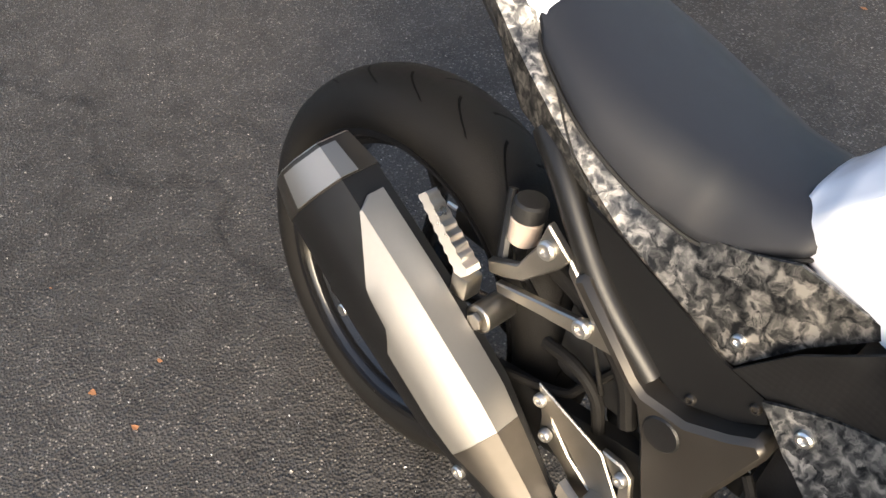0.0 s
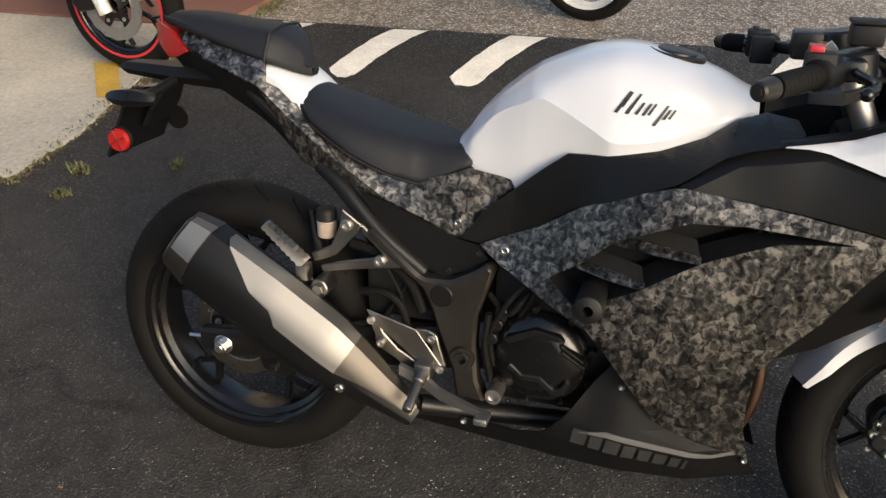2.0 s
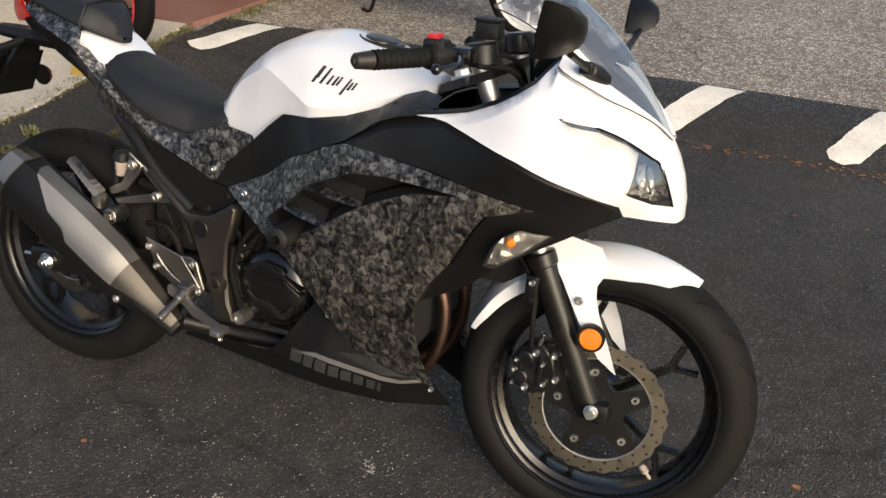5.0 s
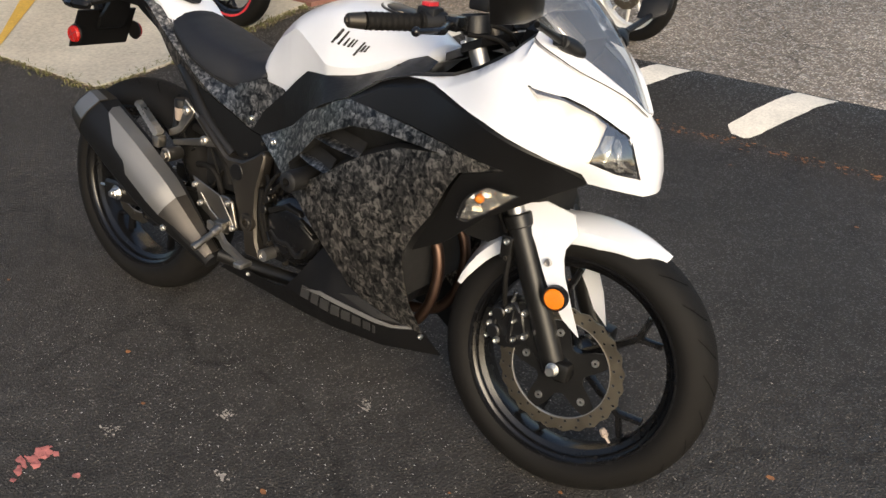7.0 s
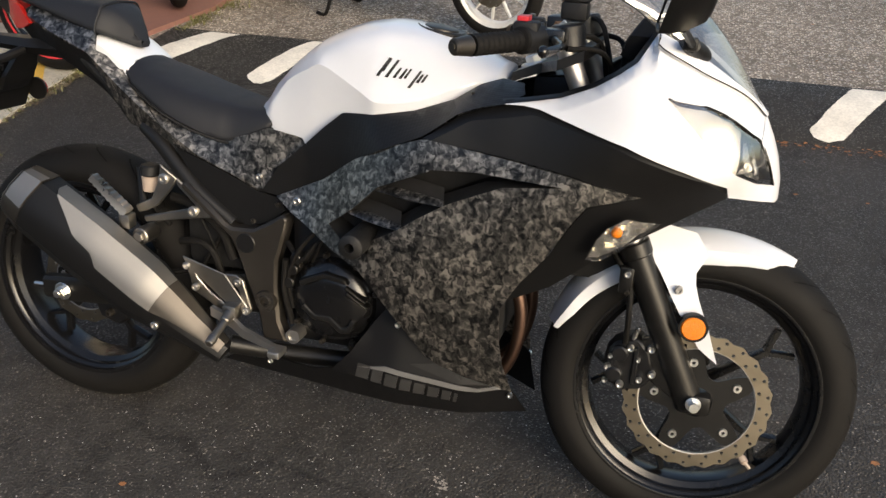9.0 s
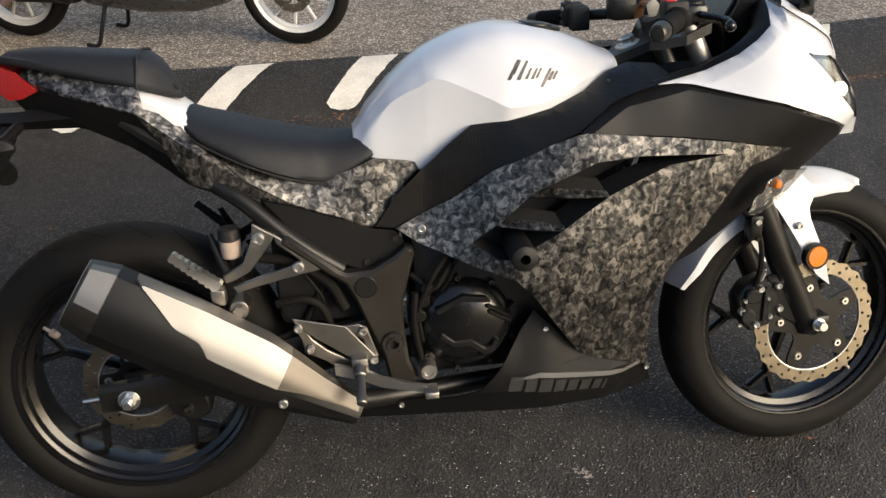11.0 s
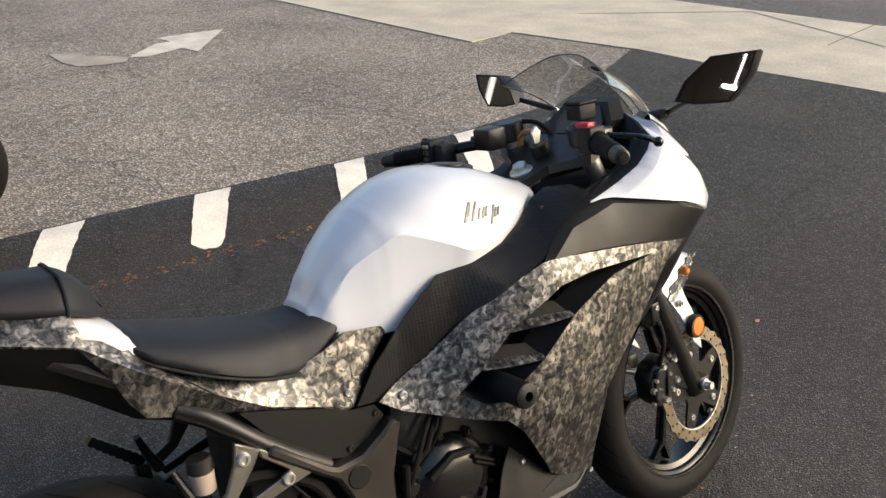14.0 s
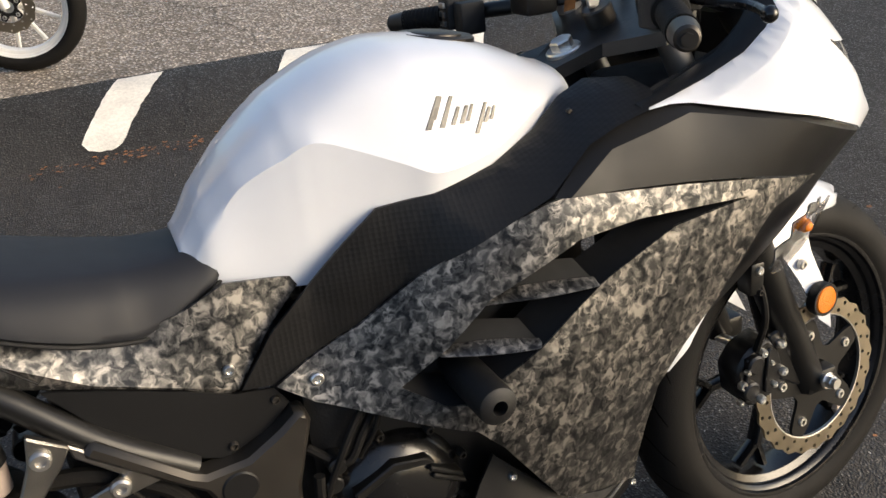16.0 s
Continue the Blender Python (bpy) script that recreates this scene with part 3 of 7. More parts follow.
def road_mark(name, poly, z, mat, label):
    return sheet(name, poly, z, mat, label, "road marking")


road_mark("road_arrow", [(2.02, 5.61), (2.36, 5.97), (2.49, 5.98), (2.46, 6.18), (2.73, 6.22), (3.08, 6.23), (2.52, 5.49), (2.47, 5.69), (2.14, 5.53)], 0.0, ROAD_FADED, "faded white arrow head painted on the road")
road_mark("road_arrow", [(1.55, 6.05), (1.75, 6.0), (1.76, 5.84), (1.9, 5.75), (2.01, 5.61), (1.95, 5.47), (1.79, 5.45), (1.61, 5.51), (1.55, 5.69)], 0.0, ROAD_WORN, "worn curved arrow stem painted on the road")
road_mark("yellow_line", [(-1.834, 1.837), (-1.719, 1.862), (-1.47, 1.52), (-1.573, 1.50)], 0.0165, ROAD_YELLOW, "worn yellow parking line on the concrete walk")
road_mark("yellow_line", [(-2.505, 0.99), (-2.298, 0.84), (-3.2, 1.75), (-3.34, 1.72)], 0.0165, ROAD_YELLOW, "worn yellow parking line on the concrete walk")

# cream wall of the building behind the red floor
bm = bmesh.new()
box(bm, (-4.2, 4.3, 0), (-1.6, 4.6, 3.4))
tagged(part("wall_cream", bm, CREAM), "cream stucco building wall", "wall", kind="structure")

# ---- motorcycle ----
LEAN, SHIFT_Y, SHIFT_Z = 12.0, -0.03, -0.005
REAR, FRONT = Vector((0.004, 0, 0.305)), Vector((1.390, 0, 0.298))


def wheel(root, name, c, R, half, rim_r, rim_half, hub_w, spokes, tyre_mat, rim_mat, label, line=None, spin_by=0.0, y_style="y"):
    """A road wheel about the y axis: tyre, cast rim with forked spokes, hub."""
    w = part(name, spin(bmesh.new(), [(0.02, -hub_w), (0.034, -hub_w), (0.036, -hub_w * 0.7), (0.028, -hub_w * 0.4), (0.028, hub_w * 0.4), (0.036, hub_w * 0.7), (0.034, hub_w), (0.02, hub_w)], c, seg=28), rim_mat, root, label)
    tall = R - rim_r
    shape = ((.82, 1.04), (.9, .95), (.97, .84), (1.0, .70), (.985, .58), (.92, .42), (.80, .26), (.62, .125), (.42, .05), (.2, .01), (0, 0))
    prof = [(R - tall * f, -half * q) for q, f in shape] + [(R - tall * f, half * q) for q, f in reversed(shape[:-1])]
    part("tyre", spin(bmesh.new(), prof, c, seg=96), tyre_mat, w)
    rr = rim_r
    h, edge = rim_half, []
    for sgn in (-1, 1):
        e = [(rr + 0.006, h - 0.007), (rr + 0.006, h), (rr + 0.001, h + 0.0015), (rr - 0.005, h), (rr - 0.007, h - 0.006), (rr - 0.013, h - 0.010), (rr - 0.015, h - 0.013), (rr - 0.016, h * 0.62), (rr - 0.027, h * 0.5), (rr - 0.030, h * 0.22)]
        edge.append([(r, sgn * y) for r, y in e])
    rim = edge[0] + edge[1][::-1]
    rim_ob = part("rim", spin(bmesh.new(), rim, c, seg=96), rim_mat, w)
    if line:
        part("rim_stripe", spin(bmesh.new(), [(rr - 0.004, -rim_half - 0.003), (rr + 0.0075, -rim_half - 0.003), (rr + 0.0075, -rim_half + 0.001), (rr - 0.004, -rim_half + 0.001)], c, seg=96), line, w)
    first = None
    for i in range(spokes):
        a = spin_by + 2 * math.pi * i / spokes
        bm = bmesh.new()
        def at(r, t, y=0.0):
            return Vector(c) + Vector((r * math.cos(t), y, r * math.sin(t)))
        def arm(r0, t0, r1, t1, w0, w1, d0, d1):
            p, q = at(r0, t0), at(r1, t1)
            along = (q - p).normalized()
            across = along.cross(Vector((0, 1, 0)))
            ring = []
            for s, ww, dd in ((p, w0, d0), (q, w1, d1)):
                ring.append([s + across * ww * 0.55 + Vector((0, -dd, 0)), s + across * ww + Vector((0, -dd * 0.3, 0)), s + across * ww + Vector((0, dd * 0.3, 0)), s + across * ww * 0.55 + Vector((0, dd, 0)),
                             s - across * ww * 0.55 + Vector((0, dd, 0)), s - across * ww + Vector((0, dd * 0.3, 0)), s - across * ww + Vector((0, -dd * 0.3, 0)), s - across * ww * 0.55 + Vector((0, -dd, 0))])
            loft(bm, ring)
        if y_style == "y":
            mid = rr - 0.075
            arm(0.025, a, mid, a, 0.011, 0.009, 0.014, 0.012)
            for s in (-1, 1):
                arm(mid - 0.006, a, rr - 0.036, a + s * 0.16, 0.008, 0.007, 0.011, 0.012)
        else:
            arm(0.02, a, rr - 0.036, a + 0.03, 0.012, 0.007, 0.012, 0.008)
        part("spoke", bm, rim_mat, rim_ob)
    return w


def brake_disc(parent, c, r0, r1, mat, waves=18, rows=2, thick=0.0045, carrier=None, r_hub=0.03, label=""):
    """A wave-edged brake disc with drilled holes and a spoked carrier."""
    bm = bmesh.new()
    c = Vector(c)
    cells = waves * 2
    def outer(t):
        return r1 + 0.0026 * math.cos(waves * t)
    for i in range(cells):
        for k in range(rows):
            t0, t1 = 2 * math.pi * i / cells, 2 * math.pi * (i + 1) / cells
            f0, f1 = k / rows, (k + 1) / rows
            def at(t, f):
                return r0 + (outer(t) - r0) * f
            corners = [(t0, f0), ((t0 + t1) / 2, f0), (t1, f0), (t1, (f0 + f1) / 2), (t1, f1), ((t0 + t1) / 2, f1), (t0, f1), (t0, (f0 + f1) / 2)]
            q = [Vector((at(t, f) * math.cos(t), 0, at(t, f) * math.sin(t))) for t, f in corners]
            mt = (t0 + t1) / 2 + (0.2 if k % 2 else -0.2) * (t1 - t0)
            mr = at(mt, (f0 + f1) / 2)
            mid = Vector((mr * math.cos(mt), 0, mr * math.sin(mt)))
            hole = (i + k) % 2 == 0
            ring = [bm.verts.new(c + p) for p in q]
            if hole:
                inner = [bm.verts.new(c + mid + (p - mid).normalized() * 0.0036) for p in q]
                for j in range(8):
                    bm.faces.new((ring[j], ring[(j + 1) % 8], inner[(j + 1) % 8], inner[j]))
            else:
                bm.faces.new(ring)
    bmesh.ops.remove_doubles(bm, verts=bm.verts, dist=2e-4)
    ex = bmesh.ops.extrude_face_region(bm, geom=bm.faces[:])
    bmesh.ops.translate(bm, vec=(0, thick, 0), verts=[g for g in ex["geom"] if isinstance(g, bmesh.types.BMVert)])
    disc = part("brake_disc", bm, mat, parent, label)
    bm = bmesh.new()
    inner, outer_ring = [], []
    for i in range(60):
        a = 2 * math.pi * i / 60
        lobe = 0.5 + 0.5 * math.cos(5 * (a - 0.5))
        low = r_hub + 0.30 * (r0 - r_hub)
        r = low + (r0 + 0.004 - low) * min(1.0, 1.15 * lobe ** 1.8)
        outer_ring.append((r, a))
        inner.append((r_hub, a))
    def ring_at(pts, y):
        return [bm.verts.new(c + Vector((r * math.cos(a), y, r * math.sin(a)))) for r, a in pts]
    o0, o1, i1, i0 = ring_at(outer_ring, 0.001), ring_at(outer_ring, thick + 0.002), ring_at(inner, thick + 0.002), ring_at(inner, 0.001)
    for p, q in ((o0, o1), (o1, i1), (i1, i0), (i0, o0)):
        for i in range(60):
            bm.faces.new((p[i], p[(i + 1) % 60], q[(i + 1) % 60], q[i]))
    part("carrier", bm, carrier or SATIN, disc)
    # inner edge in paler steel than the disc, a highlight set by colour
    part("disc_edge", spin(bmesh.new(), [(r0 - 0.0012, -0.0006), (r0 + 0.0008, -0.0010), (r0 + 0.0008, thick), (r0 - 0.0012, thick)], c, seg=72), STEEL, disc)
    for i in range(5):
        a = 2 * math.pi * i / 5 + 0.5
        bm = bmesh.new()
        p = c + Vector((0.74 * r0 * math.cos(a), 0, 0.74 * r0 * math.sin(a)))
        spin(bm, [(0.0035, -0.003), (0.0075, -0.003), (0.0085, 0.0), (0.0085, 0.006), (0.0035, 0.006)], p, seg=14)
        part("rivet", bm, CHROME, disc)
    return disc


moto = new("motorcycle")
moto.matrix_world = pose(0, SHIFT_Y, SHIFT_Z, -LEAN, 0, 0)
tagged(moto, "white sport motorcycle with skull-print panels leaning on its stand", "motorcycle")

# half width of the side bodywork over the side view
side_width = thin_plate_spline([(.54, .60, .125), (.586, .592, .128), (.488, .597, .11), (.603, .71, .09), (.685, .782, .118), (.88, .775, .210), (.94, .825, .190), (1.02, .836, .195), (1.26, .717, .216),
    (1.13, .725, .237), (.836, .60, .228), (.92, .66, .226), (1.174, .692, .233), (1.027, .46, .19), (1.045, .235, .101), (.75, .51, .211), (.882, .323, .165), (.817, .365, .181), (1.474, .73, .062),
    (.70, .65, .165), (1.0, .6, .225), (1.03, .32, .14), (1.28, .883, .203), (1.447, .833, .01), (1.343, .869, .165), (1.406, .766, .162), (1.391, .737, .153), (1.397, .712, .128), (1.227, .921, .187),
    (1.25, .956, .15), (1.244, .977, .122), (1.305, .948, .11), (1.44, .80, .075), (1.40, .872, .07), (1.482, .692, .044), (1.10, .86, .19)])

SKULL_PANEL = [(.539, .598), (.587, .62), (.646, .649), (.717, .702), (.785, .74), (.864, .769), (.891, .773), (.951, .764), (1.045, .754), (1.14, .742), (1.258, .717), (1.173, .694), (1.149, .658), (1.107, .582), (1.061, .52), (1.028, .46),
    (1.026, .381), (1.031, .318), (1.049, .24), (.997, .261), (.915, .296), (.879, .323), (.83, .397), (.782, .47), (.749, .505), (.696, .522), (.638, .544), (.578, .569)]
VENT = [(.895, .721), (.975, .727), (1.131, .722), (1.024, .707), (.94, .669), (.915, .656), (.867, .625), (.834, .601), (.781, .569), (.773, .540), (.717, .546), (.674, .573), (.73, .616), (.785, .67), (.838, .695)]


for s in (-1, 1):
    bm = panel(bmesh.new(), SKULL_PANEL, side_width, 0.004, 0.022, s, holes=[VENT])
    side = part("side_fairing", bm, SKULL, moto, "skull-print side fairing with an air outlet", 50)
    # outlet walls leading inwards
    bm = bmesh.new()
    n = len(VENT)
    cx, cz = sum(p[0] for p in VENT) / n, sum(p[1] for p in VENT) / n
    rings = []
    for depth, shrink in ((0.002, 1.0), (0.022, 0.97), (0.06, 0.86)):
        rings.append([(cx + (x - cx) * shrink - (0.02 if depth > 0.03 else 0), s * (side_width(x, z) - depth), cz + (z - cz) * shrink) for x, z in VENT])
    loft(bm, rings, caps=False)
    bm.faces.new([bm.verts.new((x, s * 0.135, z)) for x, y, z in rings[-1]])
    part("outlet_duct", bm, DARK, side, "deep black duct")
    for (xa, za), (xb, zb) in (((.775, .664), (.918, .657)), ((.722, .607), (.838, .600))):
        bm = bmesh.new()
        ya, yb = side_width(xa, za), side_width(xb, zb)
        rings = []
        for k in range(7):
            t = k / 6
            x, z = xa + (xb - xa) * t, za + (zb - za) * t
            y = ya + (yb - ya) * t
            h = 0.004 * math.sin(math.pi * min(0.98, max(0.08, t))) + 0.001
            rings.append([(x, s * (y + 0.006 * math.sin(math.pi * t)), z), (x, s * (y - 0.002), z + h), (x - 0.01, s * (y - 0.045), z + h + 0.022), (x - 0.01, s * (y - 0.045), z + 0.016), (x, s * (y - 0.002), z - h)])
        loft(bm, [r[:2] + [(x, s * (abs(y) - .012), z + .006) for x, y, z in r[1:2]] + [(x, s * (abs(y) - .012), z - .002) for x, y, z in r[4:]] + r[4:] for r in rings])
        fin = part("fin", bm, SKULL, side)
        # root blackened, which puts the shade between the fins into its colour
        part("fin_root", loft(bmesh.new(), [[(x, s * (abs(y) - .010), z) for x, y, z in (r[1], r[4])] + [r[3], r[2]] for r in rings]), DARK, fin)
    # crash bobbin
    bm = bmesh.new()
    c = Vector((.756, s * .262, .566))
    spin(bm, [(.0095, s * .002), (.019, 0.0), (.0235, -s * .003), (.0245, -s * .010), (.0245, -s * .10), (.02, -s * .13), (.0095, -s * .13), (.0095, -s * .02)], c, seg=28)
    part("crash_bobbin", bm, GRAIN, moto, "black plastic crash bobbin")
    for x, z, r in ((.586, .594, .0085), (1.046, .232, .006)):
        bolt(side, (x, s * (side_width(x, z) + .001), z), r)

    UPPER = [(.872, .774), (.888, .784), (.932, .817), (.97, .832), (1.008, .843), (1.045, .843), (1.073, .840), (1.11, .831), (1.225, .804), (1.325, .766), (1.393, .733), (1.398, .711), (1.347, .682), (1.296, .650), (1.212, .597), (1.113, .508), (1.030, .462), (1.064, .520), (1.110, .582), (1.152, .658), (1.176, .692), (1.261, .717), (1.14, .744), (1.045, .756), (.951, .766)]

    FOLD = [(.885, .770), (.955, .812), (1.065, .834), (1.20, .804), (1.36, .748), (1.40, .716)]

    def crease(x, z):
        """A sharp fold along the top, above which the panel turns in under the white."""
        zc = np.interp(x, [q[0] for q in FOLD], [q[1] for q in FOLD])
        return side_width(x, z) + 0.006 - 0.9 * max(0.0, z - zc) - 0.12 * max(0.0, zc - z)

    upper = part("upper_fairing", panel(bmesh.new(), UPPER, crease, 0.004, 0.022, s, folds=list(zip(FOLD, FOLD[1:]))), MATT, moto, "matt black upper fairing", 22)

    COVER = [(.686, .785), (.753, .791), (.832, .806), (.90, .83), (.945, .860), (.985, .874), (1.03, .872), (1.04, .860), (1.012, .846), (.968, .835), (.930, .820), (.886, .787), (.868, .775), (.785, .738), (.717, .70), (.646, .647), (.587, .618), (.539, .596), (.501, .602), (.544, .661), (.601, .712), (.645, .752)]
    def cover_width(x, z):
        """Upright behind, turning into a shelf that reaches from the tank out to the side fairing in front."""
        i = np.interp
        upright = i(x, [.5, .6, .68, .8, .9, 1.07], [.106, .104, .124, .145, .135, .15]) + 0.055 * i(z, [.60, .70, .80, .87], [.2, .3, .15, -.25])
        high, low = i(x, [.686, .753, .832, .90, .945, .985, 1.03], [.785, .791, .806, .83, .860, .874, .872]), i(x, [.646, .717, .785, .868, .930, .968, 1.012], [.647, .70, .738, .775, .820, .835, .846])
        inner, outer = i(x, [.686, .753, .832, .90, .945, .985, 1.04], [.128, .150, .143, .122, .108, .104, .135]), i(x, [.646, .717, .785, .868, .93, 1.012], [.125, .165, .195, .208, .194, .196])
        shelf = inner + (outer - inner) * min(1.0, max(0.0, (high - z) / max(.01, high - low))) ** .8
        k = min(1.0, max(0.0, (x - .66) / .12))
        return upright + (shelf - upright) * k * k * (3 - 2 * k)
    cover = part("tank_cover", panel(bmesh.new(), COVER, cover_width, 0.004, 0.022, s), HONEYCOMB, moto, "grained black plastic cover below the tank", 50)
    bolt(cover, (.94, s * (cover_width(.94, .848) + .0005), .848), .0032, GUNMETAL, .002)

    # white nose panel beside the lamps
    LAMP = [(1.28, .883), (1.344, .869), (1.388, .844), (1.425, .815), (1.442, .802), (1.46, .768), (1.4745, .727), (1.441, .737), (1.404, .761), (1.363, .797), (1.328, .838)]
    NOSE = [(1.009, .845), (1.045, .846), (1.073, .843), (1.11, .834), (1.225, .806), (1.325, .768), (1.394, .736), (1.40, .713), (1.482, .692), (1.4745, .7265), (1.441, .7365), (1.404, .7605), (1.3625, .7965), (1.3275, .8375), (1.279, .883), (1.344, .870), (1.3885, .845), (1.4255, .816),
            (1.4425, .8025), (1.447, .832), (1.432, .847), (1.413, .864), (1.376, .889), (1.328, .914), (1.284, .936), (1.26, .9485), (1.251, .955), (1.247, .974), (1.237, .956), (1.223, .931), (1.196, .910), (1.16, .887), (1.105, .863), (1.05, .852)]
    BRIM = [(1.02, .826), (1.05, .832), (1.105, .843), (1.16, .867), (1.196, .890), (1.228, .918)]
    def nose_width(x, z):
        line = np.interp(x, [1.02, 1.11, 1.225, 1.325, 1.395], [.838, .832, .806, .768, .735])
        brim = np.interp(x, [q[0] for q in BRIM], [q[1] for q in BRIM])
        return max(0.002, side_width(x, z) + 0.004 - 0.75 * max(0.0, z - max(brim, line + .004)) * (x < 1.25) + 0.003 * max(0.0, 1 - max(0.0, z - line) / .02) * (x < 1.40))
    nose = part("nose_panel", panel(bmesh.new(), NOSE, nose_width, 0.004, 0.011, s, folds=list(zip(BRIM, BRIM[1:]))), WHITE, moto, "glossy white nose panel", 50)
    part("nose_liner", panel(bmesh.new(), NOSE[:8] + [(1.47, .735), (1.455, .77), (1.44, .80)] + NOSE[19:], lambda x, z: max(0.004, nose_width(x, z) - .045), 0.003, 0.03, s), DARK, nose)
    bm = bmesh.new()
    tube(bm, [(x, s * (nose_width(x, z) - .001), z) for x, z in LAMP[:7]], .0018, 6, 2)
    trim = bm
    lamp = part("headlight", panel(bmesh.new(), LAMP, lambda x, z: nose_width(x, z) - 0.002, 0.002, 0.02, s), LENS, moto, "clear headlight with a lit bulb", 50)
    part("lamp_trim", trim, GLOSS, lamp)
    lamp.visible_shadow = False
    part("lamp_bezel", panel(bmesh.new(), [(1.395, .838), (1.425, .813), (1.441, .80), (1.459, .768), (1.473, .728), (1.441, .738), (1.404, .762), (1.390, .775), (1.393, .80)], lambda x, z: max(.006, nose_width(x, z) - 0.034), 0.003, 0.02, s), LAMP_INNER, lamp)
    part("reflector", panel(bmesh.new(), [(1.272, .888), (1.346, .868), (1.383, .848), (1.402, .831), (1.407, .79), (1.405, .765), (1.402, .755), (1.359, .792), (1.323, .833)], lambda x, z: max(.01, nose_width(x, z) - 0.007 - 0.020 * math.exp(-((x - 1.375) ** 2 + (z - .805) ** 2) / .0012)), 0.003, 0.01, s), REFLECT, lamp)
    # smoked strip along the top and stepped bright fins beside the bulb
    part("lamp_brow", panel(bmesh.new(), [(1.281, .882), (1.344, .868), (1.388, .843), (1.425, .814), (1.441, .801), (1.440, .797), (1.423, .809), (1.386, .8395), (1.342, .8635), (1.297, .872)], lambda x, z: nose_width(x, z) - 0.006, 0.002, 0.01, s), SMOKE, lamp)
    for poly, deep in (([(1.409, .806), (1.417, .803), (1.427, .775), (1.433, .757), (1.423, .757), (1.411, .785)], .020), ([(1.421, .800), (1.427, .797), (1.443, .757), (1.447, .746), (1.438, .750)], .024), ([(1.404, .765), (1.412, .768), (1.446, .746), (1.447, .738), (1.436, .744)], .014)):
        part("reflector_fin", panel(bmesh.new(), poly, lambda x, z: max(.008, nose_width(x, z) - deep + .006 * math.sin(x * 420)), 0.003, 0.005, s), FLUTED, lamp, angle=12)
    bm = bmesh.new()
    spin(bm, [(.0001, s * .004), (.012, s * .002), (.015, -s * .006), (.012, -s * .018), (.0001, -s * .018)], (1.380, s * .154, .803), seg=16, closed=False)
    part("bulb", bm, BULB, lamp)

    # belly pan
    BELLY = [(.401, .2), (.443, .232), (.529, .24), (.626, .241), (.683, .257), (.722, .302), (.77, .376), (.796, .409), (.879, .323), (.915, .296), (.997, .261), (1.049, .24), (1.06, .209), (1.075, .172), (.864, .187), (.683, .195), (.527, .192)]
    def belly_width(x, z):
        return np.interp(x, [.4, .53, .7, .82, .95, 1.08], [.135, .142, .165, .168, .145, .075]) + np.interp(z, [.17, .25, .41], [-.03, 0.006, 0.012]) - 0.30 * max(0.0, z - np.interp(x, [.74, .80, 1.035], [.281, .284, .254])) * min(1.0, max(0.0, (x - .70) / .06))
    belly = part("belly_pan", panel(bmesh.new(), BELLY, belly_width, 0.004, 0.018, s, folds=[((.80, .284), (1.035, .254))]), BELLY_BLACK, moto, "matt black belly pan", 14)
    # painted highlight along the ledge, laid on as a flat strip
    part("belly_stripe", panel(bmesh.new(), [(.74, .275), (.80, .287), (.95, .262), (.985, .252), (1.035, .256), (1.035, .248), (.985, .243), (.945, .252), (.80, .276)], lambda x, z: belly_width(x, z) + .002, 0.002, 0.03, s), STRIPE, belly)
    # flat black patch on the surface, painted for the shade of a recess
    part("belly_recess_shade", panel(bmesh.new(), [(.850, .297), (.905, .303), (.975, .272), (1.0, .261), (.95, .2645)], lambda x, z: belly_width(x, z) + .0012, 0.002, 0.03, s), DARK, belly)
    for x, z in ((.523, .226), (.817, .372)):
        bolt(belly, (x, s * (belly_width(x, z) + .001), z), .006)

    # tail side
    TAIL = [(-.085, .925), (.0, .909), (.105, .886), (.112, .850), (.148, .832), (.174, .815), (.198, .776), (.243, .746), (.31, .72), (.415, .697), (.463, .71), (.508, .729), (.6, .713), (.545, .66), (.50, .602), (.486, .597), (.434, .624), (.354, .654), (.235, .687), (.174, .70), (.152, .735), (.131, .79), (.10, .842), (.006, .872), (-.076, .893)]
    def tail_width(x, z):
        i = np.interp
        top = i(x, [-.085, 0, .105, .15, .2, .25, .31, .415, .5, .6], [.925, .909, .886, .832, .776, .745, .72, .697, .73, .713])
        fold = i(x, [-.08, .10, .17, .25, .35, .5], [.905, .845, .785, .725, .66, .60])
        wide = i(x, [-.16, -.1, .0, .1, .2, .3, .5, .62], [.035, .055, .09, .106, .112, .114, .110, .098])
        slim = i(x, [-.16, -.1, .0, .1, .17, .25, .35, .5, .62], [.024, .034, .056, .078, .080, .090, .092, .099, .092])
        if z > fold:
            return wide + (slim - wide) * min(1.0, (z - fold) / max(.02, top - fold))
        return wide - .35 * (fold - z)
    tail = part("tail_fairing", panel(bmesh.new(), TAIL, tail_width, 0.004, 0.016, s, folds=[((-.08, .905), (.10, .845)), ((.10, .845), (.17, .785)), ((.17, .785), (.25, .725)), ((.25, .725), (.35, .66)), ((.35, .66), (.5, .60))]), SKULL, moto, "skull-print tail fairing", 28)
    bolt(tail, (.492, s * (tail_width(.492, .628) + .001), .628), .007)
    bm = bmesh.new()
    tube(bm, [(x, s * (tail_width(x, z) + .0004), z) for x, z in ((.205, .774), (.235, .745), (.27, .712), (.302, .678))], .0013, 6, 3)
    part("panel_seam", bm, DARK, tail)
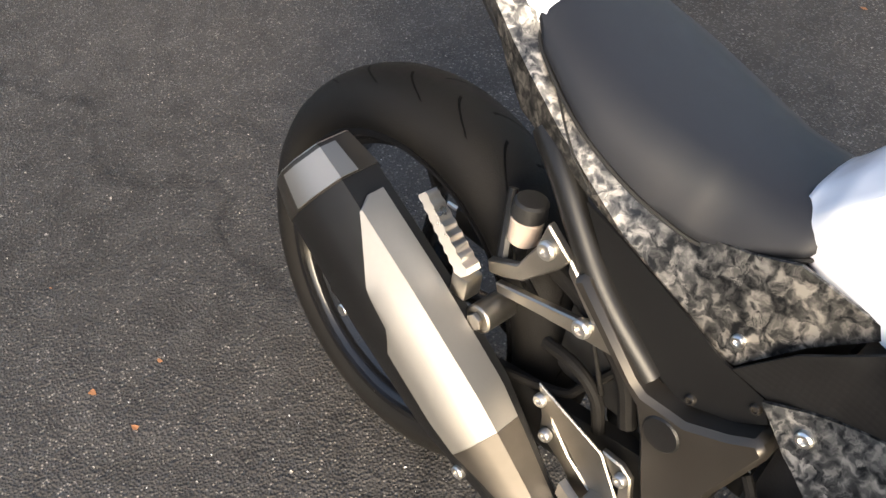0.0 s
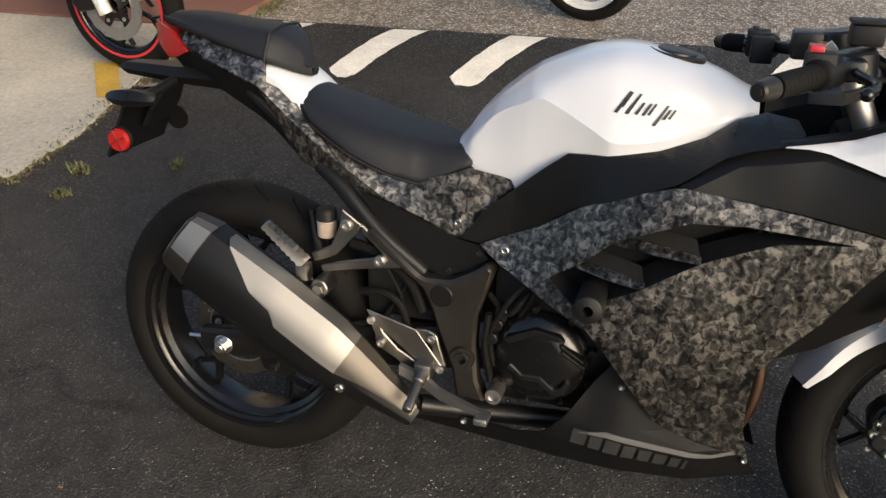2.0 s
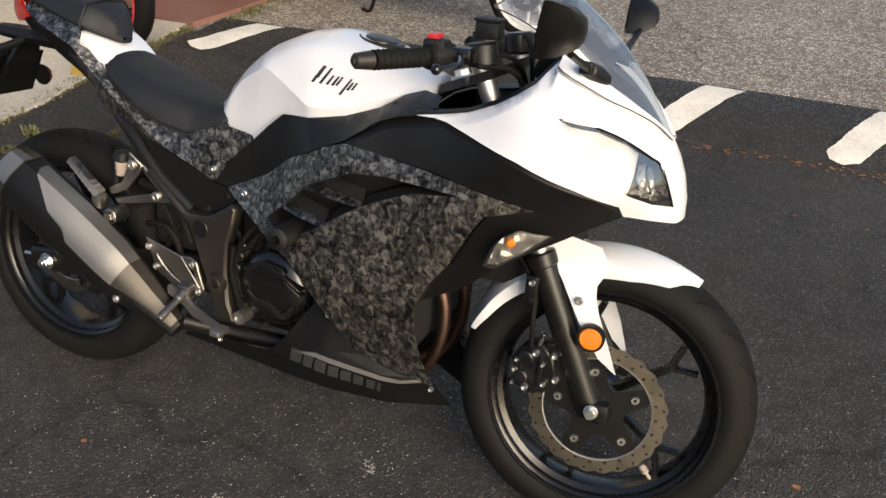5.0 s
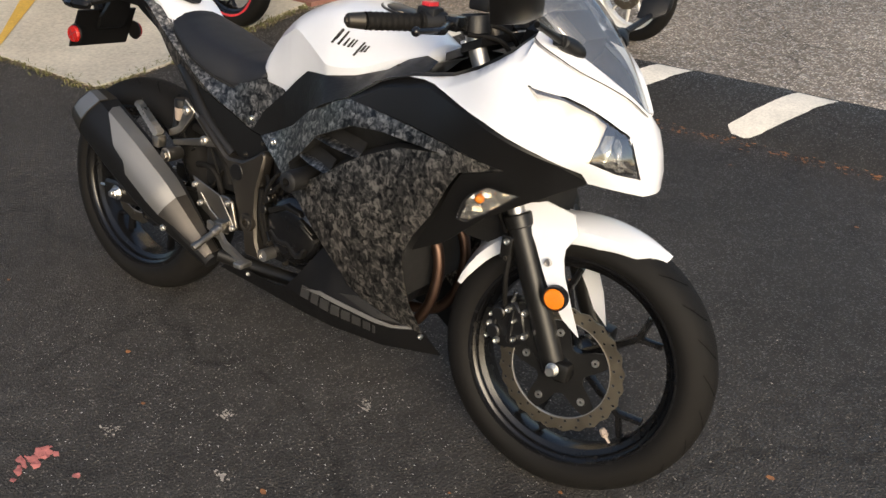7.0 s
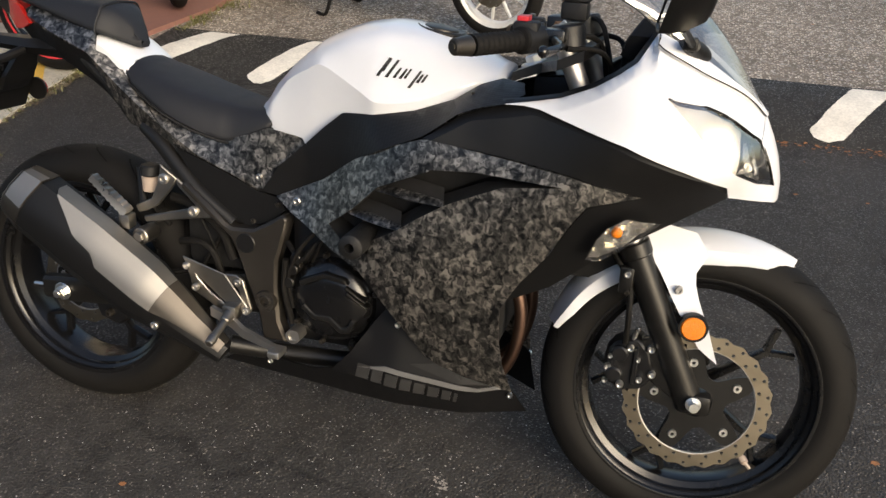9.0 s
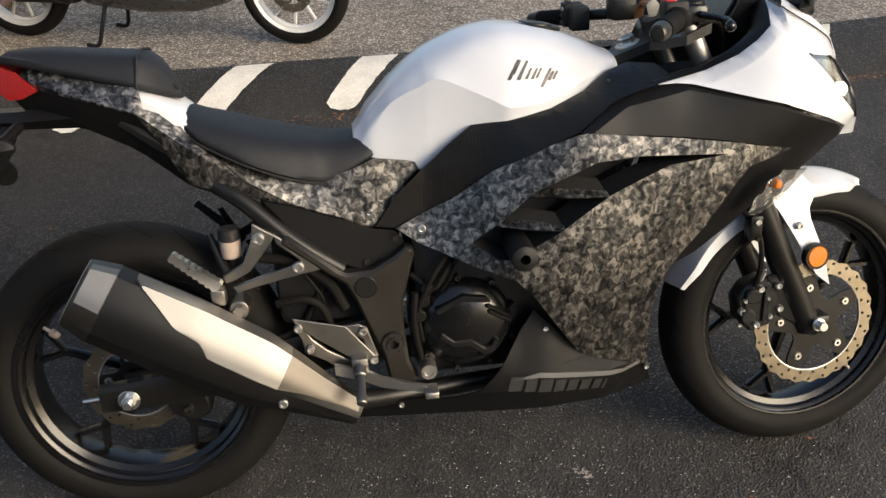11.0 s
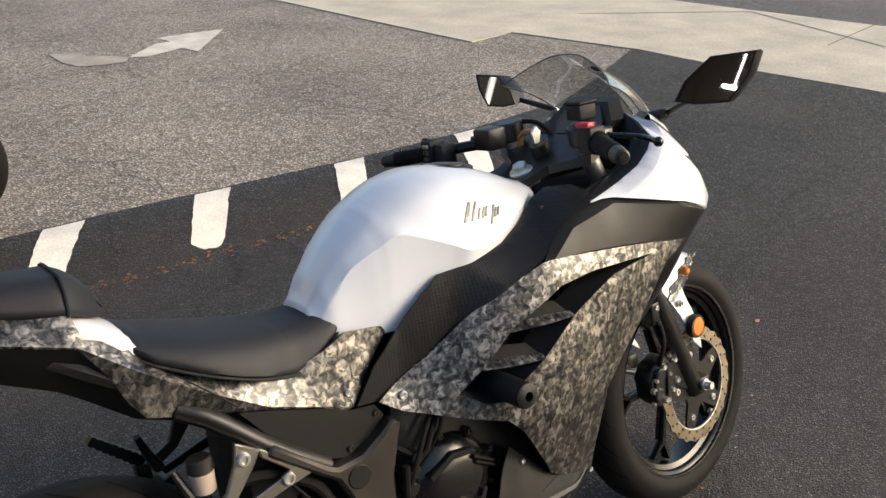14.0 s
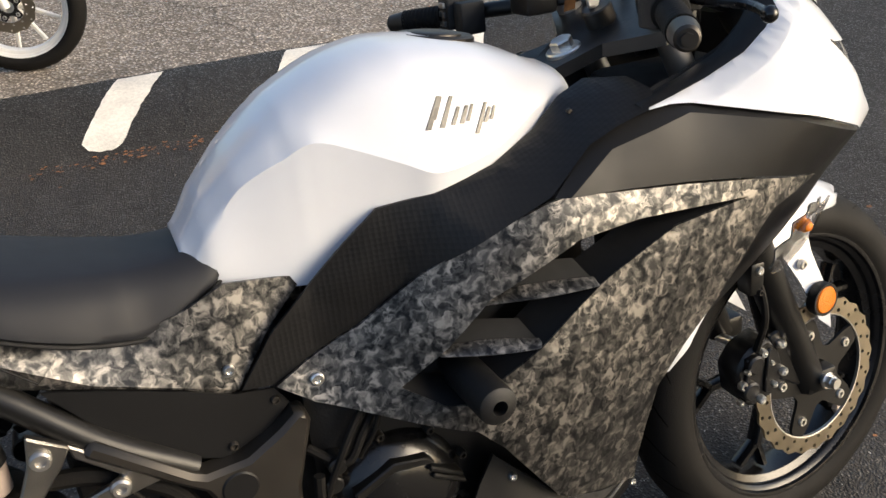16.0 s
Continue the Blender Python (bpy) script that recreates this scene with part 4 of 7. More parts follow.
    UNDER = [(-.078, .895), (.006, .874), (.10, .844), (.131, .792), (.152, .737), (.176, .702), (.235, .689), (.22, .676), (.16, .70), (.07, .775), (-.03, .829), (-.11, .850), (-.125, .88)]
    part("undertail", panel(bmesh.new(), UNDER, lambda x, z: tail_width(x, z) - 0.004 - 0.25 * max(0.0, np.interp(x, [-.08, .10, .18], [.88, .83, .72]) - z), 0.01, 0.02, s), MATT, moto, "black undertail panel")
    MID = [(.30, .668), (.354, .652), (.434, .622), (.49, .598), (.537, .59), (.552, .566), (.523, .54), (.468, .518), (.40, .545), (.35, .60)]
    mid = part("frame_cover", panel(bmesh.new(), MID, lambda x, z: .112, 0.004, 0.03, s), MATT, moto, "matt black frame cover")
    for x, z in ((.536, .575), (.478, .532)):
        bolt(mid, (x, s * .113, z), .006, GUNMETAL)

# ---- tank, seats, tail middle ----
TANK_X = (.474, .505, .547, .60, .633, .68, .72, .76, .84, .91, .975)


def fair_line(values, degree=5):
    """Values along the tank drawn through one smooth curve."""
    return np.polyval(np.polyfit(TANK_X, values, degree), TANK_X)


FLANK = [np.interp(TANK_X, (.474, .505, .547, .60, .65, .70, .76, .84, .91, .975), (.058, .074, .084, .096, .104, .111, .119, .117, .10, .078)), np.interp(TANK_X, (.474, .52, .60, .70, .80, .90, .975), (.729, .712, .700, .706, .742, .802, .852))]
FOLD_LINE = [(.058, .072, .083, .104, .117, .131, .143, .152, .139, .113, .078), (.742, .778, .826, .855, .869, .852, .833, .815, .824, .852, .866)]
SHOULDER = [fair_line((.042, .049, .060, .080, .092, .108, .117, .121, .108, .089, .066)), fair_line((.764, .806, .848, .880, .899, .908, .913, .914, .907, .893, .874))]
UPPER_LINE = [fair_line((.026, .028, .034, .046, .053, .064, .068, .070, .064, .052, .040)), fair_line((.770, .812, .858, .895, .915, .934, .941, .945, .934, .910, .882))]
TOP_LINE = fair_line((.772, .815, .863, .901, .922, .942, .950, .953, .941, .916, .886))
TANK = []
for i, x in enumerate(TANK_X):
    a, b = Vector((FLANK[0][i], FLANK[1][i])), Vector((FOLD_LINE[0][i], FOLD_LINE[1][i]))
    belly = [a.lerp(b, t) + Vector((.0035 * math.sin(math.pi * t), 0)) for t in (0, .35, .7)]
    TANK.append((x, [tuple(p) for p in belly] + [tuple(b), (SHOULDER[0][i], SHOULDER[1][i]), (UPPER_LINE[0][i], UPPER_LINE[1][i]), (0, TOP_LINE[i])]))


def curve_through(pts, n):
    """Points on a smooth line through pts, n to each span, both ends kept."""
    return [(p.x, p.y) for p in smooth_path([(a, b, 0) for a, b in pts], n)]


TANK_FINE = [(x, curve_through(half[:4], 4) + curve_through(half[3:], 4)[1:]) for x, half in TANK]
tank = part("fuel_tank", sweep_x(bmesh.new(), TANK_FINE, n=6), WHITE, moto, "glossy pearl white fuel tank", 80)
ring = 2 * len(TANK_FINE[0][1]) - 1
for e in tank.data.edges:
    a, b = e.vertices
    if a % ring == b % ring and a % ring in (12, ring - 13) and .52 < tank.data.vertices[a].co.x < .92:
        e.use_edge_sharp = True
bm = bmesh.new()
spin(bm, [(.0001, .0045), (.030, .0045), (.033, .003), (.034, .0), (.046, .002), (.050, -.001), (.050, -.02), (.0001, -.01)], (0, 0, 0), seg=40, axis="z", closed=False)
bmesh.ops.transform(bm, matrix=pose(.835, 0, .9405, 0, 9, 0), verts=bm.verts)
cap = part("filler_cap", bm, GUNMETAL, tank, "round black and steel filler cap")

def cushion(x, w, low, top, crown=.006):
    """Half a seat section: a rolled lower edge, a sloping flank, a firm shoulder and a nearly flat top."""
    return (x, [(w - .006, low - .003), (w, low + .004), (w - .001, low + .012), (w - .010, low + (top - low) * .55), (w * .74, top - crown - .004), (w * .55, top - crown * .7), (w * .3, top - crown * .25), (0, top)])


SEAT = [cushion(.160, .072, .808, .834), cushion(.170, .082, .804, .834), cushion(.20, .100, .782, .822), cushion(.27, .118, .745, .800), cushion(.34, .116, .713, .780), cushion(.40, .105, .694, .767),
        cushion(.425, .098, .692, .763), cushion(.46, .093, .703, .762), cushion(.50, .083, .722, .766), cushion(.520, .070, .733, .770)]
seat = part("rider_seat", sweep_x(bmesh.new(), SEAT, n=5), VINYL, moto, "black vinyl rider seat", 50)
bm = bmesh.new()
tube(bm, [(x, -half[0][0] - .002, half[0][1]) for x, half in SEAT], .0028, 6, 5)
part("seat_edge", bm, DARK, seat)
PILLION = [cushion(-.135, .030, .938, .948, .003), cushion(-.12, .046, .936, .955, .004), cushion(-.06, .061, .925, .956, .004), cushion(.0, .071, .911, .950, .004), cushion(.07, .079, .893, .943, .004), cushion(.105, .081, .885, .939, .004),
           cushion(.118, .073, .879, .935, .005), cushion(.135, .057, .870, .922, .005), cushion(.152, .036, .860, .900, .004), cushion(.163, .022, .854, .876, .003), cushion(.169, .016, .853, .864, .002)]
pillion = part("pillion_seat", sweep_x(bmesh.new(), PILLION, n=4), VINYL, moto, "black vinyl pillion seat with a piped seam", 50)
bm = bmesh.new()
tube(bm, [(.104, -.082, .884), (.106, -.080, .900), (.108, -.071, .918), (.108, -.060, .934), (.108, -.03, .939), (.106, 0, .941), (.108, .03, .939), (.108, .060, .934), (.108, .071, .918), (.106, .080, .900), (.104, .082, .884)], .0028, 6, 5)
part("piping", bm, VINYL, pillion)
CENTRE = [(.095, [(.086, .846), (.086, .866), (.070, .874), (.04, .878), (0, .880)]),
    (.112, [(.086, .840), (.086, .861), (.070, .869), (.04, .874), (0, .876)]),
    (.15, [(.087, .820), (.087, .837), (.068, .845), (.038, .850), (0, .852)]),
    (.19, [(.082, .794), (.081, .807), (.060, .815), (.036, .820), (0, .822)]),
    (.215, [(.072, .778), (.070, .789), (.054, .798), (.034, .802), (0, .804)])]
part("tail_centre", sweep_x(bmesh.new(), CENTRE, n=3), WHITE, moto, "white panel between the seats", 40)
BODY = [(-.10, [(.04, .885), (.045, .90), (.04, .915), (.02, .92), (0, .921)]),
    (.02, [(.07, .845), (.075, .86), (.07, .89), (.04, .90), (0, .901)]),
    (.15, [(.09, .755), (.098, .77), (.09, .80), (.05, .81), (0, .812)]),
    (.3, [(.095, .68), (.10, .69), (.095, .71), (.05, .72), (0, .722)]),
    (.52, [(.085, .62), (.09, .63), (.085, .69), (.05, .70), (0, .702)])]
part("inner_tail", sweep_x(bmesh.new(), BODY, n=3), DARK, moto)

# ---- wheels ----
def tread_rubber(name, c, count, hand):
    """Tyre rubber with curved rain grooves cut over the crown, their shade put into the colour."""
    m = RUBBER.copy()
    m.name = name
    n, l = m.node_tree.nodes, m.node_tree.links
    p = n["Principled BSDF"]
    co, sx = n.new("ShaderNodeTexCoord"), n.new("ShaderNodeSeparateXYZ")
    l.new(co.outputs["Object"], sx.inputs[0])

    def op(kind, a, b=None):
        q = n.new("ShaderNodeMath")
        q.operation = kind
        for i, v in enumerate((a, b)):
            if isinstance(v, (int, float)):
                q.inputs[i].default_value = v
            elif v is not None:
                l.new(v, q.inputs[i])
        return q.outputs[0]

    ang = op("ARCTAN2", op("SUBTRACT", sx.outputs["Z"], c.z), op("SUBTRACT", sx.outputs["X"], c.x))
    side_y = op("ABSOLUTE", sx.outputs["Y"])
    sway = op("MULTIPLY", op("POWER", op("MULTIPLY", side_y, 18.0), 2.0), 0.26 * hand)
    turn = op("MULTIPLY", op("ADD", op("ADD", ang, 3.2), sway), count / (2 * math.pi))
    half_step = op("MULTIPLY", op("GREATER_THAN", sx.outputs["Y"], 0.0), 0.5)
    saw = op("FRACT", op("ADD", turn, half_step))
    line = op("LESS_THAN", op("ABSOLUTE", op("SUBTRACT", saw, 0.5)), 0.03)
    zone = op("MULTIPLY", op("GREATER_THAN", side_y, 0.008), op("LESS_THAN", side_y, 0.047))
    cut = op("MULTIPLY", line, zone)
    old = p.inputs["Base Color"].links[0].from_socket
    dim = n.new("ShaderNodeVectorMath")
    dim.operation = "SCALE"
    l.new(old, dim.inputs[0])
    l.new(op("SUBTRACT", 1.0, op("MULTIPLY", cut, 0.85)), dim.inputs["Scale"])
    l.new(dim.outputs[0], p.inputs["Base Color"])
    b = n.new("ShaderNodeBump")
    b.inputs["Strength"].default_value, b.inputs["Distance"].default_value = 1.0, 0.004
    b.invert = True
    l.new(op("SUBTRACT", 0.18, op("MULTIPLY", cut, 0.12)), p.inputs["Specular IOR Level"])
    l.new(cut, b.inputs["Height"])
    l.new(p.inputs["Normal"].links[0].from_socket, b.inputs["Normal"])
    l.new(b.outputs[0], p.inputs["Normal"])
    return m


TYRE_R, TYRE_F = tread_rubber("rear_tyre_rubber", REAR, 22, 1), tread_rubber("front_tyre_rubber", FRONT, 24, -1)
rear = wheel(moto, "rear_wheel", REAR, .312, .070, .233, .063, .05, 5, TYRE_R, RIM_BLACK, "black cast rear wheel with a road tyre", None, 0.25)
front = wheel(moto, "front_wheel", FRONT, .303, .058, .233, .049, .045, 5, TYRE_F, RIM_BLACK, "black cast front wheel with a road tyre", None, 0.6)
brake_disc(front, FRONT + Vector((0, -.090, 0)), .108, .136, GOLDTINT, 24, 2, .0045, SATIN, .03, "drilled wave-edged front brake disc")
TURN = Matrix.Rotation(.095, 4, Vector((-.42, 0, .907)))
TILT = Matrix.Rotation(radians(-2.6), 4, "X")
STEER = Matrix.Translation(FRONT + Vector((0, -.008, 0))) @ TURN @ Matrix.Translation(-FRONT)
STEER_LOW = Matrix.Translation(FRONT + Vector((.008, -.024, -.003))) @ TURN @ TILT @ Matrix.Translation(-FRONT)
front.matrix_basis = STEER_LOW
rear.matrix_basis = Matrix.Translation(REAR + Vector((.002, -.015, -.002))) @ TILT @ Matrix.Translation(-REAR)
brake_disc(rear, REAR + Vector((0, -.060, 0)), .075, .105, GOLDTINT, 14, 2, .0045, SATIN, .03, "drilled rear brake disc")

# ---- exhaust ----
def hexa(c, u, v, a, b, k=0.45):
    """A flattened six-sided section with rounded corners round c."""
    pts = []
    for x, y in ((-a * k, b), (a * k, b), (a * 0.86, b * 0.5), (a, 0.0), (a * 0.9, -b * 0.55), (a * k, -b), (-a * k, -b), (-a * 0.9, -b * 0.5), (-a, 0.0), (-a * 0.86, b * 0.5)):
        pts.append(c + u * x + v * y)
    return pts


EX_AXIS = (Vector((.428, -.175, .250)) - Vector((-.030, -.194, .556))).normalized()
EX_SIDE = Vector((0, 1, 0)) - EX_AXIS * EX_AXIS.y
EX_SIDE.normalize()
EX_UP = EX_SIDE.cross(EX_AXIS)
if EX_UP.z < 0:
    EX_UP = -EX_UP
ex0 = Vector((-.030, -.194, .556))
rings = []
for d, a, b in ((.0, .050, .057), (.05, .060, .069), (.20, .062, .073), (.34, .058, .068), (.40, .05, .056), (.47, .040, .040), (.56, .028, .024)):
    rings.append(hexa(ex0 + EX_AXIS * d, EX_SIDE, EX_UP, a, b))
exhaust = part("exhaust", loft(bmesh.new(), rings), MATT, moto, "angular silencer with steel heat shield and black body", 25)
rings = [hexa(ex0 + EX_AXIS * d, EX_SIDE, EX_UP, a, b) for d, a, b in ((-.004, .040, .047), (-.004, .050, .057), (.0, .0525, .0595), (.048, .0615, .0708), (.0485, .05, .05), (.02, .04, .04))]
part("end_cap", loft(bmesh.new(), rings, caps=False), GUNMETAL, exhaust, "dark end cap", 25)
bm = bmesh.new()
bm.faces.new([bm.verts.new(p) for p in hexa(ex0 + EX_AXIS * .012, EX_SIDE, EX_UP, .044, .05)])
part("end_plate", bm, DARK, exhaust)
ring_o, ring_i = hexa(ex0 - EX_AXIS * .0055, EX_SIDE, EX_UP, .049, .056), hexa(ex0 - EX_AXIS * .0055, EX_SIDE, EX_UP, .041, .047)
back_i = hexa(ex0 + EX_AXIS * .011, EX_SIDE, EX_UP, .039, .045)
part("end_rim", loft(bmesh.new(), [hexa(ex0 - EX_AXIS * .004, EX_SIDE, EX_UP, .051, .058), ring_o, ring_i, back_i], caps=False), STEEL, exhaust, "steel rim round the outlet", 25)
bm = bmesh.new()
cyl(bm, ex0 - EX_AXIS * .006, ex0 + EX_AXIS * .06, .022, hollow=.019)
part("outlet_pipe", bm, STEEL, exhaust)


def on_exhaust(d, f, lift=0.0025):
    """A point on the silencer's skin: d along it, f round the outer upper side."""
    i = np.interp
    a, b = i(d, [0, .05, .2, .34, .4, .47, .56], [.050, .060, .062, .058, .05, .040, .028]), i(d, [0, .05, .2, .34, .4, .47, .56], [.057, .069, .073, .068, .056, .040, .024])
    ring = hexa(ex0 + EX_AXIS * d, EX_SIDE, EX_UP, a + lift, b + lift)
    order = [ring[j] for j in (1, 0, 9, 8, 7, 6)]
    k = min(len(order) - 1.001, max(0.0, f))
    j = int(k)
    return order[j].lerp(order[j + 1], k - j)


def shield(d0, d1, low, high, steps=24):
    """A sheet that lies on the silencer's outer upper side between two edges."""
    bm = bmesh.new()
    vs = []
    for k in range(steps + 1):
        d = d0 + (d1 - d0) * k / steps
        f0, f1 = low(d), high(d)
        row = [on_exhaust(d, f, .0055) for f in [f0] + [min(f1 - .02 * (3 - k), max(f0 + .02 * k, k)) for k in (1, 1.5, 2, 2.5, 3)] + [f1]]
        vs.append([bm.verts.new(p) for p in [on_exhaust(d, f0, .0005)] + row + [on_exhaust(d, f1, .0005)]])
    for a, b in zip(vs, vs[1:]):
        for j in range(8):
            bm.faces.new((a[j], a[j + 1], b[j + 1], b[j]))
    for r in (vs[0], vs[-1]):
        bm.faces.new(r)
    return bm


part("end_cap_plate", shield(.002, .046, lambda d: .55, lambda d: 2.75, 4), BRIGHT_STEEL, exhaust, "bright steel end cap plate", 25)
part("heat_shield", shield(.078, .385, lambda d: .30, lambda d: np.interp(d, [.078, .085, .172, .222, .245, .385], [.7, 1.0, 2.05, 2.2, 2.7, 2.85])), BRIGHT_STEEL, exhaust, "brushed steel heat shield", 25)
CONE = material("heat_tinted_steel", (0.115, 0.104, 0.092), 0.50, metal=1.0, vary=0.3, scale=25)
part("cone_shield", shield(.3855, .55, lambda d: .3, lambda d: np.interp(d, [.3855, .44, .55], [2.85, 2.5, 2.1]), 10), CONE, exhaust, "heat-tinted steel cone", 25)
bolt(exhaust, (.301, -.228, .309), .009, STEEL)

# ---- fork, fender, front brake ----
RAKE = (Vector((1.10, 0, .93)) - Vector((1.388, 0, .312))).normalized()
for s in (-1, 1):
    foot = Vector((1.383, s * .108, .318))
    bm = bmesh.new()
    cyl(bm, foot - RAKE * .03, foot + RAKE * .30, .0275, .0275, 24, bev=.004)
    cyl(bm, foot + RAKE * .285, foot + RAKE * .315, .030, .030, 24, bev=.003)
    leg = part("fork_leg", bm, SATIN, moto, "satin black fork leg")
    bm = bmesh.new()
    cyl(bm, foot + RAKE * .30, foot + RAKE * .70, .0185, .0185, 22)
    part("fork_tube", bm, STEEL, leg, "bright steel fork tube")
    bm = bmesh.new()
    box(bm, (1.372, s * .108 - .024, .282), (1.432, s * .108 + .024, .325), .008)
    part("axle_clamp", bm, SATIN, leg)
bm = bmesh.new()
cyl(bm, (FRONT.x - .008, -.136, FRONT.z + .006), (FRONT.x - .008, .15, FRONT.z + .006), .009, seg=14)
cyl(bm, (FRONT.x - .008, -.1205, FRONT.z + .006), (FRONT.x - .008, -.1165, FRONT.z + .006), .0145, seg=20, bev=.001)
cyl(bm, (FRONT.x - .008, -.130, FRONT.z + .006), (FRONT.x - .008, -.1206, FRONT.z + .006), .0112, seg=6, bev=.0015)
part("front_axle", bm, CHROME, front, "zinc-plated front axle nut")

# fender: an arch over the wheel with side wings
bm = bmesh.new()
vs = []
A0, A1 = radians(161), radians(61)
for k in range(33):
    a = A0 + (A1 - A0) * k / 32
    t = k / 32
    crown = np.interp(t, [0, .2, .42, .7, 1], [.306, .313, .316, .311, .308])
    half = np.interp(t, [0, .08, .5, .75, .9, 1], [.048, .066, .074, .069, .054, .012])
    drop = np.interp(t, [0, .1, .45, .75, .9, 1], [.012, .026, .050, .040, .026, .006])
    d = Vector((math.cos(a), 0, math.sin(a)))
    prof = [(-half, -drop), (-half * .97, -drop * .45), (-half * .78, -.008), (-half * .35, .004), (0, .008), (half * .35, .004), (half * .78, -.008), (half * .97, -drop * .45), (half, -drop)]
    out = [FRONT + d * (crown + h) + Vector((0, y, 0)) for y, h in prof]
    inn = [FRONT + d * (crown + h - .004) + Vector((0, y * .96, 0)) for y, h in reversed(prof)]
    vs.append(out + inn)
fender = part("front_fender", loft(bmesh.new(), vs), WHITE, moto, "glossy white front fender", 45)
fender.matrix_basis = STEER_LOW
ON_FORK = STEER_LOW.inverted() @ STEER
WING = [(1.232, .585), (1.247, .618), (1.29, .632), (1.355, .622), (1.378, .59), (1.360, .556), (1.362, .535), (1.372, .505), (1.396, .452), (1.422, .382), (1.384, .412), (1.340, .478), (1.297, .55), (1.262, .60)]
for s in (-1, 1):
    wing = part("fender_wing", panel(bmesh.new(), WING, lambda x, z: np.interp(z, [.37, .45, .50, .58, .64], [.108, .124, .122, .106, .066]), .004, .02, s), WHITE, fender)
    wing.matrix_basis = ON_FORK if s < 0 else Matrix.Translation((0, -.02, -.03))
    bolt(wing, (1.333, s * .1235, .524), .008, STEEL)
    bm = bmesh.new()
    spin(bm, [(.0001, s * .011), (.020, s * .010), (.0235, s * .006), (.0245, 0), (.0245, -s * .006), (.0001, -s * .006)], (1.366, s * .134, .460), seg=30, closed=False)
    reflector = part("side_reflector", bm, ORANGE, fender, "round orange side reflector")
    reflector.matrix_basis = ON_FORK
    bm = bmesh.new()
    spin(bm, [(.0225, s * .0085), (.0262, s * .0085), (.0268, s * .006), (.0268, -s * .007), (.0225, -s * .007)], (1.366, s * .134, .460), seg=30)
    part("reflector_rim", bm, MATT, reflector, "black reflector rim")
# caliper
bm = bmesh.new()
plate(bm, [(1.225, .375), (1.245, .405), (1.285, .42), (1.31, .395), (1.325, .345), (1.30, .31), (1.26, .30), (1.235, .325)], -.125, -.075, .006)
caliper = part("front_caliper", bm, ENGINE, moto, "black two-piston front brake caliper")
for x, z in ((1.255, .385), (1.248, .34)):
    bm = bmesh.new()
    cyl(bm, (x, -.137, z), (x, -.11, z), .016, seg=20, bev=.003)
    part("piston_housing", bm, ENGINE, caliper)
bm = bmesh.new()
plate(bm, [(1.29, .42), (1.325, .43), (1.345, .35), (1.375, .33), (1.36, .305), (1.32, .33), (1.30, .37)], -.122, -.108, .003)
part("caliper_bracket", bm, SATIN, caliper)
for p in ((1.311, -.126, .402), (1.318, -.126, .350), (1.235, -.128, .352), (1.262, -.14, .325), (1.273, -.127, .398)):
    bolt(caliper, p, .0075, CHROME, .006)
for x, z in ((1.245, .36), (1.285, .365)):
    bm = bmesh.new()
    plate(bm, [(x - .006, z - .04), (x + .006, z - .042), (x + .004, z + .038), (x - .004, z + .036)], -.131, -.120, .002)
    part("caliper_rib", bm, ENGINE, caliper)
for x, y, z, r in ((1.296, -.131, .336, .0055), (1.238, -.134, .378, .0045), (1.290, -.129, .376, .004), (1.232, -.128, .322, .005)):
    bolt(caliper, (x, y, z), r, CHROME, .005)
bm = bmesh.new()
cyl(bm, (1.276, -.118, .412), (1.283, -.120, .440), .0045, seg=8, bev=.001)
part("bleed_nipple", bm, CHROME, caliper)
bm = bmesh.new()
tube(bm, [(1.262, -.125, .405), (1.262, -.14, .47), (1.252, -.125, .535), (1.20, -.10, .60), (1.16, -.08, .68)], .0055, 8, 6)
part("brake_hose", bm, RUBBER, moto)
bm = bmesh.new()
box(bm, (1.236, -.135, .508), (1.262, -.105, .56), .004)
bracket = part("hose_bracket", bm, SATIN, moto)
bolt(bracket, (1.25, -.136, .548), .007)
bolt(bracket, (1.253, -.136, .512), .005, GUNMETAL)

# ---- front indicators ----
for s in (-1, 1):
    IND = [(1.180, .600), (1.194, .640), (1.210, .664), (1.240, .685), (1.298, .674), (1.236, .622), (1.20, .598)]
    ind = part("front_indicator", panel(bmesh.new(), IND, lambda x, z: side_width(x, z) + .034 - .1 * abs(x - 1.24), .004, .015, s), LENS, moto, "clear front indicator with an orange bulb")
    ind.visible_shadow = False
    part("indicator_back", panel(bmesh.new(), [(1.184, .602), (1.197, .639), (1.212, .661), (1.241, .681), (1.290, .672), (1.234, .625), (1.20, .601)], lambda x, z: side_width(x, z) + .016 + .016 * abs((x * 26 + z * 12) % 1.0 - .5) + .010 * abs((z * 34 - x * 10) % 1.0 - .5) - .1 * abs(x - 1.24), .003, .0045, s), FLUTED, ind, angle=8)
    bm = bmesh.new()
    spin(bm, [(.0001, s * .010), (.006, s * .008), (.0095, s * .002), (.0095, -s * .006), (.0001, -s * .006)], (1.228, s * .234, .657), seg=18, closed=False)
    part("bulb", bm, ORANGE, ind)

# ---- windscreen and cockpit ----
def between(pts, t):
    k = min(len(pts) - 1.0001, max(0.0, t * (len(pts) - 1)))
    j = int(k)
    return Vector(pts[j]).lerp(Vector(pts[j + 1]), k - j)


